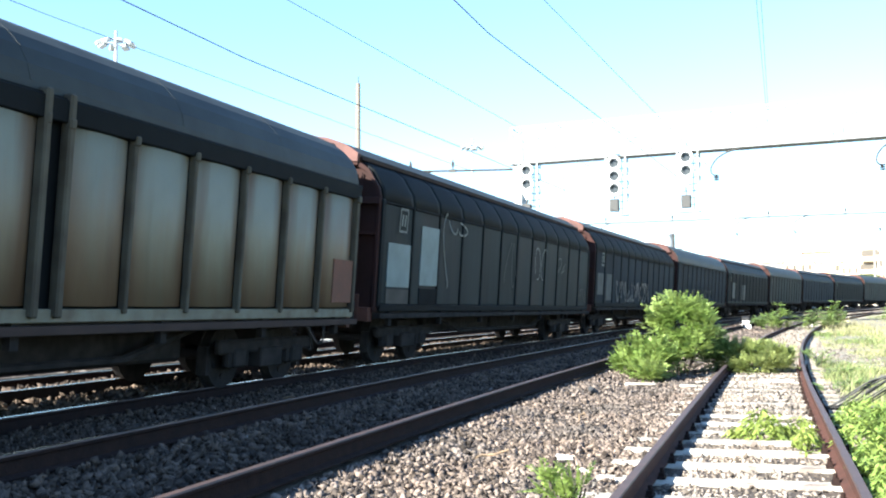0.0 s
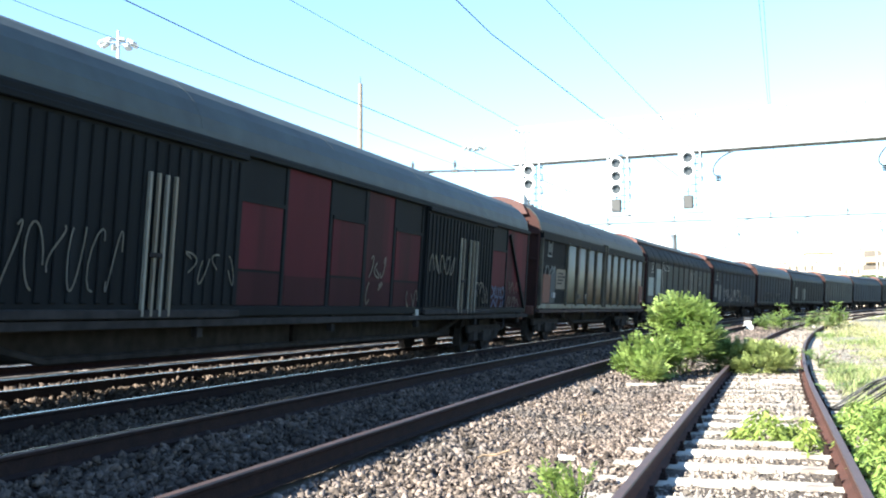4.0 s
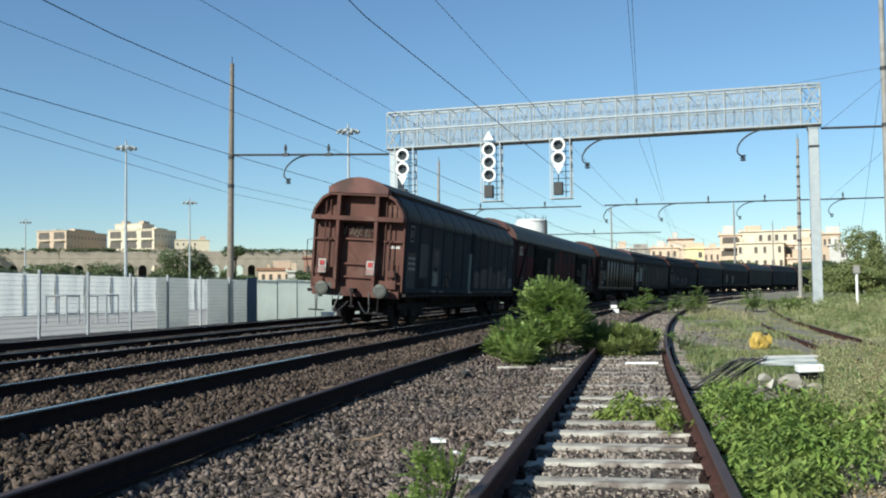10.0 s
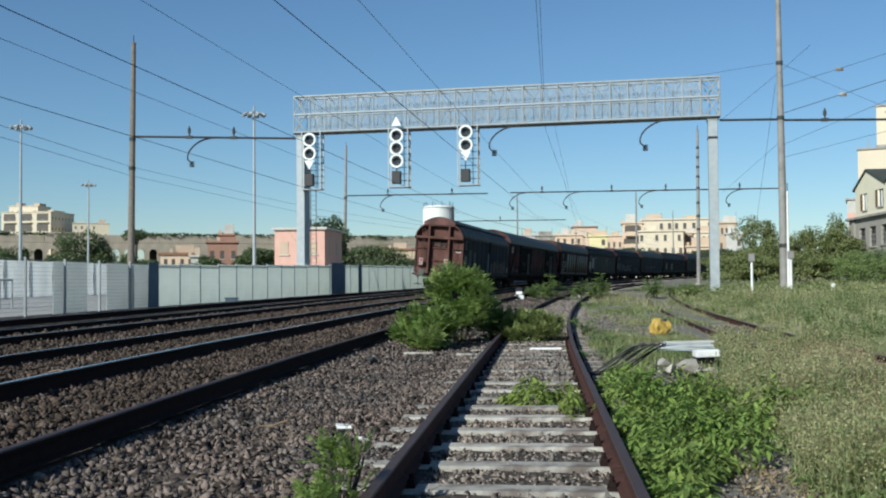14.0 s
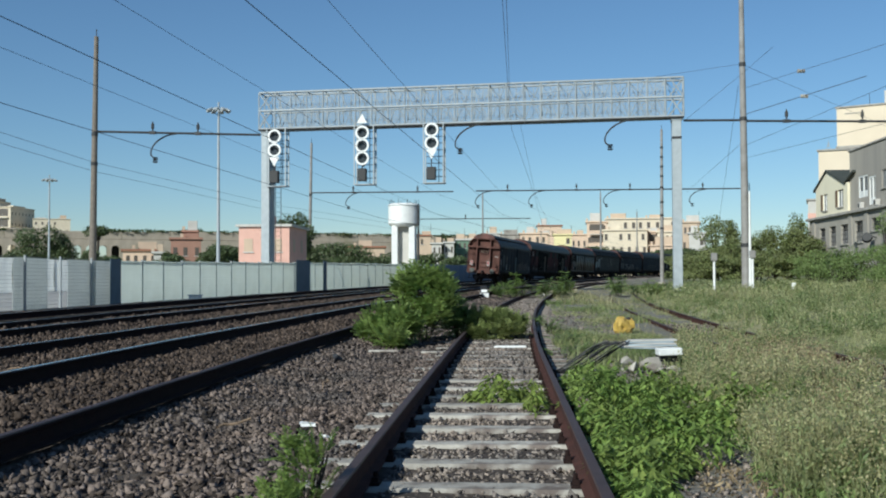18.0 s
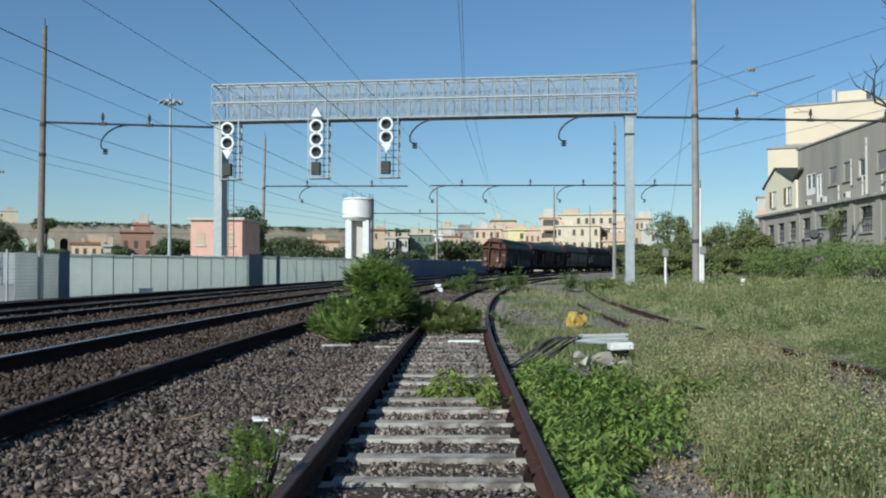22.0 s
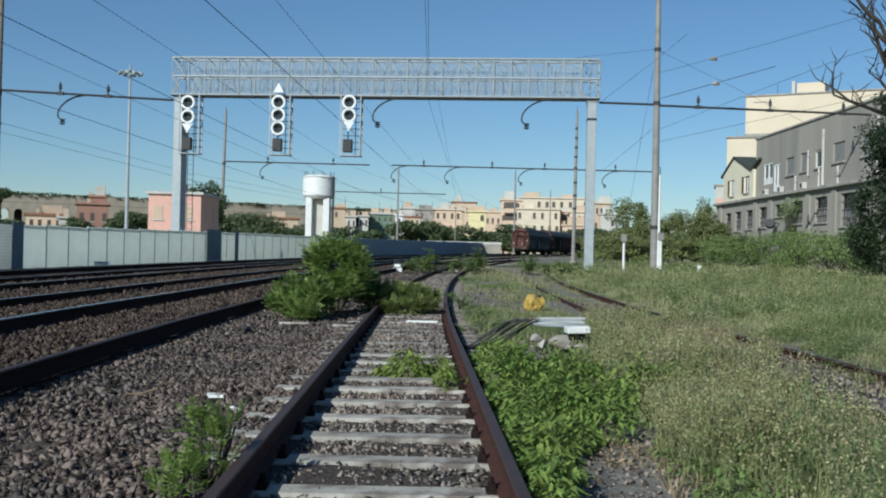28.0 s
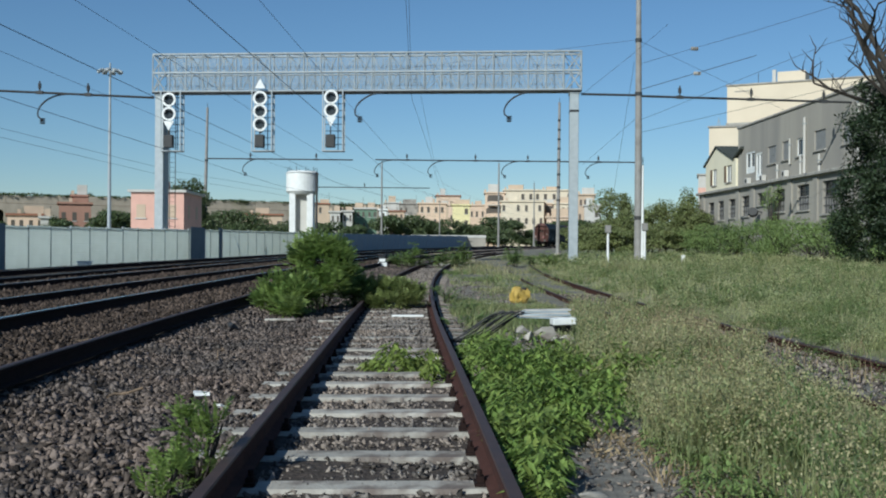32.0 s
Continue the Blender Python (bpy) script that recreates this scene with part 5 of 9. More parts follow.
def signal(at, lights, tri, label):
    """at: metres along the gantry; lights: heights of the lamps; tri: height and sense of the white triangle."""
    p = on_gantry(at, -0.35)
    top = thing("railway_signal", label, "railway signal", pose(p.x, p.y, 0, 0, 0, GAN_YAW), group="gantry signals")
    z0, z1 = 7.55, GAN_Z0
    x0, x1 = -0.55, 0.78
    for x in (x0, x1):
        for y in (0.05, 0.75):
            part("hanger", boxes((x - 0.035, x + 0.035, y - 0.035, y + 0.035, z0, z1)), GALV, top)
    for z in np.arange(z0, z1, 0.45):
        part("cage_bar", rods([((x1, 0.05, z), (x1, 0.75, z))], 0.028, 5), CAGE_BLUE, top)
        part("cage_bar", rods([((x0, 0.75, z), (x1, 0.75, z))], 0.028, 5), CAGE_BLUE, top)
    for x, y in ((x1, 0.4), (0.35, 0.75)):
        part("cage_bar", rods([((x, y, z0), (x, y, z1))], 0.028, 5), CAGE_BLUE, top)
    part("platform", boxes((x0 - 0.05, x1 + 0.05, 0.0, 0.8, z0 - 0.06, z0)), GALV, top)
    part("mast", boxes((-0.09, 0.09, 0.24, 0.36, min(lights) - 0.55, z1 - 0.02)), GALV, top)
    for z in lights:
        target = part("target", ring_mesh(0.34, 0.475, 0.05), RING, top, "white ring round the lamp", m=pose(0, 0.0, z))
        bm = bmesh.new()
        rod(bm, (0, 0.03, 0), (0, 0.20, 0), 0.34, seg=24)
        part("lamp_face", bm, LENS, target, "dark unlit lens")
        bm = bmesh.new()
        n = 12
        a = [bm.verts.new((0.20 * math.cos(math.pi * i / n), -0.20, 0.20 * math.sin(math.pi * i / n))) for i in range(n + 1)]
        b = [bm.verts.new((0.22 * math.cos(math.pi * i / n), 0.03, 0.22 * math.sin(math.pi * i / n))) for i in range(n + 1)]
        for i in range(n):
            bm.faces.new((a[i], a[i + 1], b[i + 1], b[i]))
        bmesh.ops.solidify(bm, geom=bm.faces[:], thickness=0.012)
        part("hood", bm, BLACK_PAINT, target)
    z, s = tri
    bm = bmesh.new()
    v = [bm.verts.new((x, y, z + dz * s)) for y in (0.0, 0.03) for x, dz in ((-0.36, -0.28), (0.36, -0.28), (0, 0.36))]
    for f in ((0, 1, 2), (5, 4, 3), (0, 3, 4, 1), (1, 4, 5, 2), (2, 5, 3, 0)):
        bm.faces.new([v[i] for i in f])
    bmesh.ops.recalc_face_normals(bm, faces=bm.faces)
    part("triangle_plate", bm, RING, top, "white triangle plate")
    part("relay_box", boxes((-0.36, 0.24, 0.05, 0.45, 7.75, 8.6), bevel=0.03), DARK_STEEL, top)
    part("cable_pipe", rods([((-0.05, 0.2, 8.6), (-0.05, 0.2, 9.4))], 0.04, 6), DARK_STEEL, top)


signal(1.22, (10.93, 9.98), (9.22, -1), "two-lamp white ringed signal on the gantry column side")
signal(7.40, (11.0, 10.14, 9.28), (11.92, 1), "three-lamp white ringed signal with a plate above")
signal(12.15, (11.05, 10.18), (9.46, -1), "two-lamp white ringed signal with a plate below")


def swan_neck(p, side=-1, size=1.0, name="insulator_arm", z0=11.35):
    """A curved bracket under a cross-span, with a dark insulator at its end."""
    top = thing(name, "curved grey bracket with a dark insulator", "insulator arm", pose(p.x, p.y, 0, 0, 0, GAN_YAW), group="insulator arms")
    pts = []
    for i in range(11):
        u = i / 10
        pts.append(Vector((side * 1.9 * size * math.sin(u * 1.75), 0, z0 - 1.45 * size * (1 - math.cos(u * 2.2)) / 1.59)))
    pts.append(pts[-1] + Vector((-side * 0.3 * size, 0, -0.25 * size)))
    part("arm", mesh_of("arm", *tube(pts, 0.055 * size, 6), [DARK_STEEL]), None, top)
    e = pts[-1]
    bm = bmesh.new()
    for k in range(3):
        rod(bm, e + Vector((0, 0, 0.12 - k * 0.14)) * size, e + Vector((0, 0, 0.04 - k * 0.14)) * size, 0.2 * size, 0.13 * size, seg=10)
    part("insulator", bm, DARK_STEEL, top, "dark insulator")


for at in (15.6, 25.4):
    swan_neck(on_gantry(at, -0.1))


# ---- poles, cross-spans, wires ----
def pole(x, y, h, r, mat, label, lean=(0, 0), bands=()):
    top = thing("catenary_pole", label, "catenary pole", pose(x, y, ground_z(x, y) - 0.1), group="catenary poles")
    bm = bmesh.new()
    rod(bm, (0, 0, 0), (lean[0], lean[1], h), r, r * 0.55, seg=14)
    part("shaft", bm, mat, top)
    for k, z in enumerate(bands):
        f = 1 - 0.45 * z / h
        part("band", rods([((lean[0] * z / h, lean[1] * z / h, z - 0.12), (lean[0] * z / h, lean[1] * z / h, z + 0.12))], r * f + 0.03, 12), DARK_STEEL, top)
    part("foot", boxes((-r * 1.7, r * 1.7, -r * 1.7, r * 1.7, -0.1, 0.35), bevel=0.04), CONCRETE, top)
    part("top_spike", rods([((lean[0], lean[1], h), (lean[0], lean[1], h + 0.5))], 0.03, 6), DARK_STEEL, top)
    return top


POLE_L, POLE_R = Vector((-27.75, 66.5, 0)), Vector((15.2, 66.0, 0))
pole(POLE_L.x, POLE_L.y, 17.6, 0.26, WOOD_POLE, "tall weathered brown catenary pole behind the fence", (0.2, 0), (11.0, 9.0))
pole(POLE_R.x, POLE_R.y, 19.5, 0.28, POLE_PAINT, "tall grey-brown catenary pole with iron bands", (-0.1, 0), (11.1, 3.0, 14.6))
pole(15.0, 64.0, 6.3, 0.10, WHITE_PAINT, "short white pole beside the tall catenary pole")
pole(-23.2, 118, 17.2, 0.24, POLE_PAINT, "grey catenary pole behind the fence", (0.3, 0), (11.1,))
pole(17.7, 118, 17.9, 0.24, POLE_PAINT, "grey banded catenary pole beside the old track", (0.1, 0), (6.5, 8, 9.5, 11.2, 12.5, 13.6, 14.7, 15.8))
pole(-4.1, 172, 15.5, 0.2, POLE_PAINT, "far plain grey catenary pole")
pole(15.7, 172, 14.5, 0.2, POLE_PAINT, "far grey catenary pole by the curve")
pole(5.9, 178, 9.5, 0.12, POLE_PAINT, "far pale lattice lamp post")
pole(24, 190, 12.0, 0.16, POLE_PAINT, "far thin grey mast")


def cross_span(a, b, z, label, insulators=()):
    top = thing("cross_span", label, "cross span")
    a, b = Vector((a.x, a.y, z)), Vector((b.x, b.y, z))
    part("bar", rods([(a, b)], 0.075, 8), DARK_STEEL, top)
    for u in insulators:
        p = a.lerp(b, u)
        part("pin_insulator", rods([(p, p + Vector((0, 0, 0.75)))], 0.05, 6), DARK_STEEL, top)
        part("clamp", boxes((p.x - 0.22, p.x + 0.22, p.y - 0.11, p.y + 0.11, z - 0.1, z + 0.10)), DARK_STEEL, top)
        part("insulator_bell", rods([(p + Vector((0, 0, 0.28)), p + Vector((0, 0, 0.60)))], 0.11, 8), DARK_STEEL, top)
    return top


G0, G1 = on_gantry(0.0, 0.3), on_gantry(GAN_SPAN, 0.3)
cross_span(POLE_L, G0, 11.15, "dark steel tube from pole to gantry", (0.35, 0.62))
cross_span(G1, POLE_R, 11.25, "dark steel tube from gantry to pole", ())
cross_span(POLE_R, Vector((33.5, 68, 0)), 11.2, "dark steel tube from pole to the building", (0.15, 0.42, 0.7))
cross_span(Vector((-23.0, 118, 0)), Vector((-6.2, 118, 0)), 11.3, "far dark steel tube over the main line", (0.3, 0.75))
cross_span(Vector((-3.6, 118, 0)), Vector((27.0, 118, 0)), 11.35, "far dark steel tube over the yard", (0.12, 0.38, 0.58, 0.85))
cross_span(Vector((-18.0, 172, 0)), Vector((4.0, 172, 0)), 11.3, "dark steel tube over the curve", (0.5,))
for x in (-17.0, -1.8, 4.4, 13.0, 22.8):
    swan_neck(Vector((x, 118, 0)), -1, 1.0, z0=11.3)
for x in (-24.6,):
    swan_neck(Vector((x + 2.2, 67.72, 0)), -1, 1.0, z0=11.1)


def wire(pts, r, label, name="overhead_wire"):
    verts, faces = tube(pts, r)
    ob = new(name, mesh_of(name, verts, faces, [WIRE]))
    return tagged(ob, label, "overhead wire", "overhead wires")


def run(d, z, s_list=(-25, 15, 68, 118, 172, 230), sag=0.0):
    pts = []
    for a, b in zip(s_list, s_list[1:]):
        pa, pb = on_line(a, d, z), on_line(b, d, z)
        for i in range(6):
            u = i / 6
            p = pa.lerp(pb, u)
            p.z -= 4 * sag * u * (1 - u)
            pts.append(p)
    pts.append(on_line(s_list[-1], d, z))
    return pts


for d, zc, zm in ((TRACK_A + 0.08, 5.50, 6.93), (TRACK_B + 0.08, 5.50, 6.90), (TRACK_C - 0.1, 5.38, 6.72)):
    wire(run(d, zc), 0.009, "dark copper contact wire over a track")
    wire(run(d + 0.02, zm, sag=0.06), 0.0065, "dark catenary wire over a track")
for z0, z1, z2, k in ((8.9, 9.05, 8.9, 0), (8.35, 8.45, 8.2, 1)):
    wire([Vector((-22.6 - k * 0.3, 10, z0 - 0.3)), Vector((-25.4, 44.5, z0 - 0.2)), Vector((-27.6, 66.4, z1)), Vector((-24.0, 105, z2)), Vector((-12.0, 160, z2))], 0.012, "dark feeder cable beyond the fence")
for k in (0.0, 0.16):
    wire([Vector((-0.75 + k, -15, 12.6)), Vector((-0.14 + k, 41, 12.55)), Vector((0.16 + k * 0.5, 65.9, 12.7))], 0.011, "tension wire over the siding to the gantry")
wire([Vector((0.2, 66.2, 12.6)), Vector((0.33, 67, 11.0)), Vector((1.8, 81, 9.0)), Vector((4.2, 118, 6.9))], 0.010, "wire that drops from the gantry")
wire([Vector((0.9, 67.2, 11.4)), Vector((2.6, 92, 8.6)), Vector((5.2, 118, 6.6))], 0.009, "thin wire that drops from the gantry")
wire([POLE_R + Vector((0, 0, 14.9)), on_gantry(14, 0, 12.6)], 0.011, "stay cable from the pole to the gantry")
wire([POLE_R + Vector((0, 0, 14.8)), Vector((36, 86, 11.5))], 0.011, "stay cable from the pole to the building")
wire([POLE_R + Vector((0, 0, 9.6)), Vector((21, 50, 11.5)), Vector((27, 38, 12.5))], 0.011, "loose cable from the pole towards the trees")
wire([POLE_R + Vector((0, 0, 8.8)), Vector((22, 52, 9.6)), Vector((30, 38, 11.5))], 0.011, "loose cable from the pole over the grass")
wire([Vector((14.86, 66.0, 13.48)), Vector((19.74, 96.0, 6.74))], 0.012, "steep stay wire from the pole")
wire([Vector((11.54, 66.0, 11.36)), Vector((14.86, 66.0, 14.04)), Vector((15.52, 60.0, 14.60))], 0.011, "slack cable from the gantry over the pole")
wire([Vector((14.95, 66.0, 9.71)), Vector((20.54, 117.9, 11.01))], 0.011, "thin cable from the pole to the far tube")
wire([POLE_R + Vector((0, 0, 13.3)), Vector((20.5, 60, 14.2)), Vector((28, 50, 15.5))], 0.012, "cable with a small insulator")
wire([POLE_R + Vector((0, 0, 11.6)), Vector((21.0, 60.5, 12.9))], 0.02, "short rigid arm with an insulator")
for x, y, z in ((17.75, 63.0, 13.75), (18.0, 63.25, 12.25)):
    bm = bmesh.new()
    for k in range(3):
        rod(bm, (x + k * 0.16, y, z), (x + k * 0.16 + 0.1, y, z), 0.12, seg=10)
    tagged(part("strain_insulator", bm, CONCRETE), "pale ribbed strain insulator on a cable", "insulator", "strain insulators")


# ---- floodlight masts ----
def flood_mast(x, y, h, lamps=8, r=0.22):
    top = thing("floodlight_mast", "tall pale floodlight mast with a ring of grey lamps", "light mast", pose(x, y, 0.05), group="floodlight masts")
    bm = bmesh.new()
    rod(bm, (0, 0, 0), (0, 0, h - 0.2), r, r * 0.5, seg=12)
    part("shaft", bm, GALV, top)
    part("ring", ring_mesh(0.75, 0.82, 0.07), GALV, top, m=pose(0, 0, h - 0.45, 90, 0, 0))
    part("spider", rods([((0, 0, h - 0.45), (0.78 * math.cos(a), 0.78 * math.sin(a), h - 0.45)) for a in (0.3, 1.87, 3.44, 5.01)], 0.035, 5), GALV, top)
    for i in range(lamps):
        a = 2 * math.pi * i / lamps
        c, s = math.cos(a), math.sin(a)
        m = pose(1.05 * c, 1.05 * s, h - 0.45 - 0.1, 0, 28, math.degrees(a))
        part("floodlight", boxes((-0.28, 0.28, -0.24, 0.24, -0.12, 0.14), bevel=0.05), GALV, top, m=m)
    part("cap", rods([((0, 0, h - 0.5), (0, 0, h + 0.35))], 0.1, 8), GALV, top)


def polar(az, dist):
    a = radians(az)
    return dist * math.sin(a), dist * math.cos(a)


for az, el, h in ((-35.75, 14.85, 20.0), (-16.08, 9.5, 20.0), (-28.14, 8.35, 20.0), (-33.15, 4.2, 20.0), (-24.8, 5.4, 19.0)):
    x, y = polar(az, (h - 1.17) / math.tan(radians(el)))
    flood_mast(x, y, h, r=0.24 if az < -35 else 0.22)


# ---- low signals and posts beside the rails ----
def dwarf_signal(x, y, label):
    top = thing("dwarf_signal", label, "dwarf signal", pose(x, y, ground_z(x, y)), group="dwarf signals")
    part("base", boxes((-0.25, 0.25, -0.2, 0.2, -0.05, 0.22), bevel=0.02), WHITE_PAINT, top)
    part("head", boxes((-0.2, 0.2, -0.12, 0.16, 0.22, 0.62), bevel=0.05), BLACK_PAINT, top)
    part("lens_plate", boxes((-0.16, 0.16, -0.135, -0.12, 0.27, 0.42)), WHITE_PAINT, top)


dwarf_signal(-1.22, 53.5, "low white and black dwarf signal beside the siding")
dwarf_signal(-14.3, 80, "low white and black dwarf signal by the fence")
low_box = thing("track_box", "low pale blue box beside the outer rail", "track box", pose(-15.1, 48.5, ground_z(-15.1, 48.5)))
part("case", boxes((-0.30, 0.30, -0.16, 0.16, -0.02, 0.16), bevel=0.03), WHITE_PAINT, low_box)
part("lid", boxes((-0.33, 0.33, -0.19, 0.19, 0.16, 0.20), bevel=0.015), material("pale_blue_lid", (0.30, 0.40, 0.52), 0.6), low_box, "pale blue lid")


def bell_post(x, y, h, label):
    top = thing("marker_post", label, "marker post", pose(x, y, ground_z(x, y)), group="marker posts")
    part("post", rods([((0, 0, -0.1), (0, 0, h))], 0.07, 8), WHITE_PAINT, top)
    part("head_box", boxes((-0.16, 0.16, -0.14, 0.14, h - 0.1, h + 0.35), bevel=0.03), POLE_PAINT, top)


bell_post(11.6, 58, 2.0, "white post with a small grey box in the grass")
bell_post(14.2, 60, 2.1, "white post with a grey box beside the pole")
part_stub = part("concrete_stub", boxes((16.45, 16.65, 60.0, 60.2, -0.1, 0.85), bevel=0.02), WHITE_PAINT)
tagged(part_stub, "short white concrete stub in tall grass", "marker post")


# ---- fast meshes from arrays ----
def array_mesh(name, verts, tris, mats):
    me = bpy.data.meshes.new(name)
    verts, tris = np.asarray(verts, dtype=np.float32), np.asarray(tris, dtype=np.int32)
    me.vertices.add(len(verts))
    me.vertices.foreach_set("co", verts.ravel())
    me.loops.add(tris.size)
    me.loops.foreach_set("vertex_index", tris.ravel())
    me.polygons.add(len(tris))
    me.polygons.foreach_set("loop_start", np.arange(len(tris), dtype=np.int32) * 3)
    me.update(calc_edges=True)
    for m in mats:
        me.materials.append(m)
    return me


def leaf_cloud(rng, centres, radii, count, size, flat=0.6, shell=0.55):
    """Leaves, each a small folded blade, spread through ellipsoids. centres (k,3), radii (k,3)."""
    k = rng.integers(0, len(centres), count)
    u = rng.normal(size=(count, 3))
    u /= np.linalg.norm(u, axis=1, keepdims=True)
    r = shell + (1 - shell) * rng.random((count, 1))
    p = centres[k] + u * r * radii[k]
    n = u * 0.5 + rng.normal(size=(count, 3)) * 0.6 + np.array([0, 0, flat])
    n /= np.linalg.norm(n, axis=1, keepdims=True)
    a = np.cross(n, rng.normal(size=(count, 3)))
    a /= np.linalg.norm(a, axis=1, keepdims=True) + 1e-9
    b = np.cross(n, a)
    s = size * (0.6 + 0.8 * rng.random((count, 1)))
    v = np.empty((count, 4, 3))
    v[:, 0] = p - a * s
    v[:, 1] = p + b * s * 0.45 + n * s * 0.12
    v[:, 2] = p + a * s
    v[:, 3] = p - b * s * 0.45 + n * s * 0.12
    base = np.arange(count)[:, None] * 4
    t = np.concatenate([base + np.array([0, 1, 2]), base + np.array([0, 2, 3])], 1).reshape(-1, 3)
    return v.reshape(-1, 3), t


def tree(x, y, h, w, seed, mat=None, label="dark green leafy tree", leaves=900, leaf=0.32, trunk=0.30, name="tree", category="tree", lumps=9, group="background trees", umbrella=False):
    rng = np.random.default_rng(seed)
    z0 = ground_z(x, y)
    top = thing(name, label, category, pose(x, y, z0), group=group)
    bm = bmesh.new()
    th = h * (0.75 if umbrella else trunk)
    r = 0.03 * h + 0.03
    rod(bm, (0, 0, -0.2), (0.02 * h, 0, th), r, r * 0.65, seg=8)
    c = []
    for i in range(lumps):
        a = rng.random() * 6.28
        d = rng.random() ** 0.6 * w * 0.34
        z = h * (0.86 + 0.04 * rng.random()) if umbrella else th + (h - th) * (0.12 + 0.75 * rng.random())
        if not umbrella:
            d *= 1.15 - 0.55 * abs((z - th) / (h - th) - 0.4)
        c.append((d * math.cos(a), d * math.sin(a), z))
        rod(bm, (0.02 * h, 0, th * 0.92), c[-1], r * 0.4, r * 0.12, seg=5)
    part("trunk", bm, BARK, top)
    c = np.array(c)
    rad = np.stack([w * (0.18 + 0.12 * rng.random(lumps)), w * (0.18 + 0.12 * rng.random(lumps)), (0.08 if umbrella else 0.14) * h * (0.8 + 0.5 * rng.random(lumps))], 1)
    v, t = leaf_cloud(rng, c, rad, leaves, leaf)
    part("crown", array_mesh("crown", v, t, [mat or LEAF_DARK]), None, top)
    return top


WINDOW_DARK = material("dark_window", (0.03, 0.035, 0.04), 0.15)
HOUSE_WINDOW = material("dim_window", (0.115, 0.095, 0.075), 0.4, other=(0.07, 0.06, 0.05), scale=0.3)
SHUTTER = material("brown_shutter", (0.16, 0.10, 0.06), 0.8)
ROOF_TILE = material("terracotta_roof", (0.32, 0.15, 0.09), 0.9, other=(0.22, 0.11, 0.07), scale=3.0)
PLASTER_WHITE = material("white_plaster", (0.55, 0.53, 0.49), 0.9, other=(0.44, 0.42, 0.38), scale=0.5)
PLASTER_PEACH = material("peach_plaster", (0.66, 0.50, 0.37), 0.9, other=(0.57, 0.43, 0.32), scale=0.5)
PLASTER_LEMON = material("lemon_plaster", (0.74, 0.66, 0.36), 0.9, other=(0.66, 0.58, 0.32), scale=0.5)
PLASTER_RED = material("brick_red_plaster", (0.36, 0.20, 0.145), 0.9, other=(0.29, 0.165, 0.12), scale=0.5)
PLASTER_TAN = material("tan_plaster", (0.55, 0.42, 0.30), 0.9, other=(0.45, 0.35, 0.26), scale=0.5)
TUFA = material("brown_tufa", (0.42, 0.355, 0.285), 0.95, other=(0.29, 0.25, 0.20), scale=0.25, spots=(0.26, 0.23, 0.16), spot_scale=0.08, bump=0.5, bump_scale=2)
GREEN_NET = material("green_netting", (0.16, 0.24, 0.17), 0.9, other=(0.12, 0.18, 0.13), scale=1.0)


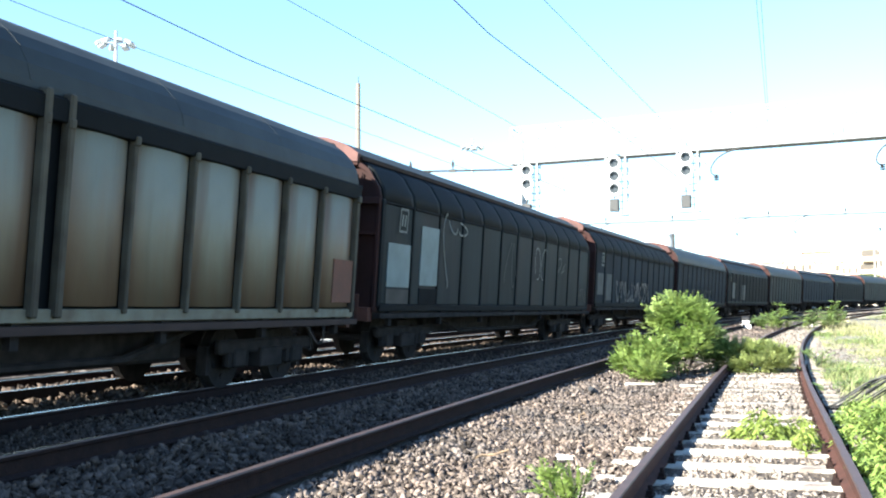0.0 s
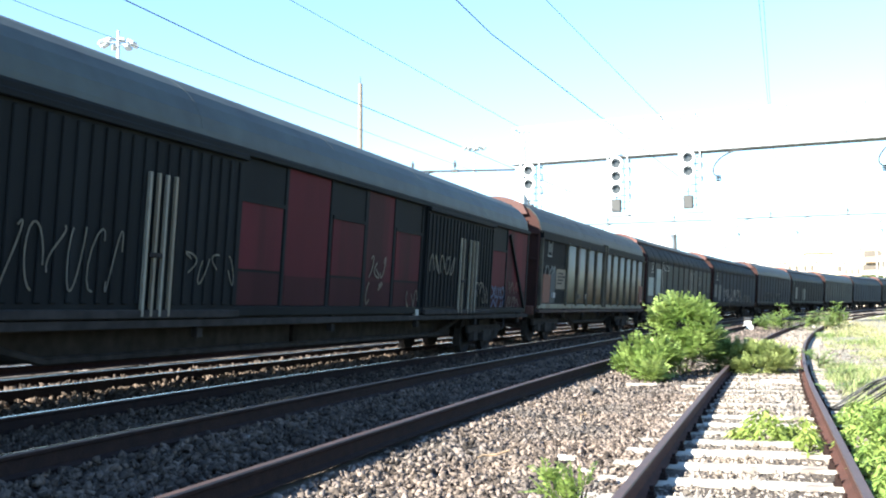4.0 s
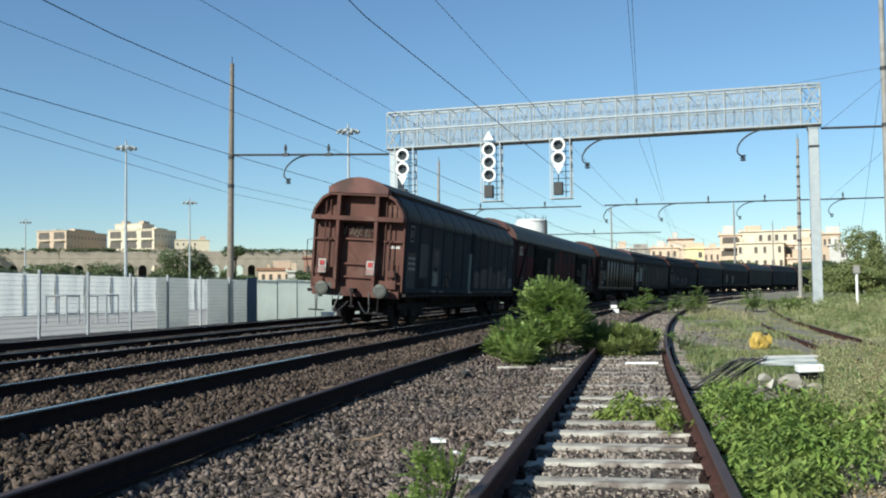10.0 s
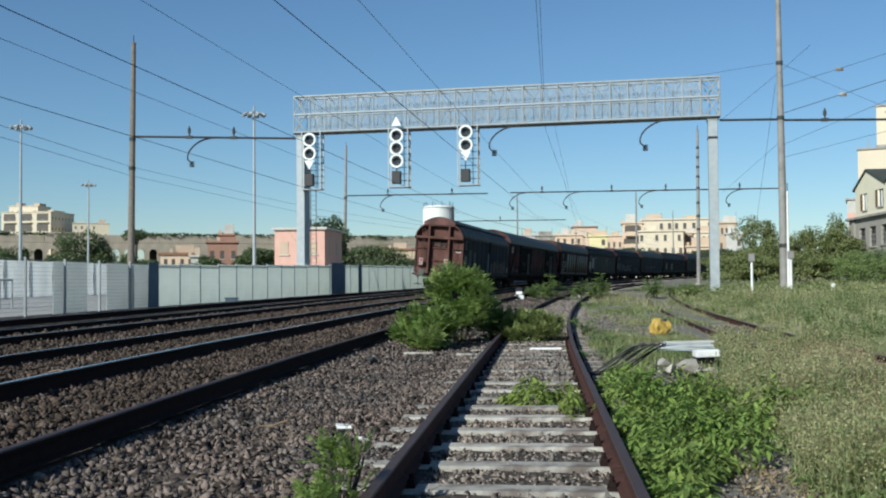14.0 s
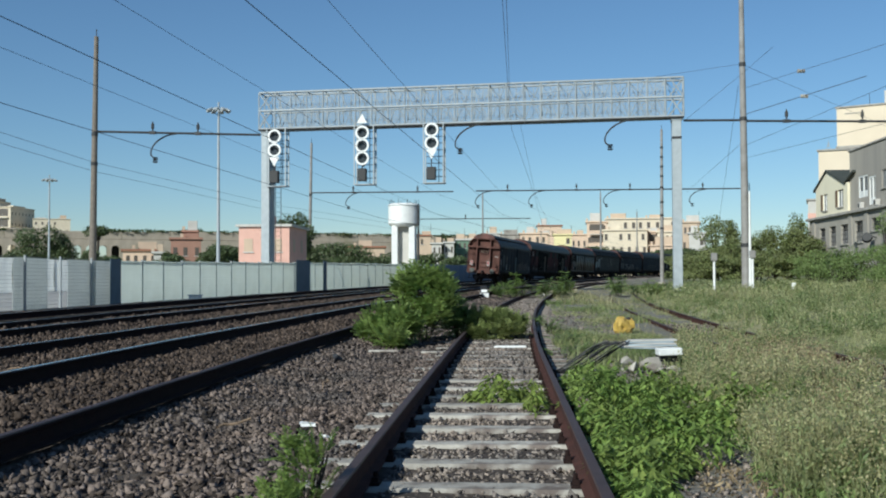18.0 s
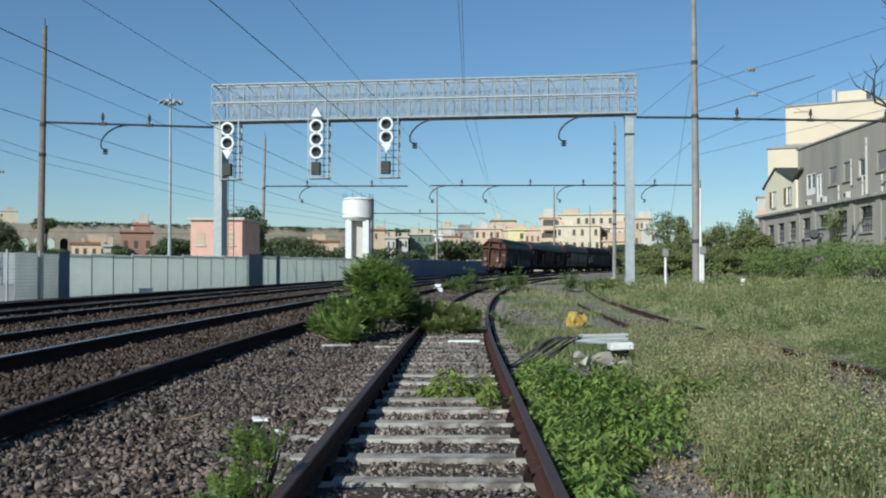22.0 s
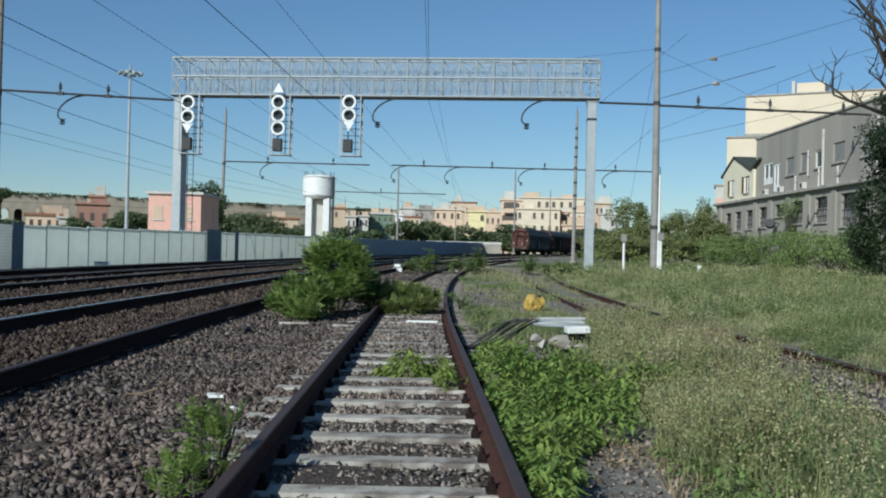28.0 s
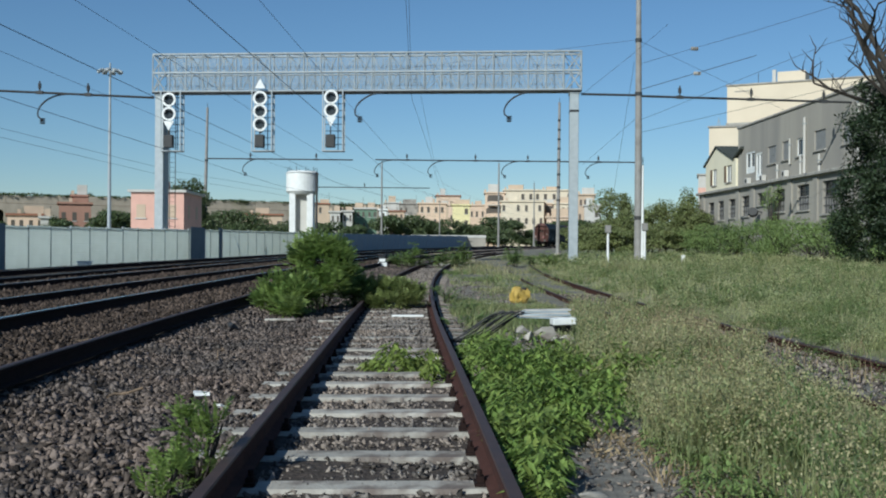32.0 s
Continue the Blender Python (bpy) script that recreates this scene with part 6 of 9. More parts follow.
def house(label, az0, az1, el, dist, depth, wall_mat, floors, cols, roof=None, category="house", z_low=0.0, shutters=False, side_cols=3, name="house", balconies=0, group="far houses", turn=0.0):
    """A far house with its front between two bearings; windows with depth, a roof slab, sometimes balconies."""
    x0, y0 = polar(az0, dist)
    x1, y1 = polar(az1, dist)
    mid = Vector(((x0 + x1) / 2, (y0 + y1) / 2, 0))
    w = math.hypot(x1 - x0, y1 - y0)
    z1 = 1.17 + dist * math.tan(radians(el))
    yaw = -(az0 + az1) / 2 + turn
    top = thing(name, label, category, pose(mid.x, mid.y, 0, 0, 0, yaw), group=group)
    part("wall", boxes((-w / 2, w / 2, 0, depth, z_low, z1)), wall_mat, top)
    e = 0.35
    part("roof", boxes((-w / 2 - e, w / 2 + e, -e, depth + e, z1, z1 + 0.35)), roof or wall_mat, top)
    fh = (z1 - z_low) / floors
    ww, wh = min(0.95, w / cols * 0.40), min(1.5, fh * 0.45)
    chance = random.Random(sum(ord(c) for c in label) + int(w * 10))
    pane = boxes((-ww / 2, ww / 2, -0.03, 0.04, 0, wh))
    me = bpy.data.meshes.new("window")
    pane.to_mesh(me)
    pane.free()
    me.materials.append(HOUSE_WINDOW if not shutters else SHUTTER)
    sill = boxes((-ww / 2 - 0.12, ww / 2 + 0.12, -0.14, 0.04, -0.12, 0))
    ms = bpy.data.meshes.new("sill")
    sill.to_mesh(ms)
    sill.free()
    ms.materials.append(PLASTER_WHITE)
    for f in range(floors):
        z = z_low + f * fh + fh * 0.3
        for c in range(cols):
            if chance.random() < 0.2:
                continue
            x = -w / 2 + (c + 0.5) * w / cols + chance.uniform(-0.2, 0.2)
            win = part("window", me, None, top, m=pose(x, 0, z))
            part("sill", ms, None, win)
        for s in (-1, 1):
            for c in range(side_cols):
                yy = (c + 0.5) * depth / side_cols
                part("window", me, None, top, m=pose(s * w / 2, yy, z, 0, 0, 90 * s))
        if balconies and f:
            zb = z_low + f * fh
            for k in range(balconies):
                bx0 = -w / 2 + (k + 0.15) * w / balconies
                bx1 = -w / 2 + (k + 0.85) * w / balconies
                # no real recess: a dim sheet on the wall gives the balcony's shade
                part("loggia", boxes((bx0, bx1, -0.06, 0.02, zb + 0.95, zb + fh * 0.86)), HOUSE_WINDOW, top, "dim flat sheet in place of a shaded balcony recess")
                b = part("balcony", boxes((bx0, bx1, -1.3, 0, zb - 0.1, zb + 0.05)), PLASTER_WHITE, top)
                part("parapet", boxes((bx0, bx1, -1.3, -1.2, zb + 0.05, zb + 0.95)), wall_mat, b)
    for k in range(max(1, int(w / 7))):
        a = -w / 2 + w * (k + chance.uniform(0.1, 0.5)) / max(1, int(w / 7))
        b = min(w / 2, a + chance.uniform(1.5, 4.5))
        part("roof_hut", boxes((a, b, depth * 0.3, depth * 0.8, z1 + 0.35, z1 + 0.35 + chance.uniform(0.8, 2.2))), chance.choice((wall_mat, PLASTER_WHITE, PLASTER_TAN)), top)
        part("aerial", rods([((b, depth * 0.4, z1), (b, depth * 0.4, z1 + chance.uniform(1.5, 3.2)))], 0.04, 4), DARK_STEEL, top)
        part("chimney", boxes((a - 1.0, a - 0.5, depth * 0.2, depth * 0.2 + 0.5, z1 + 0.3, z1 + 1.1)), PLASTER_TAN, top)
    return top, w, z1


# the cream houses beyond the curve
house("cream front block of the stepped terrace houses", 5.35, 7.75, 2.62, 250, 12, PLASTER_YELLOW, 4, 6)
house("cream block with a dark roof hut", 4.45, 5.55, 3.10, 258, 10, PLASTER_PEACH, 5, 3, balconies=1)
house("long cream top storeys of the stepped houses", 5.5, 9.35, 3.25, 275, 12, PLASTER_YELLOW, 5, 9)
house("peach part of the stepped houses in half shade", 7.75, 8.35, 2.5, 256, 8, PLASTER_PEACH, 4, 2, balconies=1)
house("cream low block beside the terraces", 8.3, 9.3, 2.5, 246, 10, PLASTER_YELLOW, 4, 3)
house("tan house with small windows", 9.6, 10.55, 3.0, 262, 12, PLASTER_TAN, 4, 3)
house("white low house before the trees", 10.0, 10.9, 2.4, 244, 9, PLASTER_WHITE, 3, 2)
house("pink terrace house at the foot of the block", 7.9, 9.2, 1.75, 238, 8, PLASTER_PEACH, 2, 4)
house("peach house with a red tiled roof", 0.72, 2.25, 2.48, 260, 10, PLASTER_PEACH, 4, 4)
house("bright yellow house with a flat roof", 2.62, 3.6, 2.40, 252, 9, PLASTER_LEMON, 4, 2)
house("reddish house with a terrace roof behind", 1.7, 3.05, 2.92, 320, 10, PLASTER_PEACH, 4, 4, ROOF_TILE)
house("whitish low house with a terrace", 3.6, 4.45, 2.40, 290, 9, PLASTER_PEACH, 3, 3)
house("house wrapped in green scaffold netting", -3.1, -1.65, 2.15, 240, 10, GREEN_NET, 4, 5, PLASTER_WHITE)
house("grey-beige far house over the trees", -0.4, 0.7, 2.45, 330, 10, PLASTER_GREY, 4, 4)
house("white far house with a roof terrace", -1.2, -0.4, 2.5, 310, 10, PLASTER_WHITE, 4, 3)
house("white small house by the netting", -3.55, -3.0, 2.0, 232, 9, PLASTER_WHITE, 3, 2)
house("white house with grey roof by the netting", -4.25, -3.7, 1.95, 230, 9, PLASTER_WHITE, 3, 2)
house("tan house with a tiled roof by the tower", -5.0, -4.3, 2.4, 250, 9, PLASTER_TAN, 4, 2, ROOF_TILE)
town = random.Random(9)
az = -5.0
while az < 4.6:
    span = town.uniform(0.35, 0.95)
    pick = town.choice(((PLASTER_WHITE, None, "whitish"), (PLASTER_TAN, ROOF_TILE, "tan tiled"), (PLASTER_YELLOW, None, "cream"), (PLASTER_WHITE, ROOF_TILE, "white tiled"), (PLASTER_TAN, None, "tan")))
    house("small far %s house in the distant town" % pick[2], az, az + span, town.uniform(1.5, 2.25) + (0.2 if az > 0.5 else 0), town.uniform(270, 340), 9, pick[0], town.choice((3, 4, 5)), max(2, int(span * 4)), pick[1])
    az += span * town.uniform(0.75, 1.5)
house("white thin tower block end", -1.5, -1.1, 2.1, 220, 5, WHITE_PAINT, 4, 1, side_cols=1)
house("low house with a long red tiled roof", -9.0, -6.9, 1.75, 210, 10, PLASTER_TAN, 2, 5, ROOF_TILE)
house("brick red two-storey house with pale windows", -18.6, -17.0, 2.2, 190, 9, PLASTER_RED, 2, 3)
house("small brick red turret storey", -17.95, -17.2, 2.6, 196, 4, PLASTER_RED, 3, 1, side_cols=1)
house("cream two-storey house with brown roof", -21.1, -19.3, 1.55, 185, 9, PLASTER_PEACH, 2, 4, ROOF_TILE)
house("low pale shed beside the cream house", -19.5, -19.0, 1.42, 178, 6, PLASTER_WHITE, 1, 2)
house("cream apartment block behind the arches", -25.6, -23.75, 3.2, 600, 16, PLASTER_YELLOW, 8, 6, side_cols=4)
house("cream apartment block with long balconies and a dark side", -32.75, -31.0, 3.65, 620, 42, PLASTER_TAN, 7, 6, PLASTER_TAN, "apartment building", balconies=2, side_cols=12, name="apartment_building", group="apartment buildings", turn=-34)
house("cream apartment block with terraces on every floor", -29.25, -26.5, 3.75, 610, 26, PLASTER_YELLOW, 7, 9, PLASTER_YELLOW, "apartment building", balconies=3, side_cols=7, name="apartment_building", group="apartment buildings", turn=-30)
house("roof storey of the terraced apartment block", -28.8, -27.2, 4.05, 618, 14, PLASTER_YELLOW, 8, 5, category="apartment building", name="apartment_building", group="apartment buildings", turn=-30)


# ---- the long brown aqueduct ----
def aqueduct():
    top = thing("aqueduct", "long ruined brown tufa aqueduct with round arches", "aqueduct")
    ax, ay = polar(-41, 480)
    bx, by = polar(2.5, 545)
    a, b = Vector((ax, ay, 0)), Vector((bx, by, 0))
    bay = 5.3
    n = int((b - a).length / bay)
    yaw = math.degrees(math.atan2(by - ay, bx - ax))
    bm = bmesh.new()
    zt, zs, half = 19.0, 14.6, 1.75
    for x0, x1 in ((0, bay / 2 - half), (bay / 2 + half, bay)):
        box(bm, x0, x1, 0, 3.5, 0, zt)
    arc = [(bay / 2 - half * math.cos(math.pi * i / 12), zs + half * math.sin(math.pi * i / 12)) for i in range(13)]
    for (xa, za), (xb, zb) in zip(arc, arc[1:]):
        v = [bm.verts.new(p) for p in ((xa, 0, za), (xb, 0, zb), (xb, 0, zt), (xa, 0, zt), (xa, 3.5, za), (xb, 3.5, zb), (xb, 3.5, zt), (xa, 3.5, zt))]
        for f in ((0, 1, 2, 3), (5, 4, 7, 6), (0, 4, 5, 1), (3, 2, 6, 7)):
            bm.faces.new([v[i] for i in f])
    bmesh.ops.recalc_face_normals(bm, faces=bm.faces)
    me = bpy.data.meshes.new("arch")
    bm.to_mesh(me)
    bm.free()
    me.materials.append(TUFA)
    # near-black sheets stand in for the shade inside some of the arches
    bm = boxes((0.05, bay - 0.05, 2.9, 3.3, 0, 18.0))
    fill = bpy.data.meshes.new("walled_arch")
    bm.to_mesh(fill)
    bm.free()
    fill.materials.append(material("arch_shade_black", (0.016, 0.015, 0.012), 0.95, other=(0.010, 0.010, 0.008), scale=0.3))
    d = (b - a).normalized()
    plain = 0
    for i in range(n):
        p = a + d * (i * bay)
        if math.degrees(math.atan2(p.x, p.y)) < -21.4:
            part("arch", me, None, top, m=pose(p.x, p.y, 0, 0, 0, yaw))
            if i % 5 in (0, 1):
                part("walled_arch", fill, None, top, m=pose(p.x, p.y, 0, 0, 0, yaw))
        else:
            plain = plain or i
    p = a + d * (plain * bay)
    part("solid_wall", boxes((0, (n - plain) * bay, 0, 3.5, 0, zt)), TUFA, top, m=pose(p.x, p.y, 0, 0, 0, yaw))
    g = np.random.default_rng(12)
    far = (b - a).length
    u = g.random(170) * far
    cc = np.stack([a.x + d.x * u, a.y + d.y * u + 1.5, np.full(170, zt + 3.9)], 1)
    v, t = leaf_cloud(g, cc, np.stack([2 + 4 * g.random(170), np.full(170, 1.2), 0.4 + 0.7 * g.random(170)], 1), 9000, 0.55)
    part("scrub", array_mesh("scrub", v, t, [LEAF_DARK]), None, top, "dark scrub along the ruined crown", kind="stuff")
    rng = random.Random(3)
    i = 0
    while i < n:
        ln = rng.randint(3, 9)
        h = rng.uniform(3.2, 4.6)
        p = a + d * (i * bay)
        part("channel_block", boxes((0, min(ln, n - i) * bay - 0.05, 0.3, 3.2, zt, zt + h), bevel=0.2), TUFA, top, m=pose(p.x, p.y, 0, 0, 0, yaw))
        i += ln


aqueduct()


# ---- pink house by the yard ----
def pink_house():
    x0, x1, y0, y1, z1 = -24.6, -19.9, 92.0, 100.0, 6.0
    top = thing("pink_house", "small pink plastered house with flat pale roof edge", "house", pose(0, 0, 0))
    part("wall", boxes((x0, x1, y0, y1, 0, z1)), PLASTER_PINK, top)
    part("roof_slab", boxes((x0 - 0.25, x1 + 0.25, y0 - 0.25, y1 + 0.25, z1, z1 + 0.22)), PLASTER_WHITE, top)
    part("chimney", boxes((-22.8, -21.8, 94, 95, z1 + 0.22, z1 + 1.1)), PLASTER_PINK, top)
    for x in (-23.7, -21.0):
        for z in (0.9, 3.7):
            w = part("window", boxes((x - 0.4, x + 0.4, y0 - 0.03, y0 + 0.05, z, z + 1.2)), PLASTER_TAN, top, "closed pinkish shutters")
            part("sill", boxes((x - 0.5, x + 0.5, y0 - 0.1, y0 + 0.02, z - 0.1, z)), PLASTER_WHITE, w)
    for y in (94, 97.5):
        part("window", boxes((x1 - 0.05, x1 + 0.03, y - 0.4, y + 0.4, 3.7, 4.9)), PLASTER_TAN, top)


pink_house()


# ---- white water tower ----
def water_tower():
    x, y = polar(-5.8, 119)
    top = thing("water_tower", "white concrete water tower with a round tank", "water tower", pose(x, y, 0))
    tank = bmesh.new()
    rod(tank, (0, 0, 7.6), (0, 0, 9.7), 1.85, seg=32)
    rod(tank, (0, 0, 9.7), (0, 0, 9.95), 1.95, 1.6, seg=32)
    rod(tank, (0, 0, 7.25), (0, 0, 7.6), 1.5, 1.85, seg=32)
    part("tank", tank, WHITE_PAINT, top)
    part("leg", boxes((-1.35, -0.65, -1.2, 1.2, 0, 7.3), bevel=0.03), WHITE_PAINT, top)
    part("leg", boxes((0.65, 1.35, -1.2, 1.2, 0, 7.3), bevel=0.03), WHITE_PAINT, top)
    part("core", boxes((-0.64, 0.64, -0.4, 0.9, 0, 7.25)), PLASTER_WHITE, top)
    for k in range(10):
        part("rail_post", rods([((1.7 * math.cos(k * 0.63), 1.7 * math.sin(k * 0.63), 9.8), (1.7 * math.cos(k * 0.63), 1.7 * math.sin(k * 0.63), 10.4))], 0.03, 4), DARK_STEEL, top)
    # dark upright rod added as shade down the side away from the sun
    part("shade_pipe", rods([((1.75, -0.9, 0), (1.75, -0.9, 9.8))], 0.12, 8), DARK_STEEL, top)


water_tower()


# ---- grey works building and its neighbours ----
WORKS_GREY = material("works_grey_plaster", (0.365, 0.335, 0.285), 0.95, other=(0.305, 0.280, 0.240), scale=0.5, detail=8, spots=(0.245, 0.230, 0.210), spot_scale=0.25, spot_at=(0.48, 0.75), bump=0.25, streak=True)
WORKS_PALE = material("works_pale_concrete", (0.42, 0.395, 0.35), 0.95, other=(0.23, 0.215, 0.19), scale=1.6, bump=0.2)
PLASTER_WARM = material("warm_cream_plaster", (0.66, 0.565, 0.43), 0.9, other=(0.59, 0.50, 0.375), scale=0.35, detail=8, bump=0.1)
SHUTTER_GREY = material("grey_roller_shutter", (0.25, 0.25, 0.245), 0.7, other=(0.20, 0.20, 0.195), scale=2.0)
GABLE_CREAM = material("gable_cream_plaster", (0.76, 0.70, 0.53), 0.9, other=(0.68, 0.62, 0.46), scale=0.5, bump=0.1)
EAVE_DARK = material("dark_eave", (0.060, 0.066, 0.055), 0.85, other=(0.035, 0.04, 0.033), scale=2.0)


def pierced_wall(y0, y1, z0, z1, x0, x1, holes):
    """A wall along y as one closed mesh, with real openings (ya, yb, za, zb)."""
    ys = sorted({y0, y1} | {v for h in holes for v in h[:2]})
    zs = sorted({z0, z1} | {v for h in holes for v in h[2:]})
    def solid(i, j):
        if not (0 <= i < len(ys) - 1 and 0 <= j < len(zs) - 1):
            return False
        y, z = (ys[i] + ys[i + 1]) / 2, (zs[j] + zs[j + 1]) / 2
        return not any(a < y < b and c < z < d for a, b, c, d in holes)
    bm = bmesh.new()
    made = {}
    def v(k, i, j):
        if (k, i, j) not in made:
            made[k, i, j] = bm.verts.new((x1 if k else x0, ys[i], zs[j]))
        return made[k, i, j]
    for i in range(len(ys) - 1):
        for j in range(len(zs) - 1):
            if not solid(i, j):
                continue
            ring = ((i, j), (i + 1, j), (i + 1, j + 1), (i, j + 1))
            for k in (0, 1):
                bm.faces.new([v(k, *p) for p in ring])
            for p, q, near in ((0, 1, (i, j - 1)), (1, 2, (i + 1, j)), (2, 3, (i, j + 1)), (3, 0, (i - 1, j))):
                if not solid(*near):
                    bm.faces.new([v(0, *ring[p]), v(0, *ring[q]), v(1, *ring[q]), v(1, *ring[p])])
    bmesh.ops.recalc_face_normals(bm, faces=bm.faces[:])
    return bm


def works_building():
    X = 30.0
    top = thing("works_building", "weathered grey two-storey works building with barred windows", "industrial building")
    ya, yb = 44.0, 101.5
    low = [(96.6, 98.4, 3.9, 5.75), (93.6, 95.4, 4.0, 5.78), (90.3, 92.2, 4.1, 5.8), (86.6, 88.6, 4.15, 5.9), (82.5, 84.6, 4.95, 5.95), (78.4, 80.5, 4.25, 6.0), (73.6, 75.9, 4.2, 6.08), (68.5, 71.2, 3.8, 6.1),
           (63.4, 66.0, 3.9, 6.1), (58.2, 60.8, 3.9, 6.1), (53.0, 55.6, 3.9, 6.1), (47.8, 50.4, 3.9, 6.1)]
    high = [(81.6, 83.4, 8.3, 9.75), (78.5, 80.2, 8.35, 9.82), (75.7, 77.2, 8.4, 9.75), (71.8, 73.8, 8.5, 9.95), (67.0, 69.0, 8.5, 9.95), (62.0, 64.0, 8.5, 9.95), (57.0, 59.0, 8.5, 9.95), (52.0, 54.0, 8.5, 9.95)]
    doors = [(86.6, 88.8, 7.9, 9.75), (84.8, 86.3, 7.15, 9.5)]
    part("ground_storey", pierced_wall(ya, yb, 0, 6.6, X - 0.45, X, low), WORKS_GREY, top)
    # solid near-black block stands in for unlit rooms behind the openings
    part("inner_room", boxes((X + 0.05, X + 14, ya + 0.3, yb - 0.3, 0, 6.6), (X + 0.40, X + 13.9, ya + 0.3, 90.7, 6.85, 11.9)), WINDOW_DARK, top, "near-black block in place of the unlit rooms")
    part("end_wall", boxes((X, X + 14, ya, ya + 0.3, 0, 6.6), (X, X + 14, yb - 0.3, yb, 0, 6.6), (X + 0.35, X + 14, ya, ya + 0.3, 6.85, 12.1), (X + 0.35, X + 14, 90.7, 91.0, 6.85, 12.1)), WORKS_GREY, top)
    part("ledge", boxes((X - 0.80, X + 14, ya - 0.2, yb + 0.2, 6.6, 6.85), bevel=0.04), WORKS_PALE, top, "pale dirty concrete ledge")
    part("upper_storey", pierced_wall(ya, 91.0, 6.85, 12.1, X, X + 0.35, high + doors), WORKS_GREY, top)
    part("flat_roof", boxes((X + 0.35, X + 14, ya, 91.0, 11.95, 12.1)), WORKS_GREY, top)
    part("coping", boxes((X - 0.12, X + 14.1, ya - 0.1, 91.1, 12.1, 12.28), bevel=0.03), WORKS_PALE, top)
    r = random.Random(12)
    for a, b, c, d in low:
        w = part("window_frame", boxes((X - 0.22, X - 0.16, a, a + 0.07, c, d), (X - 0.22, X - 0.16, b - 0.07, b, c, d), (X - 0.22, X - 0.16, a + 0.07, b - 0.07, d - 0.07, d)), DARK_STEEL, top, "dark steel window frame")
        part("sill", boxes((X - 0.58, X - 0.30, a - 0.15, b + 0.15, c - 0.14, c + 0.003)), WORKS_PALE, w)
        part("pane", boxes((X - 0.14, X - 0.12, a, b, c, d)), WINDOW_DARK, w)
        if d - c > 1.2:
            part("half_shutter", boxes((X - 0.30, X - 0.25, a + 0.05, b - 0.05, c + 0.05, c + (d - c) * r.uniform(0.45, 0.75))), POLE_PAINT, w, "pale half-closed shutter")
        n = int((b - a) / 0.42)
        for k in range(1, n):
            part("bar", rods([((X - 0.36, a + (b - a) * k / n, c), (X - 0.36, a + (b - a) * k / n, d))], 0.022, 5), DARK_STEEL, w)
        for k in range(1, 4):
            part("bar", rods([((X - 0.35, a, c + (d - c) * k / 4), (X - 0.35, b, c + (d - c) * k / 4))], 0.02, 5), DARK_STEEL, w)
    for y in (100.0, 89.5, 85.6, 81.5, 77.2, 72.3, 67.2, 62.0, 56.8, 51.6, 46.4):
        part("pier", boxes((X - 0.56, X - 0.45, y - 0.4, y + 0.4, 0, 6.6)), WORKS_GREY, top)
    for i, (a, b, c, d) in enumerate(high):
        open_one = i == 2
        frame_mat = WHITE_PAINT if open_one else POLE_PAINT
        w = part("window_frame", boxes((X + 0.08, X + 0.14, a, a + 0.1, c, d), (X + 0.08, X + 0.14, b - 0.1, b, c, d), (X + 0.08, X + 0.14, a + 0.1, b - 0.1, d - 0.1, d), (X + 0.08, X + 0.14, a + 0.1, b - 0.1, c, c + 0.1)), frame_mat, top)
        part("sill", boxes((X - 0.14, X + 0.08, a - 0.12, b + 0.12, c - 0.1, c + 0.003)), WORKS_PALE, w)
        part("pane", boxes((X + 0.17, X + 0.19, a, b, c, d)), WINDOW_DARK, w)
        if not open_one:
            for k in range(9):
                z = c + 0.1 + (d - c - 0.2) * k / 9
                part("roller_slat", boxes((X + 0.10, X + 0.13, a + 0.1, b - 0.1, z + 0.008, z + (d - c - 0.2) / 9)), SHUTTER_GREY, w)
    for a, b, c, d in doors:
        w = part("door_frame", boxes((X + 0.03, X + 0.12, a, a + 0.12, c, d), (X + 0.03, X + 0.12, b - 0.12, b, c, d), (X + 0.03, X + 0.12, a + 0.12, b - 0.12, d - 0.14, d), (X + 0.03, X + 0.12, (a + b) / 2 - 0.1, (a + b) / 2 + 0.1, c, d - 0.14)), WHITE_PAINT, top, "white glazed double door")
        part("pane", boxes((X + 0.15, X + 0.17, a, b, c, d)), WINDOW_DARK if c > 7.5 else SHUTTER_GREY, w)
        part("door_panel", boxes((X + 0.05, X + 0.10, a + 0.12, b - 0.12, c, c + 0.55)), WHITE_PAINT, w)
    for y, z0, z1, rad in ((75.35, 7.0, 11.18, 0.11), (76.1, 6.9, 8.4, 0.09), (72.6, 6.9, 8.2, 0.09), (80.9, 6.9, 8.1, 0.09), (78.3, 7.9, 9.9, 0.08), (66.2, 6.9, 11.5, 0.09)):
        p = part("drain_pipe", rods([((X - 0.13, y, z0), (X - 0.13, y, z1))], rad, 8), PLASTER_WHITE, top)
        part("bracket", boxes((X - 0.26, X, y - 0.13, y + 0.13, z1 - 0.5, z1 - 0.44)), GALV, p)
    for y in (78.9, 83.9, 87.6):
        c = part("air_conditioner", boxes((X - 0.42, X - 0.06, y - 0.36, y + 0.36, 6.95, 7.45), bevel=0.03), PLASTER_WHITE, top)
        part("fan_grille", rods([((X - 0.44, y + 0.05, 7.2), (X - 0.415, y + 0.05, 7.2))], 0.19, 14), DARK_STEEL, c)
    bm = rods([((X - 0.45, 83.4, 4.3), (X - 1.2, 83.6, 4.6))], 0.04, 6)
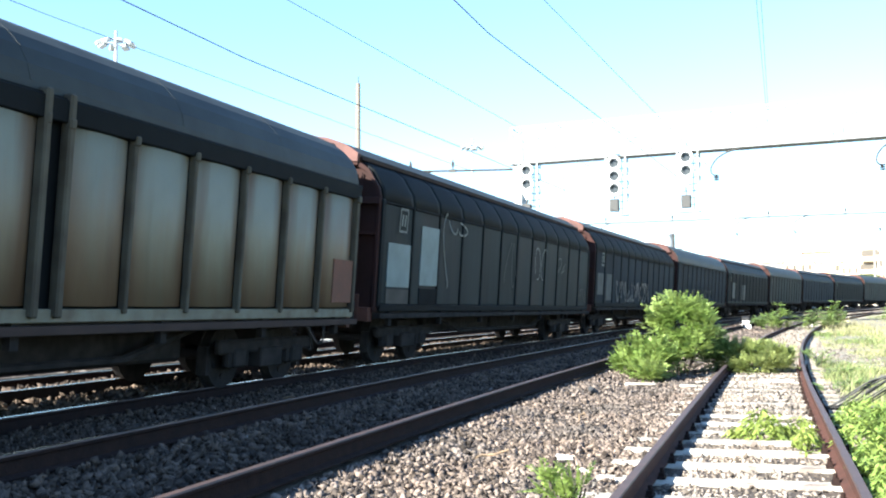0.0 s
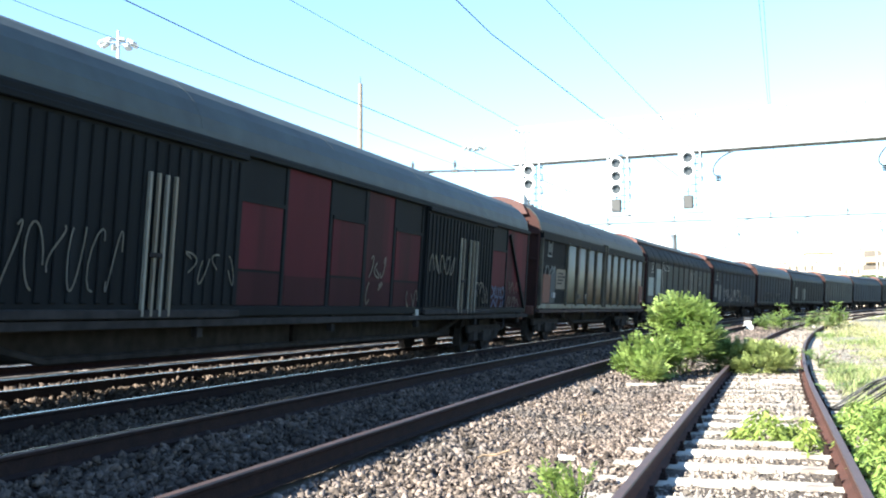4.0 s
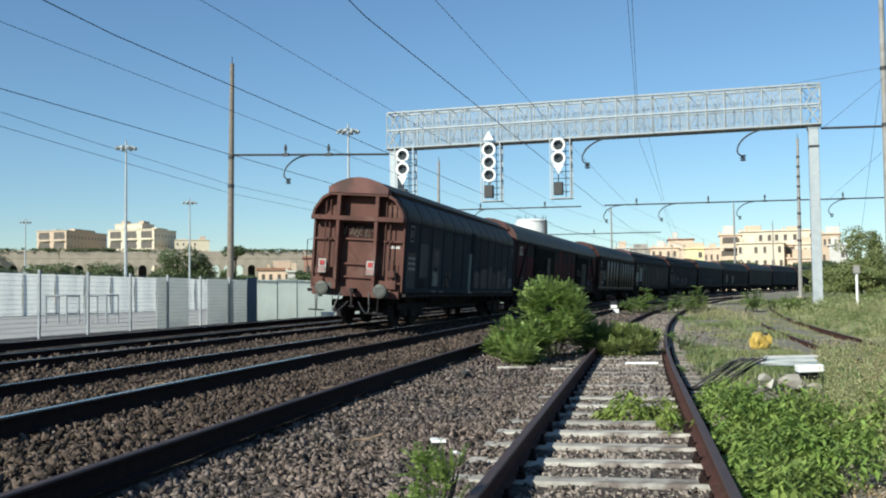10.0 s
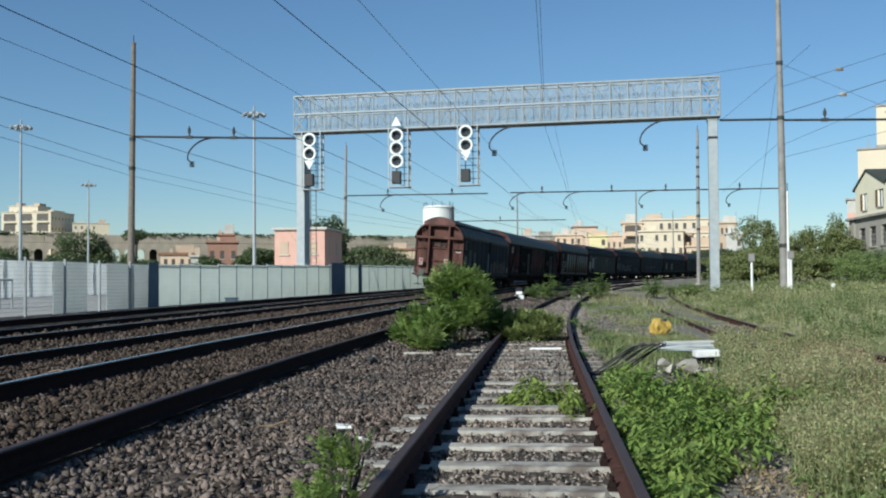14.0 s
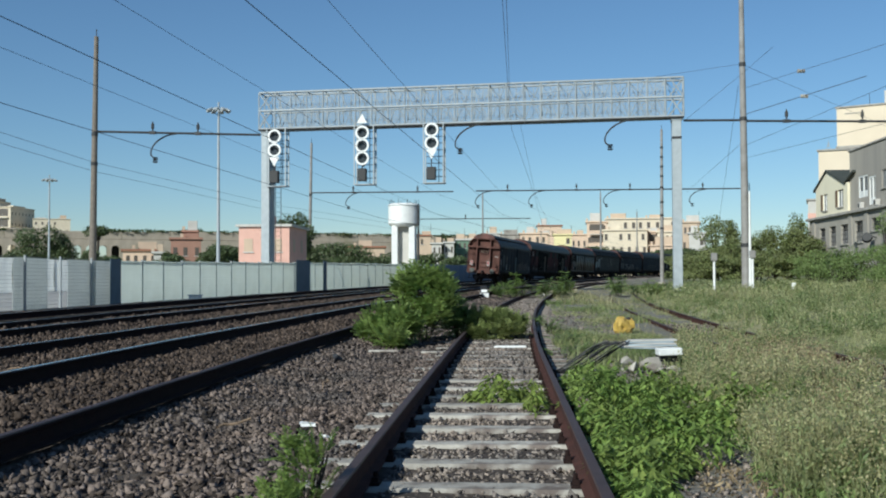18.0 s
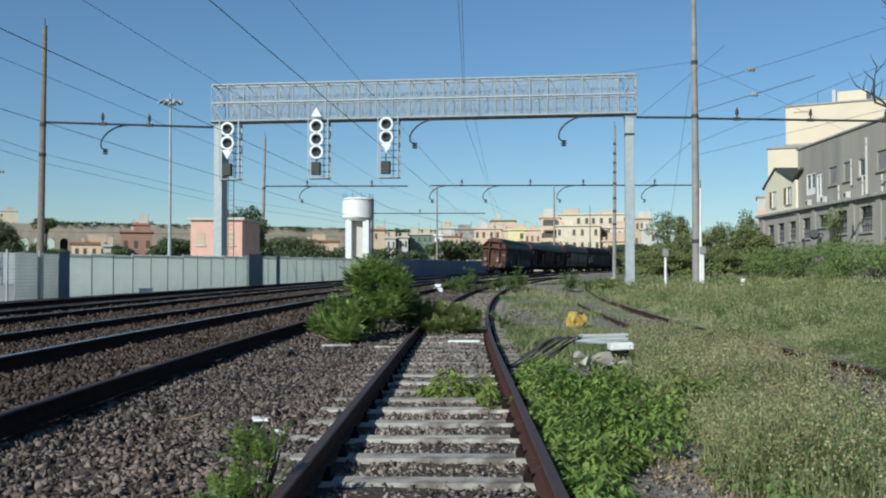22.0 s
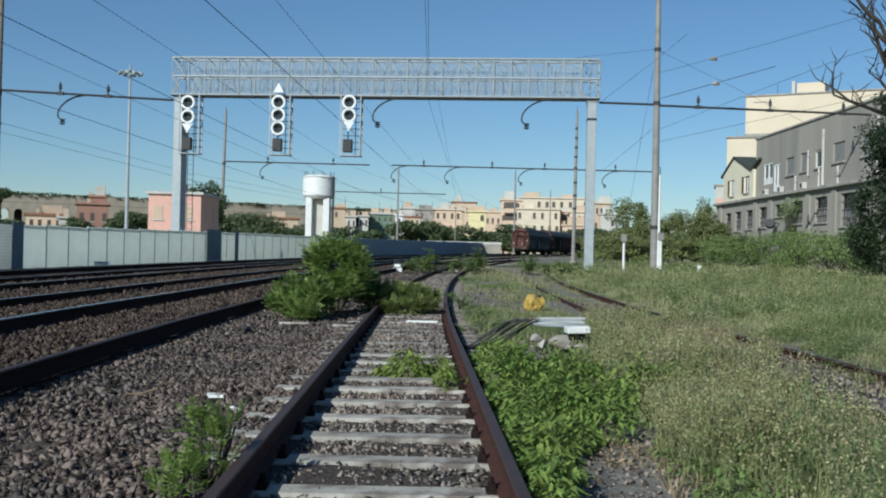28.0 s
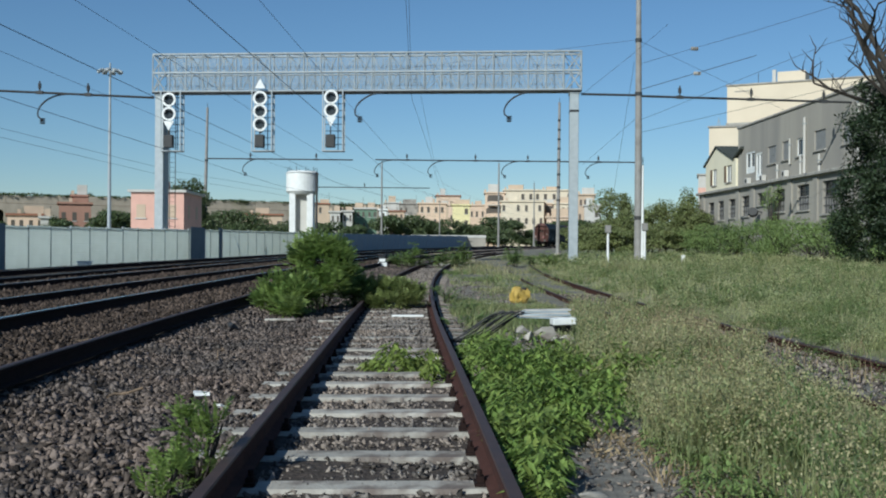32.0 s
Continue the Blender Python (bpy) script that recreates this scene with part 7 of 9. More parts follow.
    rod(bm, (X - 1.15, 83.6, 4.3), (X - 1.28, 83.3, 4.4), 0.42, 0.36, seg=16)
    part("satellite_dish", bm, DARK_STEEL, top, "dark dish on a bracket")
    # gabled house on the ground storey
    g = thing("gable_house", "cream gabled house with dark eaves on the works building", "house", pose(0, 0, 0))
    part("wall", pierced_wall(91.05, 100.2, 6.85, 9.5, X - 0.2, X + 0.1, [(96.7, 98.0, 7.4, 8.95), (92.2, 93.7, 7.45, 9.0)]), GABLE_CREAM, g)
    part("gable", extrude_profile([(92.0, 9.5), (100.2, 9.5), (96.8, 10.95)], X - 0.2, X + 12), GABLE_CREAM, g)
    part("side_wall", boxes((X + 0.1, X + 12, 91.05, 91.35, 6.85, 9.5), (X + 0.1, X + 12, 99.9, 100.2, 6.85, 9.5)), PLASTER_YELLOW, g)
    for a, b in (((100.7, 9.35), (96.8, 10.98)), ((91.6, 9.35), (96.8, 10.98)), ((91.6, 9.45), (89.4, 10.2))):
        part("roof_slope", extrude_profile([a, b, (b[0], b[1] + 0.20), (a[0], a[1] + 0.20)], X - 0.32, X + 12.2), EAVE_DARK, g, "dark weathered roof slope")
    for a, b, c, d in ((96.7, 98.0, 7.4, 8.95), (92.2, 93.7, 7.45, 9.0)):
        w = part("window_frame", boxes((X - 0.12, X - 0.06, a, a + 0.1, c, d), (X - 0.12, X - 0.06, b - 0.1, b, c, d), (X - 0.12, X - 0.06, (a + b) / 2 - 0.06, (a + b) / 2 + 0.06, c, d)), WHITE_PAINT, g)
        part("pane", boxes((X - 0.04, X - 0.02, a, b, c, d)), WINDOW_DARK, w)
        part("shutter", boxes((X - 0.26, X - 0.21, b, b + 0.55, c, d)), SHUTTER, w)
        part("sill", boxes((X - 0.32, X - 0.12, a - 0.1, b + 0.1, c - 0.1, c + 0.003)), WORKS_PALE, w)
    # cream blocks behind, turned to face the yard
    def block(name, label, az0, az1, el, dist, depth, mat, turn=0.0):
        a, b = polar(az0, dist), polar(az1, dist * (1 + turn))
        ang = math.degrees(math.atan2(b[1] - a[1], b[0] - a[0]))
        wide = math.hypot(b[0] - a[0], b[1] - a[1])
        z1 = EYE[2] + dist * math.tan(math.radians(el))
        t = thing(name, label, "building", pose(a[0], a[1], 0, 0, 0, ang))
        part("wall", boxes((0, wide, 0, depth, 0, z1)), mat, t)
        part("roof_edge", boxes((-0.15, wide + 0.15, -0.15, depth + 0.15, z1, z1 + 0.2), bevel=0.03), WORKS_PALE, t)
        return t, wide, z1
    t, wide, z1 = block("tall_block", "tall cream block with a flat roof behind", 17.65, 25.5, 8.80, 128, 9, PLASTER_WARM, -0.02)
    part("string_course", boxes((-0.1, wide, -0.14, 0, z1 - 4.7, z1 - 4.45)), WORKS_PALE, t)
    part("rain_stain", boxes((0.9, 2.6, -0.03, 0, z1 - 0.75, z1 - 0.62)), WORKS_GREY, t, "dark vent slot")
    part("roof_hut", boxes((5.6, 8.8, 1.5, 5, z1 + 0.2, z1 + 1.6), bevel=0.05), PLASTER_WARM, t)
    part("chimney", boxes((5.0, 5.4, 1.6, 2.0, z1 + 0.2, z1 + 1.9)), PLASTER_WHITE, t)
    part("aerial", rods([((3.6, 0.4, z1), (3.6, 0.4, z1 + 1.4))], 0.03, 5), DARK_STEEL, t)
    part("aerial", rods([((9.6, 0.4, z1), (9.6, 0.4, z1 + 1.1))], 0.03, 5), DARK_STEEL, t)
    t, wide, z1 = block("stair_block", "lower cream block beside the tall one", 16.72, 19.2, 6.62, 118, 6, PLASTER_WARM, -0.004)
    part("aerial", rods([((1.0, 0.4, z1), (1.0, 0.4, z1 + 1.2)), ((0.7, 0.4, z1), (1.0, 0.4, z1 + 1.0)), ((1.3, 0.4, z1), (1.0, 0.4, z1 + 1.0))], 0.03, 5), GALV, t)
    t, wide, z1 = block("end_house", "narrow white house end with a red band", 16.16, 16.75, 4.05, 112, 5, PLASTER_WHITE)
    part("red_band", boxes((-0.02, wide, -0.05, 0, z1 - 2.2, z1 - 1.3)), PLASTER_PINK, t)
    part("window", boxes((0.25, 0.8, -0.04, 0, z1 - 4.0, z1 - 2.8)), WINDOW_DARK, t)


works_building()


def far_wall():
    """A low wall with a white coping past the bend of the fence."""
    a, b = polar(0.3, 185), polar(4.5, 185)
    wide = math.hypot(b[0] - a[0], b[1] - a[1])
    top = thing("yard_wall", "low grey yard wall with a white coping", "wall", pose(a[0], a[1], 0, 0, 0, math.degrees(math.atan2(b[1] - a[1], b[0] - a[0]))))
    part("wall", boxes((0, wide, 0, 0.3, 0.2, 3.05)), WORKS_GREY, top)
    part("coping", boxes((-0.1, wide + 0.1, -0.12, 0.42, 3.05, 3.55), bevel=0.05), PLASTER_WHITE, top, "white coping")


far_wall()

# ---- trees round the yard ----
YARD_LEAF = leaf_material("yard_tree_leaf", (0.165, 0.205, 0.072), (0.240, 0.260, 0.105), vary=0.4, through_light=0.4)
k = 100
for az, dist, h, w in ((-36.5, 230, 8.5, 16), (-34.6, 235, 8.0, 12), (-31.6, 220, 8.2, 13), (-30.2, 225, 6.5, 9), (-28.9, 220, 9.4, 12), (-27.0, 225, 6.0, 10), (-25.9, 215, 11.4, 10), (-24.45, 215, 11.8, 7.5),
                       (-22.6, 150, 5.2, 6), (-21.9, 160, 5.0, 5), (-18.4, 150, 4.6, 5), (-18.8, 165, 5.6, 4), (-16.5, 140, 5.0, 5), (-15.7, 140, 5.5, 6), (-14.9, 150, 5.9, 5),
                       (-11.2, 112, 7.0, 4.6), (-12.1, 116, 8.6, 5.0), (-9.9, 150, 6.3, 9), (-8.6, 150, 5.6, 8), (-7.4, 160, 4.8, 8), (-6.0, 170, 5.4, 8), (-3.4, 236, 12.0, 4.5),
                       (-4.6, 190, 5.6, 7), (-3.0, 190, 5.6, 9), (-0.9, 195, 7.0, 8), (0.4, 200, 7.4, 9), (1.7, 200, 6.8, 8), (3.1, 205, 6.4, 9), (4.6, 205, 7.2, 9), (5.6, 235, 7.5, 10),
                       (7.2, 236, 5.5, 10), (8.8, 232, 6.0, 10), (10.2, 225, 6.0, 10)):
    x, y = polar(az, dist)
    tree(x, y, h, w, k, leaves=4600, leaf=0.27 if dist > 180 else 0.18, lumps=14)
    k += 1
for az, dist, h, w in ((-37.3, 470, 23, 22), (-35.6, 470, 24, 20), (-32.4, 475, 22, 12), (-22.4, 440, 24, 12), (-12.6, 470, 26, 12), (-17.5, 560, 29, 13)):
    x, y = polar(az, dist)
    tree(x, y, h, w, k, leaves=1500, leaf=0.55, label="umbrella pine with a flat dark crown", umbrella=True, group="umbrella pines")
    k += 1
for az, dist, h, w in ((11.3, 118, 7.4, 4.2), (12.2, 116, 7.0, 3.6), (11.8, 112, 5.0, 4.2), (14.1, 125, 6.4, 4.2), (13.5, 128, 5.6, 3.6), (15.6, 106, 6.9, 3.4), (15.2, 104, 5.2, 3.4), (16.3, 100, 4.6, 3), (10.2, 130, 3.9, 4.5), (9.5, 140, 3.6, 5), (13.0, 110, 3.4, 4.5), (14.4, 104, 3.4, 4.5), (11.0, 105, 2.8, 4), (11.5, 116, 4.4, 4.8), (12.4, 117, 4.0, 4.6), (10.6, 112, 3.0, 4.2), (13.7, 116, 3.6, 4.4), (15.0, 102, 3.2, 4.0), (12.2, 106, 2.4, 4.0), (9.6, 120, 2.6, 4.0)):
    x, y = polar(az, dist)
    tree(x, y, h, w, k, YARD_LEAF, leaves=4400, leaf=0.13, lumps=16, trunk=0.12, label="green leafy tree at the edge of the grass", group="yard trees")
    k += 1
for i in range(16):
    y = 94 - i * 3.3
    tree(27.2 - 0.5 * math.sin(i * 2.1) - i * 0.05, y, 2.4 + 0.9 * abs(math.sin(i * 1.7)), 4.2, k, LEAF_BUSH, leaves=3000, leaf=0.075, lumps=14, trunk=0.08, name="shrub", category="shrub", label="dense green shrub before the works building", group="shrubs by the building")
    k += 1
for y, z in ((79.5, 6.2), (62.0, 5.0)):
    tree(29.0, y, z, 2.2, k, LEAF_BUSH, leaves=2600, leaf=0.075, lumps=12, trunk=0.15, name="climbing_shrub", category="shrub", label="tall shrub climbing the grey wall", group="wall shrubs")
    k += 1


IVY = leaf_material("dark_ivy", (0.024, 0.042, 0.017), (0.040, 0.060, 0.024), vary=0.35, through_light=0.25)


def old_tree():
    rng = np.random.default_rng(77)
    r2 = random.Random(78)
    bx, by = 26.6, 52.0
    top = thing("ivy_clad_tree", "old half-dead tree clad in dark ivy", "tree", pose(bx, by, 0))
    bm = bmesh.new()
    tips = []
    def limb(a, d, ln, r, depth):
        n = 5
        p = Vector(a)
        d = Vector(d).normalized()
        for i in range(n):
            d = (d + Vector((r2.uniform(-0.22, 0.22), r2.uniform(-0.22, 0.22), r2.uniform(-0.14, 0.20)))).normalized()
            q = p + d * ln / n
            rod(bm, p, q, r * (1 - 0.14 * i), r * (1 - 0.14 * (i + 1)), seg=7 if depth < 2 else 4)
            p = q
            if depth < 4 and i >= 1:
                side = Vector((r2.uniform(-1, 1), r2.uniform(-1, 1), r2.uniform(-0.15, 0.8)))
                limb(p, d * 0.6 + side * 0.8, ln * r2.uniform(0.40, 0.6), r * 0.45, depth + 1)
        tips.append(p)
    rod(bm, (0, 0, -0.3), (-0.6, 0, 7.5), 0.62, 0.46, seg=10)
    limb((-0.5, 0, 7.0), (-0.8, -0.1, 0.7), 6.0, 0.26, 1)
    limb((-0.5, 0, 7.4), (-0.35, 0.1, 1.0), 7.0, 0.30, 1)
    limb((-1.2, 0, 8.2), (-1.0, 0.2, 0.45), 4.5, 0.16, 2)
    limb((0, 0, 7.0), (0.7, 0, 0.9), 6.0, 0.3, 1)
    part("trunk", bm, BARK, top)
    c, rad = [], []
    for i in range(120):
        z = 0.4 + 9.8 * i / 119
        left = -3.9 + 0.55 * math.sin(z * 2.1) if z < 8.3 else -2.3
        c.append((r2.uniform(left, 1.8), r2.uniform(-1.6, 1.6), z))
        rad.append(r2.uniform(0.6, 1.15))
    rad = np.repeat(np.array(rad)[:, None], 3, 1)
    c = np.array(c)
    v, t = leaf_cloud(rng, c, rad, 52000, 0.095, shell=0.2)
    part("ivy", array_mesh("ivy", v, t, [IVY]), None, top, "dark ivy leaves")


old_tree()


# ---- ballast stones ----
def stone_shapes(n=10):
    rng = np.random.default_rng(5)
    out = []
    for _ in range(n):
        bm = bmesh.new()
        for p in rng.normal(size=(7, 3)):
            p = p / np.linalg.norm(p) * rng.uniform(0.75, 1.2) * np.array([1.25, 0.9, 0.7])
            bm.verts.new(p)
        bmesh.ops.convex_hull(bm, input=bm.verts[:])
        bmesh.ops.delete(bm, geom=[v for v in bm.verts if not v.link_faces], context="VERTS")
        bmesh.ops.triangulate(bm, faces=bm.faces[:])
        bm.verts.index_update()
        out.append((np.array([v.co[:] for v in bm.verts]), np.array([[v.index for v in f.verts] for f in bm.faces])))
        bm.free()
    return out


STONES = stone_shapes()


def turns(rng, n):
    q = rng.normal(size=(n, 4))
    q /= np.linalg.norm(q, axis=1, keepdims=True)
    w, x, y, z = q.T
    return np.stack([np.stack([1 - 2 * (y * y + z * z), 2 * (x * y - z * w), 2 * (x * z + y * w)], 1),
                     np.stack([2 * (x * y + z * w), 1 - 2 * (x * x + z * z), 2 * (y * z - x * w)], 1),
                     np.stack([2 * (x * z - y * w), 2 * (y * z + x * w), 1 - 2 * (x * x + y * y)], 1)], 1)


def scatter_stones(label, regions, mat, seed, name="ballast", line=on_line):
    """regions: d0, d1, s0, s1, stones to a square metre, size, lift."""
    rng = np.random.default_rng(seed)
    verts, tris, base = [], [], 0
    for d0, d1, s0, s1, dens, size, lift in regions:
        n = int((d1 - d0) * (s1 - s0) * dens)
        d = rng.uniform(d0, d1, n)
        s = s0 + (s1 - s0) * rng.random(n)
        p = np.array([line(a, b, 0.0)[:] for a, b in zip(s, d)])
        p[:, 2] = [ground_z(a, b) for a, b in zip(p[:, 0], p[:, 1])]
        p[:, 2] += lift + rng.uniform(-0.012, 0.018, n)
        sc = size * (0.55 + 0.75 * rng.random(n) ** 1.5)
        m = turns(rng, n)
        kind = rng.integers(0, len(STONES), n)
        for k, (tv, tt) in enumerate(STONES):
            i = np.nonzero(kind == k)[0]
            v = np.einsum("nij,vj->nvi", m[i], tv) * sc[i][:, None, None] + p[i][:, None, :]
            verts.append(v.reshape(-1, 3))
            tris.append((tt[None] + (np.arange(len(i)) * len(tv))[:, None, None] + base).reshape(-1, 3))
            base += len(i) * len(tv)
    ob = new(name, array_mesh(name, np.concatenate(verts), np.concatenate(tris), [mat]))
    return tagged(ob, label, "ballast stones", kind="stuff")


scatter_stones("loose grey-brown ballast stones between the rails", [
    (-3.35, -1.02, -4, 2.6, 260, 0.046, 0.0), (-3.35, -1.02, 2.6, 16, 640, 0.041, 0.0), (-3.35, -1.1, 16, 32, 330, 0.046, 0.0), (-3.38, -1.4, 32, 62, 120, 0.060, 0.0)], BALLAST, 11)
scatter_stones("fine grey ballast stones along the siding", [
    (-0.88, 0.46, -4, 2.6, 260, 0.036, -0.012), (-0.88, 0.46, 2.6, 14, 560, 0.032, -0.012), (-0.88, 0.46, 14, 32, 380, 0.036, 0.012), (-0.88, 0.46, 32, 62, 130, 0.05, 0.02), (-1.4, -1.0, 3, 30, 180, 0.036, 0.0),
    (0.56, 3.2, 2.6, 8, 260, 0.026, 0.0), (0.56, 2.6, 8, 40, 110, 0.034, -0.005)], BALLAST_GREY, 14, "siding_ballast", siding_line)
scatter_stones("grey stones between the overgrown rails", [(4.15, 5.6, 6, 30, 150, 0.036, 0.03)], BALLAST_GREY, 15, "old_track_ballast", old_line)
scatter_stones("rusty brown ballast stones of the main line", [
    (-4.88, -3.54, -4, 3, 160, 0.050, 0.05), (-4.88, -3.54, 3, 22, 360, 0.044, 0.05), (-5.15, -5.02, 3, 40, 400, 0.042, 0.05), (-4.88, -3.54, 22, 60, 140, 0.058, 0.05),
    (-7.66, -5.05, 5, 24, 260, 0.042, 0.02), (-7.66, -5.05, 24, 60, 95, 0.062, 0.02),
    (-9.16, -7.84, 7, 60, 120, 0.055, 0.04), (-11.6, -9.35, 8, 65, 70, 0.065, 0.01), (-16.3, -13.4, 12, 65, 30, 0.07, 0.0)],
    material("rusty_ballast_stone", (0.108, 0.080, 0.063), 0.9, spec=0.2, other=(0.046, 0.034, 0.027), scale=2.0, vary=0.65, island=True, bump=0.4, bump_scale=60), 12)


scatter_stones("pale chips and lime spills between the main line rails", [(-4.6, -3.5, 4, 30, 2.0, 0.05, 0.05), (-3.0, -1.2, 3, 20, 1.0, 0.04, 0.01)], SLEEPER_OLD, 13, "pale_chips")


def rock(x, y, r, mat, label, seed, squash=0.7):
    v, t = STONES[seed % len(STONES)]
    bm = bmesh.new()
    bv = [bm.verts.new((p[0] * r, p[1] * r, p[2] * r * squash)) for p in v]
    for f in t:
        bm.faces.new([bv[i] for i in f])
    bmesh.ops.bevel(bm, geom=bm.edges[:], offset=r * 0.08, segments=1, affect="EDGES")
    ob = part("rock", bm, mat, m=pose(x, y, ground_z(x, y) + r * squash * 0.5, 0, 0, seed * 50))
    tagged(ob, label, "rock")


rock(-1.46, 13.7, 0.17, CONCRETE, "pale angular rock beside the siding rail", 1)
rock(-2.72, 16.2, 0.16, DARK_STEEL, "dark angular rock on the ballast", 2)
rock(-5.5, 10.6, 0.15, CONCRETE, "pale rock between the main line rails", 3)
rock(0.95, 5.3, 0.16, CONCRETE, "pale broken stone at the leaf edge", 4)


# ---- grass, weeds and bushes ----
def swell(p):
    """Grass grows lower in patches and towards the old track."""
    lump = np.array([noise.noise((a * 0.35, b * 0.22, 4.0)) + 0.5 * noise.noise((a * 1.1, b * 0.8, 8.0)) for a, b in p[:, :2]])
    side = np.where(p[:, 0] > 5.2, np.clip((p[:, 0] - 4.4 - np.maximum(0, p[:, 1] - 20) ** 2 / 960) / 3.5, 0.3, 1.0), 1.0)
    return np.clip(0.85 + 1.1 * lump, 0.25, 1.8) * side


def blades(rng, p, height, width, lean=0.35):
    """Bent grass blades from the points p."""
    n = len(p)
    a = rng.random(n) * 2 * np.pi
    side = np.stack([np.cos(a), np.sin(a), np.zeros(n)], 1)
    out = np.stack([-np.sin(a), np.cos(a), np.zeros(n)], 1) * (lean * rng.random((n, 1)))
    h = (height * (0.5 + 0.7 * rng.random(n)) * swell(p))[:, None]
    w = (width * (0.7 + 0.6 * rng.random(n)))[:, None]
    up = np.array([0, 0, 1.0])
    v = np.empty((n, 5, 3))
    v[:, 0], v[:, 1] = p - side * w, p + side * w
    m = p + up * h * 0.55 + out * h * 0.35
    v[:, 2], v[:, 3] = m - side * w * 0.8, m + side * w * 0.8
    v[:, 4] = p + up * h + out * h * 1.0
    b = np.arange(n)[:, None] * 5
    t = np.concatenate([b + np.array(q) for q in ((0, 1, 3), (0, 3, 2), (2, 3, 4))], 1).reshape(-1, 3)
    return v.reshape(-1, 3), t


def join(chunks):
    verts, tris, base = [], [], 0
    for v, t in chunks:
        verts.append(v)
        tris.append(t + base)
        base += len(v)
    return np.concatenate(verts), np.concatenate(tris)


def spots(rng, n, x0, x1, y0, y1, lump=0.0):
    """Points on the ground, thinned by a noise so that they stand in tufts."""
    m = int(n * (1 + 2.2 * lump))
    x, y = rng.uniform(x0, x1, m), rng.uniform(y0, y1, m)
    if lump:
        keep = np.array([noise.noise((a * 0.8, b * 0.5, 1.0)) + 0.6 * noise.noise((a * 2.4, b * 2.0, 5.0)) for a, b in zip(x, y)])
        i = np.argsort(-keep - rng.normal(size=m) * 0.18)[:n]
        x, y = x[i], y[i]
    z = np.array([ground_z(a, b) for a, b in zip(x, y)]) - 0.01
    return np.stack([x, y, z], 1)


def kites(rng, p, d, length, width):
    """Small pointed leaves at p that point along d."""
    n = len(p)
    d = d / np.linalg.norm(d, axis=1, keepdims=True)
    side = np.cross(d, rng.normal(size=(n, 3)))
    side /= np.linalg.norm(side, axis=1, keepdims=True)
    L = (length * (0.6 + 0.8 * rng.random(n)))[:, None]
    v = np.stack([p, p + d * L * 0.5 + side * L * width, p + d * L, p + d * L * 0.5 - side * L * width], 1)
    b = np.arange(n)[:, None] * 4
    t = np.concatenate([b + np.array([0, 1, 2]), b + np.array([0, 2, 3])], 1).reshape(-1, 3)
    return v.reshape(-1, 3), t


def herbs(rng, p, height, stems, leaves, seeds, leaf=0.05, seed=0.014):
    """Branching weeds: leaning leafy stems that end in loose seed heads; gives the green and the pale mesh."""
    n = len(p) * stems
    tall = np.repeat(height * swell(p) * (0.7 + 0.5 * rng.random(len(p))), stems) * (0.55 + 0.5 * rng.random(n))
    o = np.repeat(p, stems, 0) + np.stack([rng.normal(size=n) * 0.035, rng.normal(size=n) * 0.035, np.zeros(n)], 1)
    a, tilt = rng.random(n) * 6.283, np.abs(rng.normal(size=n)) * 0.32
    ax = np.stack([np.cos(a) * np.sin(tilt), np.sin(a) * np.sin(tilt), np.cos(tilt)], 1)
    def along(u, k):
        q = np.repeat(o, k, 0) + np.repeat(ax, k, 0) * (u * np.repeat(tall, k))[:, None]
        q[:, :2] += np.repeat(ax[:, :2], k, 0) * (0.35 * u * u * np.repeat(tall, k))[:, None]
        return q
    side = np.stack([-np.sin(a), np.cos(a), np.zeros(n)], 1) * 0.0032
    e = along(np.ones(n), 1)
    v = np.stack([o - side, o + side, e], 1).reshape(-1, 3)
    green = [(v, np.arange(3 * n).reshape(-1, 3))]
    u = rng.random(n * leaves) ** 0.9 * 0.85 + 0.04
    d = rng.normal(size=(n * leaves, 3)) * np.array([0.8, 0.8, 0.35]) + np.array([0, 0, 1.15])
    green.append(kites(rng, along(u, leaves), d, leaf, 0.11))
    u = 0.62 + 0.42 * rng.random(n * seeds)
    d = rng.normal(size=(n * seeds, 3)) + np.array([0, 0, 0.4])
    q = along(u, seeds) + rng.normal(size=(n * seeds, 3)) * 0.014
    return join(green), kites(rng, q, d, seed, 0.30)


def stuff(name, label, category, v, t, mat):
    return tagged(new(name, array_mesh(name, v, t, [mat])), label, category, kind="stuff")


def near_edge(p):
    """Keeps the weeds on the camera's side of the old track."""
    far = (p[:, 1] < 14.5) | (p[:, 0] > 0.165 * p[:, 1])
    return p[far & (p[:, 0] < np.interp(p[:, 1], [3, 6, 8, 10, 11, 12.5, 13.5, 15, 16, 20, 25, 30], [2.95, 3.15, 3.30, 3.45, 3.7, 4.1, 4.7, 5.4, 5.8, 5.8, 4.6, 4.1]))]


def humps(rng, p, radius, height, leaf, per):
    """Soft low humps of tiny leaves."""
    n = len(p)
    r = radius * (0.6 + 0.8 * rng.random(n))
    h = height * (0.5 + 0.9 * rng.random(n))
    c = p + np.stack([np.zeros(n), np.zeros(n), h * 0.45], 1)
    return leaf_cloud(rng, c, np.stack([r, r, h * 0.6], 1), n * per, leaf, flat=0.2, shell=0.1)


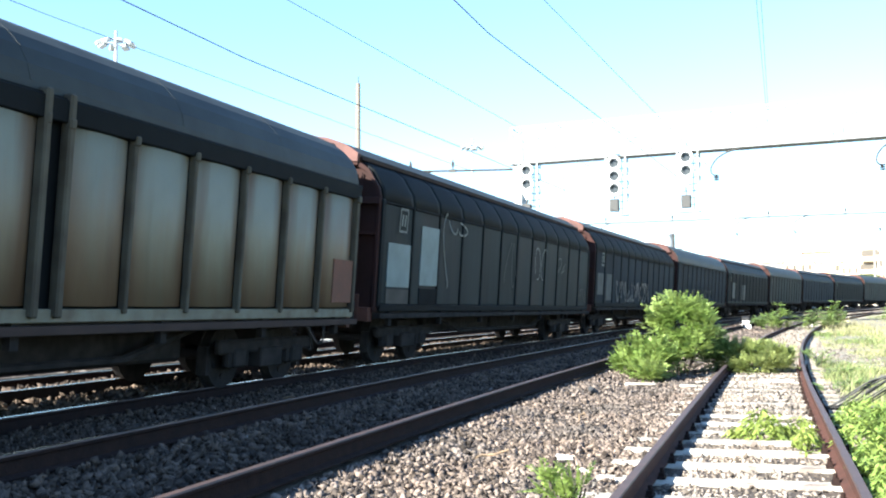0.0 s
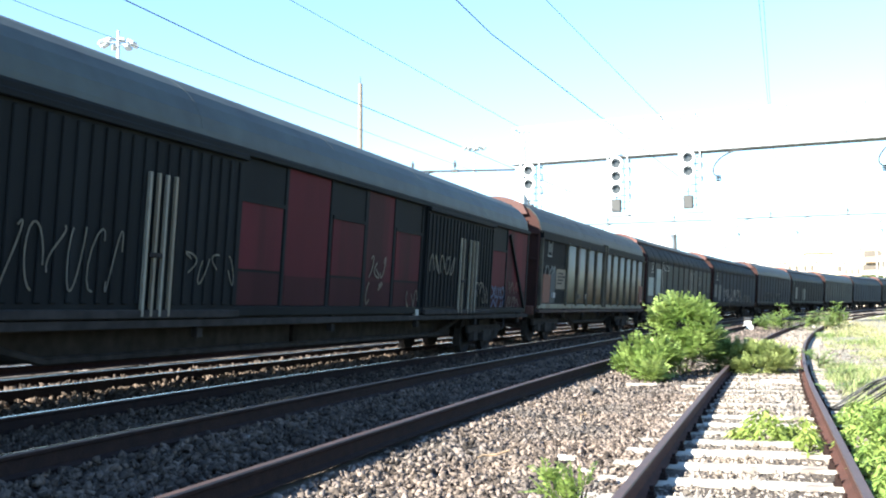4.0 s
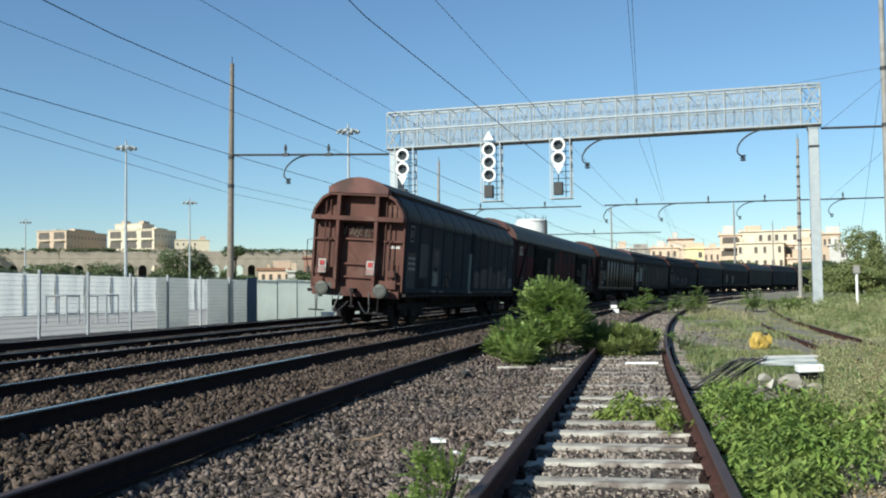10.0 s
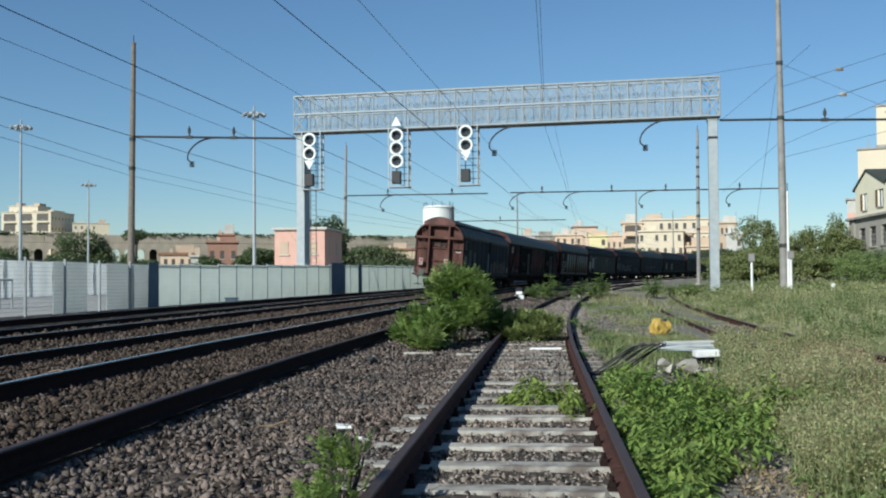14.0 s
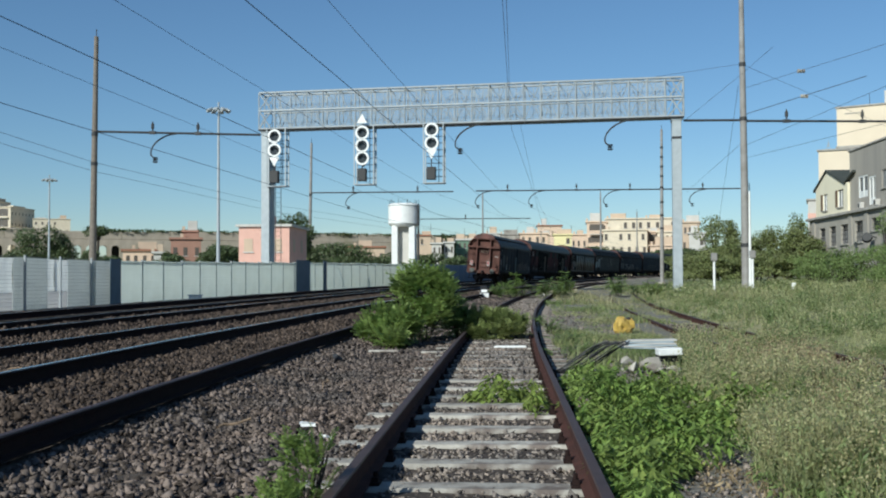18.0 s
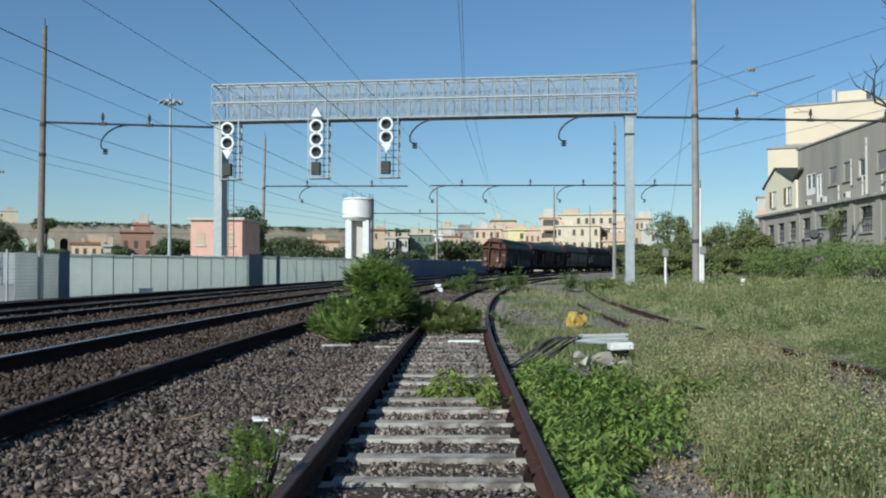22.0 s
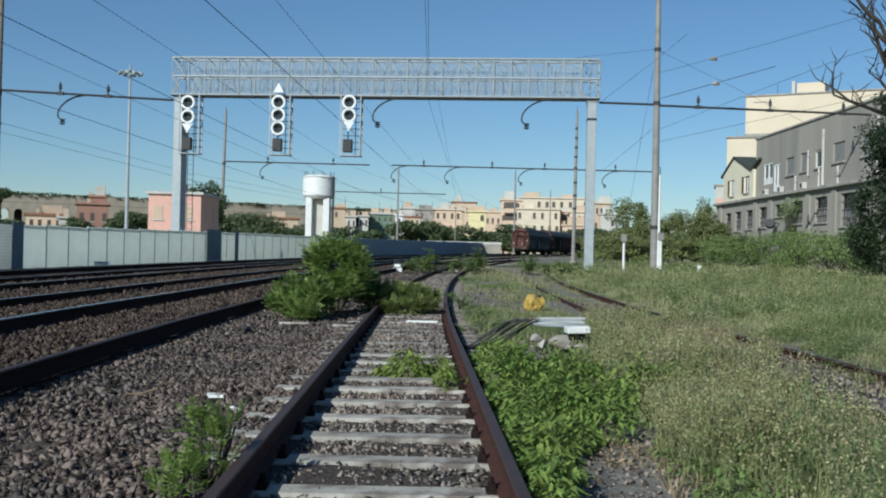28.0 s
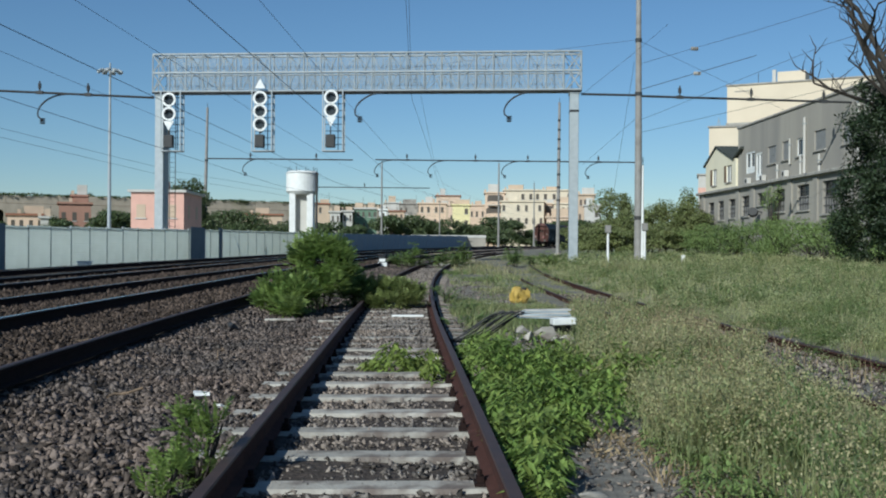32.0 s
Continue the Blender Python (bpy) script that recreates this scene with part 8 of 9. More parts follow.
rng = np.random.default_rng(21)
SEEDY = leaf_material("seedy_weed", (0.38, 0.36, 0.17), (0.50, 0.445, 0.245), vary=0.45, through_light=0.5)
STRAW = leaf_material("straw", (0.40, 0.31, 0.18), (0.32, 0.24, 0.14), vary=0.3)
FIELD = leaf_material("field_weed", (0.390, 0.420, 0.190), (0.510, 0.490, 0.275), vary=0.3, through_light=0.5, spots=(0.12, 0.18, 0.05), spot_scale=0.4)
HERB = leaf_material("weed_herb", (0.295, 0.335, 0.140), (0.400, 0.400, 0.205), vary=0.45, through_light=0.5, spots=(0.175, 0.240, 0.085), spot_scale=0.9)
plots = [herbs(rng, near_edge(spots(rng, 420, 1.75, 3.2, 3.4, 7.6, 0.25)), 0.54, 7, 10, 12, 0.048, 0.018), herbs(rng, near_edge(spots(rng, 520, 2.0, 4.2, 7.0, 11.5, 0.3)), 0.56, 7, 9, 12, 0.055, 0.021),
         herbs(rng, near_edge(spots(rng, 460, 2.3, 5.4, 11, 15.5, 0.4)), 0.56, 7, 8, 11, 0.065, 0.024), herbs(rng, near_edge(spots(rng, 420, 2.5, 5.6, 15, 24, 0.5)), 0.52, 6, 8, 9, 0.08, 0.028),
         herbs(rng, spots(rng, 420, 6.0, 11, 9, 22, 0.5), 0.50, 6, 9, 4, 0.07, 0.020), herbs(rng, spots(rng, 700, 6.4, 20, 20, 45, 0.5), 0.50, 6, 8, 1, 0.10, 0.03)]
stuff("herb_weeds", "tall grey-green branching weeds beside the old track", "weeds", *join([q[0] for q in plots]), HERB)
stuff("seed_heads", "pale straw seed heads on the tall weeds", "weeds", *join([q[1] for q in plots]), SEEDY)
v, t = join([blades(rng, near_edge(spots(rng, 1800, 1.95, 3.1, 3.2, 9)), 0.30, 0.0035, 0.9), blades(rng, near_edge(spots(rng, 2400, 2.1, 5.0, 9, 22)), 0.34, 0.004, 0.9), blades(rng, spots(rng, 6000, 5.6, 12, 9, 26, 0.4), 0.34, 0.005, 1.2),
             blades(rng, spots(rng, 26000, 5.4, 27, 20, 60, 0.4), 0.34, 0.007, 1.6), blades(rng, spots(rng, 12000, 7.5, 28, 55, 100, 0.2), 0.45, 0.02, 1.4), blades(rng, spots(rng, 6500, 0.95, 3.3, 15.5, 30, 0.7), 0.16, 0.006, 1.5), blades(rng, spots(rng, 7000, 1.6, 5.0, 30, 62, 0.5), 0.16, 0.010, 1.5)])
stuff("green_grass", "long green grass over the disused yard", "grass", v, t, GRASS_GREEN)
v, t = join([humps(rng, spots(rng, 420, 5.25, 8.0, 7.5, 22, 0.2), 0.20, 0.20, 0.014, 90), blades(rng, spots(rng, 9000, 5.2, 11, 7.5, 24), 0.30, 0.004, 1.5), humps(rng, spots(rng, 420, 5.6, 14, 9, 24, 0.6), 0.22, 0.36, 0.016, 110), humps(rng, spots(rng, 900, 6, 26, 22, 52, 0.5), 0.42, 0.46, 0.030, 70), humps(rng, spots(rng, 420, 8, 28, 50, 90, 0.4), 0.8, 0.6, 0.06, 60), humps(rng, near_edge(spots(rng, 60, 2.2, 3.3, 12, 20, 0.5)), 0.2, 0.30, 0.012, 200)])
stuff("field_weeds", "soft humps of pale green weeds over the disused yard", "weeds", v, t, FIELD)
v, t = join([blades(rng, spots(rng, 14000, 5.4, 25, 14, 75, 0.7), 0.42, 0.006, 1.4), blades(rng, spots(rng, 2600, 2.6, 6.4, 28, 60, 0.6), 0.12, 0.008, 1.6), blades(rng, spots(rng, 6000, 2.5, 14, 45, 110, 0.2), 0.34, 0.014, 1.4), blades(rng, spots(rng, 2600, 0.9, 3.6, 19, 34, 0.8), 0.12, 0.006, 1.6)])
stuff("dry_grass", "dry yellowish grass over the disused yard", "grass", v, t, GRASS)
v, t = join([herbs(rng, near_edge(spots(rng, 150, 3.2, 5.4, 11, 16, 0.5)), 0.75, 4, 1, 14, 0.05, 0.018)[1], blades(rng, near_edge(spots(rng, 700, 2.8, 5.4, 10, 17, 0.6)), 0.60, 0.003, 0.8), humps(rng, near_edge(spots(rng, 90, 2.7, 3.6, 8.5, 14.5, 0.4)), 0.20, 0.46, 0.012, 170), humps(rng, near_edge(spots(rng, 80, 2.9, 5.0, 15, 19, 0.4)), 0.24, 0.46, 0.014, 120), blades(rng, spots(rng, 700, 4.9, 6.5, 9, 24, 0.6), 0.4, 0.005, 0.7), blades(rng, spots(rng, 500, 1.5, 2.1, 5.0, 7.4), 0.08, 0.006, 1.6)])
stuff("straw_stalks", "dry straw-coloured stalks among the weeds", "grass", v, t, STRAW)


def fronds(rng, x, y, z, count, length, rise, leaflets=9, leaf=0.055, spread=1.0):
    """Feathery compound leaves that arch out from a stem."""
    chunks = []
    for _ in range(count):
        a = rng.random() * 6.283
        L = length * rng.uniform(0.6, 1.1)
        z0 = z + rise * rng.random() ** 0.8
        r0 = spread * 0.16 * rng.random()
        el = rng.uniform(0.25, 1.3)
        dirh = np.array([math.cos(a), math.sin(a), 0])
        sidev = np.array([-math.sin(a), math.cos(a), 0])
        o = np.array([x, y, z0]) + dirh * r0
        u = np.linspace(0.12, 1.0, leaflets)
        mid = o + dirh * (u * L * math.cos(el))[:, None] + np.array([0, 0, 1.0]) * (u * L * math.sin(el) - 0.35 * L * u * u)[:, None]
        for s in (-1, 1):
            ln = leaf * (1.1 - 0.5 * u)[:, None] * rng.uniform(0.85, 1.2)
            tip = mid + (sidev * s * 0.95 + dirh * 0.35 + np.array([0, 0, -0.25])) * ln * 2
            wv = dirh * ln * 0.32
            v = np.stack([mid - wv, mid + wv, tip + wv * 0.2, tip - wv * 0.5], 1)
            n = len(u)
            b = np.arange(n)[:, None] * 4
            chunks.append((v.reshape(-1, 3), np.concatenate([b + np.array([0, 1, 2]), b + np.array([0, 2, 3])], 1).reshape(-1, 3)))
        w = sidev * 0.006
        v = np.stack([o - w, o + w, mid[-1]])
        chunks.append((v, np.array([[0, 1, 2]])))
    return join(chunks)


def frond_bush(name, label, x, y, stems, count, length, height, leaf, mat, seed, spread):
    r = np.random.default_rng(seed)
    z = ground_z(x, y)
    top = thing(name, label, "bush", pose(x, y, z))
    bm = bmesh.new()
    chunks = []
    for i in range(stems):
        a = r.random() * 6.283
        d = spread * math.sqrt(r.random())
        h = height * r.uniform(0.55, 1.0) * (1 - 0.45 * d / spread)
        sx, sy = d * math.cos(a), d * math.sin(a)
        rod(bm, (sx * 0.5, sy * 0.5, -0.05), (sx, sy, h), 0.014, 0.006, seg=5)
        chunks.append(fronds(r, sx, sy, h * 0.15, count, length, h * 0.9, leaf=leaf))
    part("stem", bm, BARK, top, kind="stuff")
    v, t = join(chunks)
    part("foliage", array_mesh("foliage", v, t, [mat]), None, top)
    return top


def lump_bush(name, label, x, y, lumps, mat, seed, length=0.40, leaf=0.045, pairs=8, per=60, category="bush"):
    """A bush of leafy lumps (dx, dy, z, half width, half height), each full of short pinnate leaves on stems from the root."""
    r = np.random.default_rng(seed)
    top = thing(name, label, category, pose(x, y, ground_z(x, y)))
    bm = bmesh.new()
    chunks = []
    u = np.linspace(0.10, 1.0, pairs)
    for dx, dy, cz, rx, rz in lumps:
        for k in range(3):
            rod(bm, (dx * 0.3, dy * 0.3, -0.05), (dx + rx * r.uniform(-0.5, 0.5), dy + rx * r.uniform(-0.5, 0.5), cz + rz * r.uniform(0, 0.6)), 0.014, 0.006, seg=5)
        for _ in range(per):
            d = r.normal(size=3)
            d /= np.linalg.norm(d)
            o = np.array([dx, dy, cz]) + d * np.array([rx, rx, rz]) * (0.35 + 0.5 * r.random())
            o[2] = max(o[2], 0.03)
            d = d + np.array([0, 0, 0.95]) + r.normal(size=3) * 0.4
            d /= np.linalg.norm(d)
            side = np.cross(d, (0, 0, 1.0) if abs(d[2]) < 0.95 else (1.0, 0, 0))
            side /= np.linalg.norm(side)
            nrm = np.cross(side, d)
            L = length * r.uniform(0.6, 1.1)
            mid = o + d * (u * L)[:, None] - np.array([0, 0, 0.18 * L]) * (u * u)[:, None]
            for sgn in (-1, 1):
                ln = (leaf * (1.15 - 0.55 * u) * r.uniform(0.85, 1.2, pairs))[:, None]
                tip = mid + (side * sgn * 0.9 + d * 0.45 - nrm * 0.15 + r.normal(size=(pairs, 3)) * 0.12) * ln * 2
                w = d * ln * 0.42
                c = (mid + tip) / 2
                v = np.stack([mid, c + w, tip, c - w], 1)
                b = np.arange(pairs)[:, None] * 4
                chunks.append((v.reshape(-1, 3), np.concatenate([b + np.array([0, 1, 2]), b + np.array([0, 2, 3])], 1).reshape(-1, 3)))
    part("stem", bm, BARK, top, kind="stuff")
    v, t = join(chunks)
    part("foliage", array_mesh("foliage", v, t, [mat]), None, top)
    return top


BUSH_LIGHT = leaf_material("sumac_leaf", (0.185, 0.275, 0.068), (0.275, 0.345, 0.105), vary=0.35, through_light=0.45)
TRACK_LEAF = leaf_material("track_bush_leaf", (0.180, 0.235, 0.070), (0.270, 0.300, 0.110), vary=0.40, through_light=0.4)
WEED_LIGHT = leaf_material("feathery_weed_leaf", (0.19, 0.28, 0.06), (0.27, 0.34, 0.10), vary=0.35, through_light=0.5)
lump_bush("tree_of_heaven_bush", "feathery green young tree of heaven beside the siding", -1.84, 21.8,
          [(-0.36, 0.0, 1.10, 0.28, 0.34), (-0.08, 0.0, 1.26, 0.28, 0.30), (0.26, 0.05, 1.16, 0.30, 0.32), (0.46, 0.0, 1.02, 0.22, 0.28), (-0.05, 0.0, 0.78, 0.42, 0.34), (0.30, -0.05, 0.62, 0.40, 0.36), (-0.10, -0.1, 0.40, 0.36, 0.30)], BUSH_LIGHT, 31, 0.42, 0.078, 8, 52)
lump_bush("low_feathery_bush", "low feathery light green bush at its foot", -2.36, 20.3,
          [(-0.22, 0.1, 0.52, 0.28, 0.26), (0.18, 0.0, 0.50, 0.30, 0.28), (0.36, 0.2, 0.40, 0.24, 0.24), (-0.40, 0.1, 0.30, 0.22, 0.22), (0.05, -0.40, 0.24, 0.34, 0.18), (0.18, -0.75, 0.14, 0.22, 0.12)], BUSH_LIGHT, 32, 0.32, 0.066, 8, 66)
# shade on the young tree's right shoulder, built as lumps of darker leaves
lump_bush("shaded_bush", "shaded shoulder of the young tree in darker green leaves", -1.02, 22.9,
          [(-0.30, 0.1, 0.66, 0.34, 0.34), (0.05, 0.0, 0.42, 0.34, 0.30), (-0.2, -0.2, 0.3, 0.36, 0.26)], LEAF_BUSH, 33, 0.30, 0.05, 8, 110)
lump_bush("track_weed_bush", "low green bush that fills the siding track", -0.28, 22.6,
          [(-0.46, 0.0, 0.36, 0.26, 0.26), (-0.12, 0.1, 0.42, 0.32, 0.28), (0.22, 0.05, 0.40, 0.30, 0.26), (0.50, 0.0, 0.32, 0.24, 0.22), (0.0, -0.35, 0.22, 0.46, 0.18), (0.38, -0.3, 0.18, 0.30, 0.16), (-0.40, -0.35, 0.16, 0.28, 0.14)], TRACK_LEAF, 34, 0.24, 0.040, 9, 120)
lump_bush("ballast_weed", "feathery light green weed on the ballast", -1.19, 5.80,
          [(0.0, 0.0, 0.10, 0.10, 0.10), (0.03, 0.05, 0.26, 0.09, 0.12), (-0.06, 0.1, 0.38, 0.08, 0.10), (0.08, -0.05, 0.16, 0.10, 0.10), (0.1, 0.15, 0.32, 0.07, 0.08), (-0.10, -0.1, 0.14, 0.10, 0.10)], WEED_LIGHT, 36, 0.21, 0.022, 11, 15)
lump_bush("ballast_weed", "small feathery weed beside the larger one", -1.30, 5.40,
          [(0.0, 0.0, 0.08, 0.10, 0.08), (0.08, 0.05, 0.16, 0.07, 0.08)], WEED_LIGHT, 37, 0.18, 0.021, 10, 14)
for i, (x, y, h, w) in enumerate(((0.55, 56, 1.6, 1.9), (2.4, 58, 1.1, 1.5), (3.4, 60, 1.6, 1.3), (6.8, 63, 1.5, 2.6), (8.6, 64, 1.2, 2.0), (-0.2, 58, 0.9, 1.5))):
    frond_bush("far_bush", "green bush where the sidings curve away", x, y, 11, 12, 0.45, h, 0.085, BUSH_LIGHT if i % 2 == 0 else LEAF_BUSH, 40 + i, w * 0.5)
for i, (x, y, h) in enumerate(((1.0, 24.5, 0.45), (1.2, 21.0, 0.35), (0.9, 27.5, 0.4), (1.1, 18.0, 0.35))):
    frond_bush("small_weed", "small weed in the gravel beside the rail", x, y, 4, 8, 0.25, h, 0.04, LEAF_BUSH, 60 + i, 0.25)


def broad_leaves(label, polys, count, seed, height, leaf, mat, name="bramble_patch"):
    """A low carpet of broad pointed leaves inside rough ovals (x, y, rx, ry)."""
    r = np.random.default_rng(seed)
    chunks = []
    for x, y, rx, ry, share in polys:
        n = int(count * share)
        a = r.random(n) * 6.283
        d = np.sqrt(r.random(n))
        px, py = x + rx * d * np.cos(a), y + ry * d * np.sin(a)
        top = height * (1 - 0.7 * d ** 2) * np.clip(0.7 + 0.9 * np.array([noise.noise((u * 2.6, w * 1.6, 9)) + 0.5 * noise.noise((u * 6, w * 4, 3)) for u, w in zip(px, py)]), 0.15, 1.5)
        pz = np.array([ground_z(u, w) for u, w in zip(px, py)]) + np.maximum(0.02, top * (0.45 + 0.55 * r.random(n)))
        p = np.stack([px, py, pz], 1)
        az = r.random(n) * 6.283
        dr = np.stack([np.cos(az), np.sin(az), -0.25 - 0.7 * r.random(n)], 1)
        dr /= np.linalg.norm(dr, axis=1, keepdims=True)
        sd = np.stack([-np.sin(az), np.cos(az), r.normal(size=n) * 0.25], 1)
        s = (leaf * (0.6 + 0.8 * r.random(n)))[:, None]
        nz = np.cross(sd, dr)
        v = np.stack([p, p + dr * s * 0.9 + sd * s * 0.40, p + dr * s * 2.6, p + dr * s * 0.9 - sd * s * 0.40, p + dr * s * 0.9 + nz * s * 0.16], 1)
        b = np.arange(n)[:, None] * 5
        t = np.concatenate([b + np.array(q) for q in ((0, 1, 4), (1, 2, 4), (2, 3, 4), (3, 0, 4))], 1).reshape(-1, 3)
        chunks.append((v.reshape(-1, 3), t))
    v, t = join(chunks)
    return stuff(name, label, "bramble", v, t, mat)


PATCH_LEAF = leaf_material("vine_leaf", (0.140, 0.225, 0.045), (0.235, 0.305, 0.080), vary=0.50, through_light=0.35)
PATCH_NEW = leaf_material("young_vine_leaf", (0.215, 0.300, 0.060), (0.280, 0.330, 0.085), vary=0.35, through_light=0.45)
PATCH = [(1.15, 10.6, 0.62, 2.3, 0.26), (1.00, 8.6, 0.44, 1.9, 0.17), (1.95, 10.8, 0.80, 1.7, 0.20), (0.82, 7.0, 0.25, 1.5, 0.10), (0.70, 5.5, 0.14, 0.8, 0.03), (1.0, 12.8, 0.4, 0.9, 0.05), (2.15, 9.4, 0.48, 0.9, 0.08), (2.75, 11.2, 0.5, 1.2, 0.07), (1.45, 8.2, 0.3, 0.8, 0.04), (2.35, 10.0, 0.50, 1.3, 0.08)]
broad_leaves("bright green carpet of broad leaves against the rail", PATCH, 15000, 51, 0.44, 0.036, PATCH_LEAF)
broad_leaves("pale young leaves over the bramble carpet", PATCH, 2600, 55, 0.50, 0.036, PATCH_NEW, "young_bramble")
broad_leaves("bright green leaves inside the siding track", [(-0.10, 11.5, 0.42, 0.45, 0.5), (0.22, 11.7, 0.24, 0.60, 0.35), (0.30, 10.6, 0.14, 0.6, 0.15)], 1100, 52, 0.30, 0.042, PATCH_NEW, "track_bramble")
broad_leaves("dark green low weeds at the gravel edge", [(1.95, 6.4, 0.35, 1.3, 0.5), (2.15, 8.2, 0.35, 0.9, 0.3), (1.75, 5.2, 0.25, 0.8, 0.2)], 2600, 53, 0.24, 0.024, LEAF_BUSH, "low_weeds")
broad_leaves("dry brown fallen leaves at the gravel edge", [(1.42, 7.2, 0.30, 0.7, 0.7), (1.9, 5.9, 0.3, 0.5, 0.3)], 420, 54, 0.05, 0.026, STRAW, "dry_leaves")


# ---- rubble, cables and litter ----
BOARD_BLUE = material("pale_blue_board", (0.40, 0.47, 0.52), 0.7, other=(0.30, 0.35, 0.39), scale=5.0)


def rubble():
    base = ground_z(2.0, 14.9)
    top = thing("rubble_heap", "heap of broken concrete and pale boards beside the siding", "rubble", pose(2.0, 14.9, base))
    v, tr = STONES[3]
    def lump(p, s, r, mat, name="concrete_lump", label="", k=3):
        v, tr = STONES[k]
        bm = bmesh.new()
        bv = [bm.verts.new((q[0] * s[0], q[1] * s[1], q[2] * s[2])) for q in v]
        for f in tr:
            bm.faces.new([bv[i] for i in f])
        bmesh.ops.bevel(bm, geom=bm.edges[:], offset=min(s) * 0.06, segments=1, affect="EDGES")
        part(name, bm, mat, top, label, m=pose(*p, *r))
    lump((0.02, 0.1, 0.10), (0.50, 0.36, 0.40), (0, 0, 10), GROUND, "earth_mound", "brown earth under the rubble", 1)
    lump((0.02, -0.34, 0.16), (0.15, 0.10, 0.19), (4, 6, 10), CONCRETE, k=2)
    lump((-0.16, -0.30, 0.12), (0.16, 0.12, 0.18), (10, 0, 50), CONCRETE, k=8)
    lump((0.36, -0.26, 0.08), (0.11, 0.10, 0.11), (0, 14, 10), CONCRETE, k=4)
    lump((0.14, -0.30, 0.08), (0.12, 0.10, 0.10), (0, 4, 60), CONCRETE, k=5)
    lump((-0.26, -0.08, 0.16), (0.13, 0.12, 0.16), (4, 0, 20), CONCRETE, k=6)
    lump((-0.35, -0.2, 0.05), (0.10, 0.09, 0.08), (4, 0, 70), CONCRETE, k=7)
    part("dark_tray", boxes((-0.14, 0.14, -0.12, 0.12, 0.0, 0.10), bevel=0.02), BLACK_PAINT, top, "black tray under the white box", m=pose(0.27, -0.10, 0.18, 0, 3, 4))
    part("white_box", boxes((-0.17, 0.17, -0.12, 0.12, 0.0, 0.10), bevel=0.012), WHITE_PAINT, top, "white plastic box", m=pose(0.29, -0.22, 0.285, 0, -2, 5))
    for i in range(6):
        part("pale_board", boxes((-0.40 + 0.02 * i, 0.40 - 0.03 * ((i * 2) % 3), -0.13, 0.13, 0, 0.020), bevel=0.004), PLASTER_WHITE if i % 2 else BOARD_BLUE, top, "pale grey-blue board", m=pose(0.02 + 0.02 * (i % 3), 0.05, 0.36 + 0.022 * i, 0, 1.5 - 0.5 * i, 4 * math.sin(i * 1.7)))
    cab = thing("cable_bundle", "bundle of sagging black cables over the rubble", "cables", pose(2.0, 14.8, base))
    for k in range(11):
        pts = []
        for i in range(14):
            u = i / 13
            pts.append((-1.42 + 0.14 * math.sin(k * 1.9) + (0.86 + 0.03 * k) * u, -0.10 + 0.016 * k, 0.035 + 0.43 * (u * u * (3 - 2 * u)) - 0.016 * k * math.sin(math.pi * u) + 0.010 * math.sin(u * 11 + k)))
        vv, ff = tube(pts, 0.010, 6)
        part("cable", mesh_of("cable", vv, ff, [BLACK_PAINT if k % 3 else DARK_STEEL]), None, cab)
    y = thing("yellow_tank", "yellow dented plastic tank in the grass", "tank", pose(2.78, 24.8, ground_z(2.78, 24.8), 0, 8, 25))
    bm = boxes((-0.21, 0.21, -0.16, 0.16, 0.0, 0.38), bevel=0.05)
    bmesh.ops.subdivide_edges(bm, edges=bm.edges[:], cuts=3, use_grid_fill=True)
    for q in bm.verts:
        q.co += Vector((noise.noise(q.co * 7), noise.noise(q.co * 7 + Vector((5, 0, 0))), noise.noise(q.co * 6 + Vector((0, 9, 0))))) * 0.075
    part("shell", bm, material("yellow_plastic", (0.46, 0.31, 0.05), 0.7, other=(0.32, 0.22, 0.06), scale=6), y)
    part("cap", rods([((0.1, 0, 0.34), (0.1, 0, 0.42))], 0.05, 10), BLACK_PAINT, y)
    for nm, lab, p, s, r in (("paper_scrap", "crumpled white paper scrap on the ballast", (-1.81, 9.12), (0.13, 0.07, 0.03), 20), ("paper_scrap", "small white paper scrap", (-1.53, 8.49), (0.06, 0.05, 0.02), 50),
                             ("plastic_sheet", "torn white plastic sheet in the gravel", (1.95, 24.0), (0.35, 0.12, 0.03), 0), ("white_pipe", "white plastic pipe across the siding track", (0.05, 19.6), (0.62, 0.05, 0.05), 3),
                             ("pale_plank", "pale weathered plank on the ballast", (-2.25, 18.4), (0.55, 0.12, 0.04), 4), ("pale_plank", "second weathered plank nearer the rail", (-1.4, 18.2), (0.3, 0.1, 0.04), -5)):
        z = ground_z(*p) + 0.035
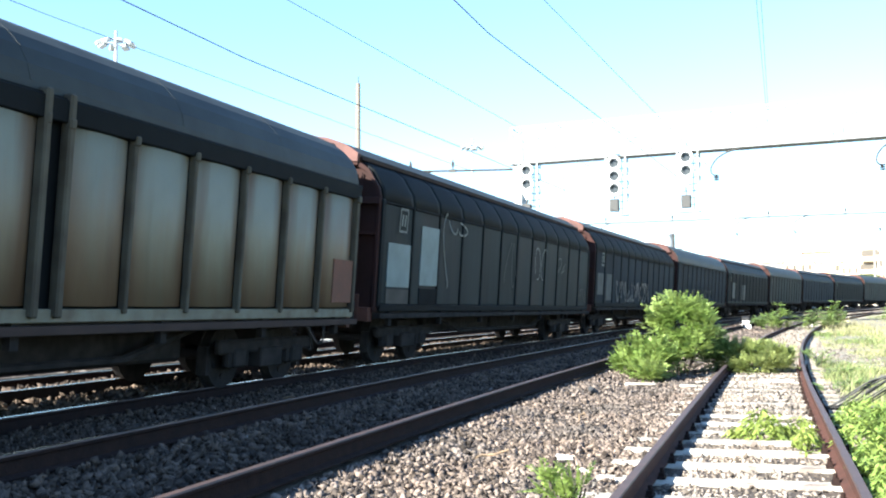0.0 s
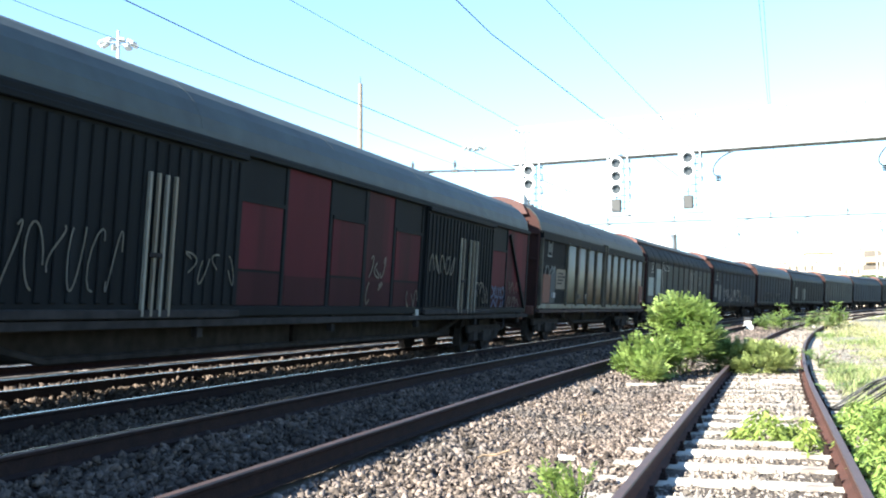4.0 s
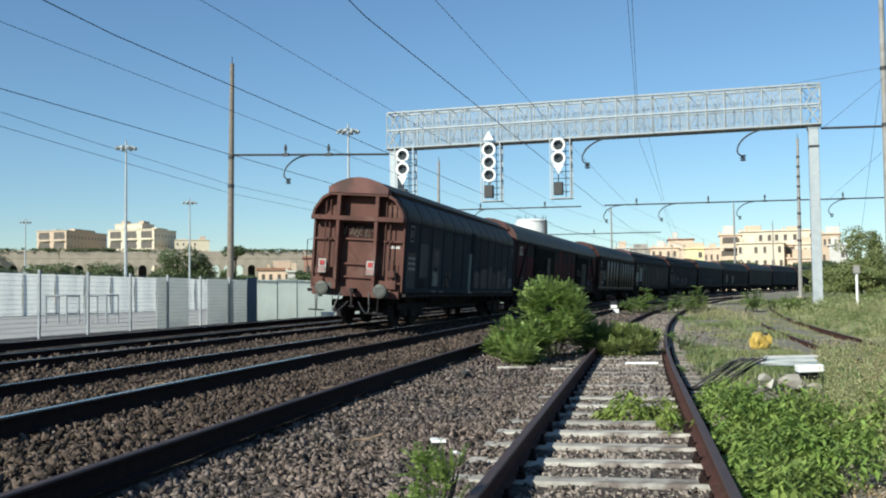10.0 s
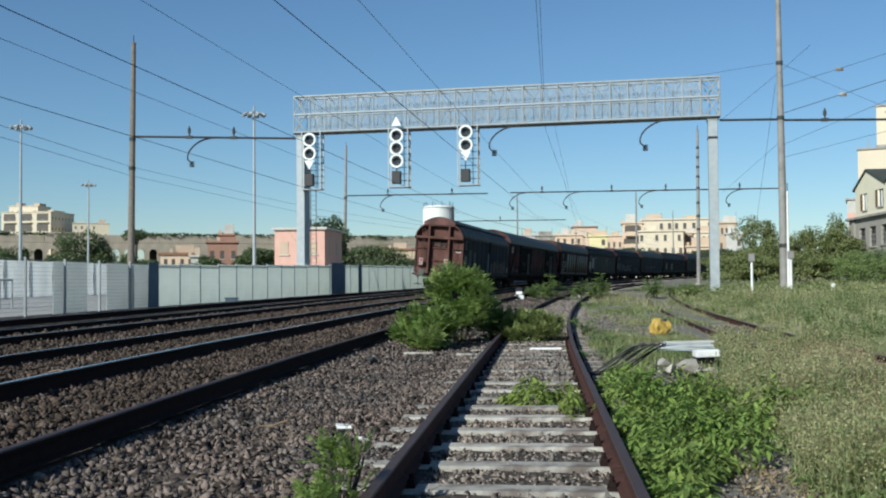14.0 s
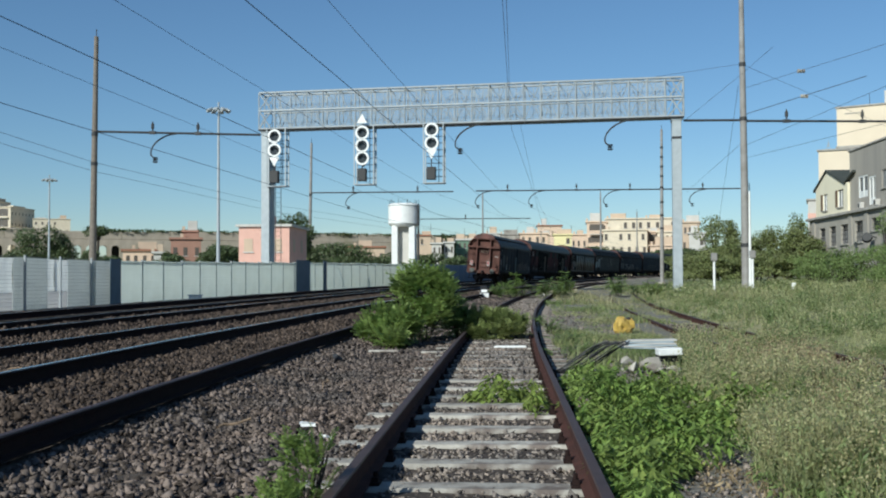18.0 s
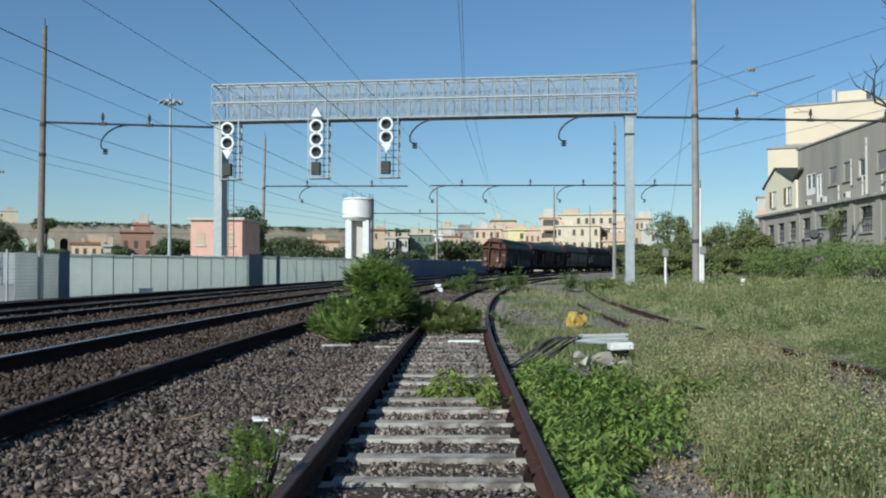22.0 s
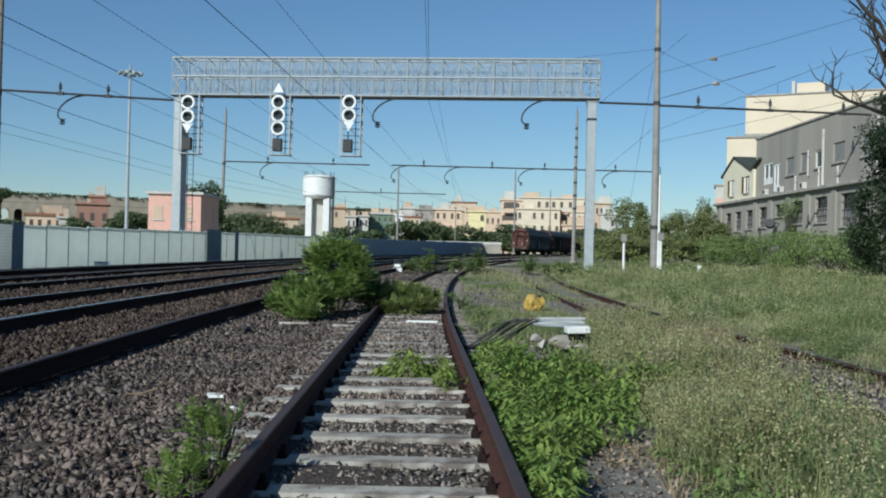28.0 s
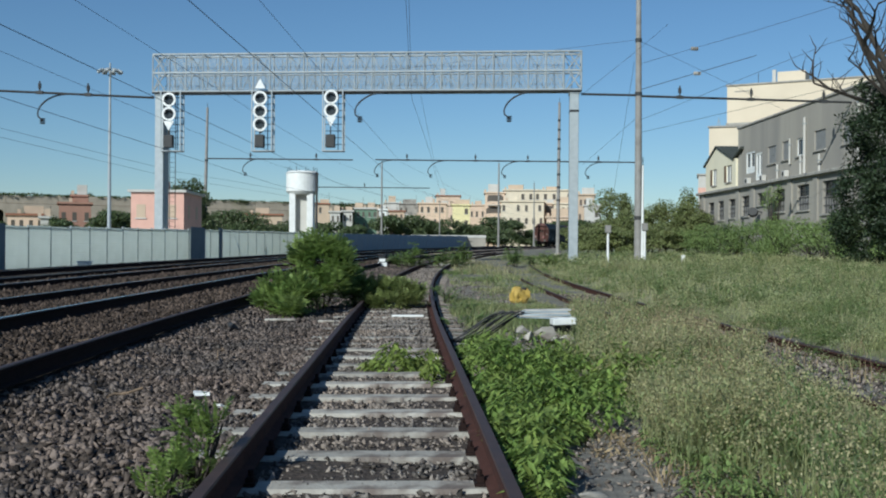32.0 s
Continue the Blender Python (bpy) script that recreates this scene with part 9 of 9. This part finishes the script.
        bm = boxes((-s[0] / 2, s[0] / 2, -s[1] / 2, s[1] / 2, 0, s[2]), bevel=s[2] * 0.3)
        if nm == "paper_scrap":
            for vtx in bm.verts:
                vtx.co += Vector((random.uniform(-0.02, 0.02), random.uniform(-0.02, 0.02), random.uniform(0, 0.03)))
        ob = part(nm, bm, CONCRETE if nm == "pale_plank" else WHITE_PAINT, m=pose(p[0], p[1], z, 0, 0, r))
        tagged(ob, lab, "litter" if nm != "pale_plank" else "plank")


rubble()


def stick(x, y, ln, turn, seed):
    """A dry branch on the ballast."""
    r = random.Random(seed)
    p, pts = [0.0, 0.0, 0.03], []
    for i in range(6):
        pts.append(tuple(p))
        p = [p[0] + ln / 5, p[1] + r.uniform(-0.05, 0.05), max(0.02, p[2] + r.uniform(-0.02, 0.03))]
    me = mesh_of("dry_stick", *tube(pts, 0.012, 5), [STICK])
    ob = part("dry_stick", me, None, m=pose(x, y, ground_z(x, y) + 0.03, 0, 0, turn))
    tagged(ob, "dry pale brown stick on the ballast", "stick", group="dry sticks")


STICK = material("dry_stick", (0.24, 0.17, 0.11), 0.9, other=(0.16, 0.11, 0.07), scale=8.0)
for k, (x, y, ln, a) in enumerate(((-6.1, 16.2, 0.9, 20), (-5.6, 18.4, 0.6, 60), (-6.8, 13.5, 0.7, -15), (-3.9, 12.2, 0.5, 35), (-5.3, 11.0, 0.8, 5), (-2.2, 12.0, 0.35, 80), (-2.6, 9.0, 0.3, 30), (-10.3, 22.0, 0.9, 10))):
    stick(x, y, ln, a, k)


def motions():
    times = [0.5 * i for i in range(65)]
    for ob, mid in TRAIN:
        walk(ob, [(t, wagon_pose(tail_at(t) + mid)) for t in times])
    # the wheels of the wagons that pass the camera roll
    for ob, mid in TRAIN[:4]:
        for w in ob.children_recursive:
            if w.name.startswith("wheelset"):
                x = w.matrix_basis.translation.x
                rows = []
                for i in range(0, 961, 2):
                    t = i / 30
                    rows.append((t, pose(x, 0, WHEEL_R, 0, math.degrees((tail_at(t) + 200.0) / WHEEL_R) % 360, 0)))
                walk(w, rows)


motions()
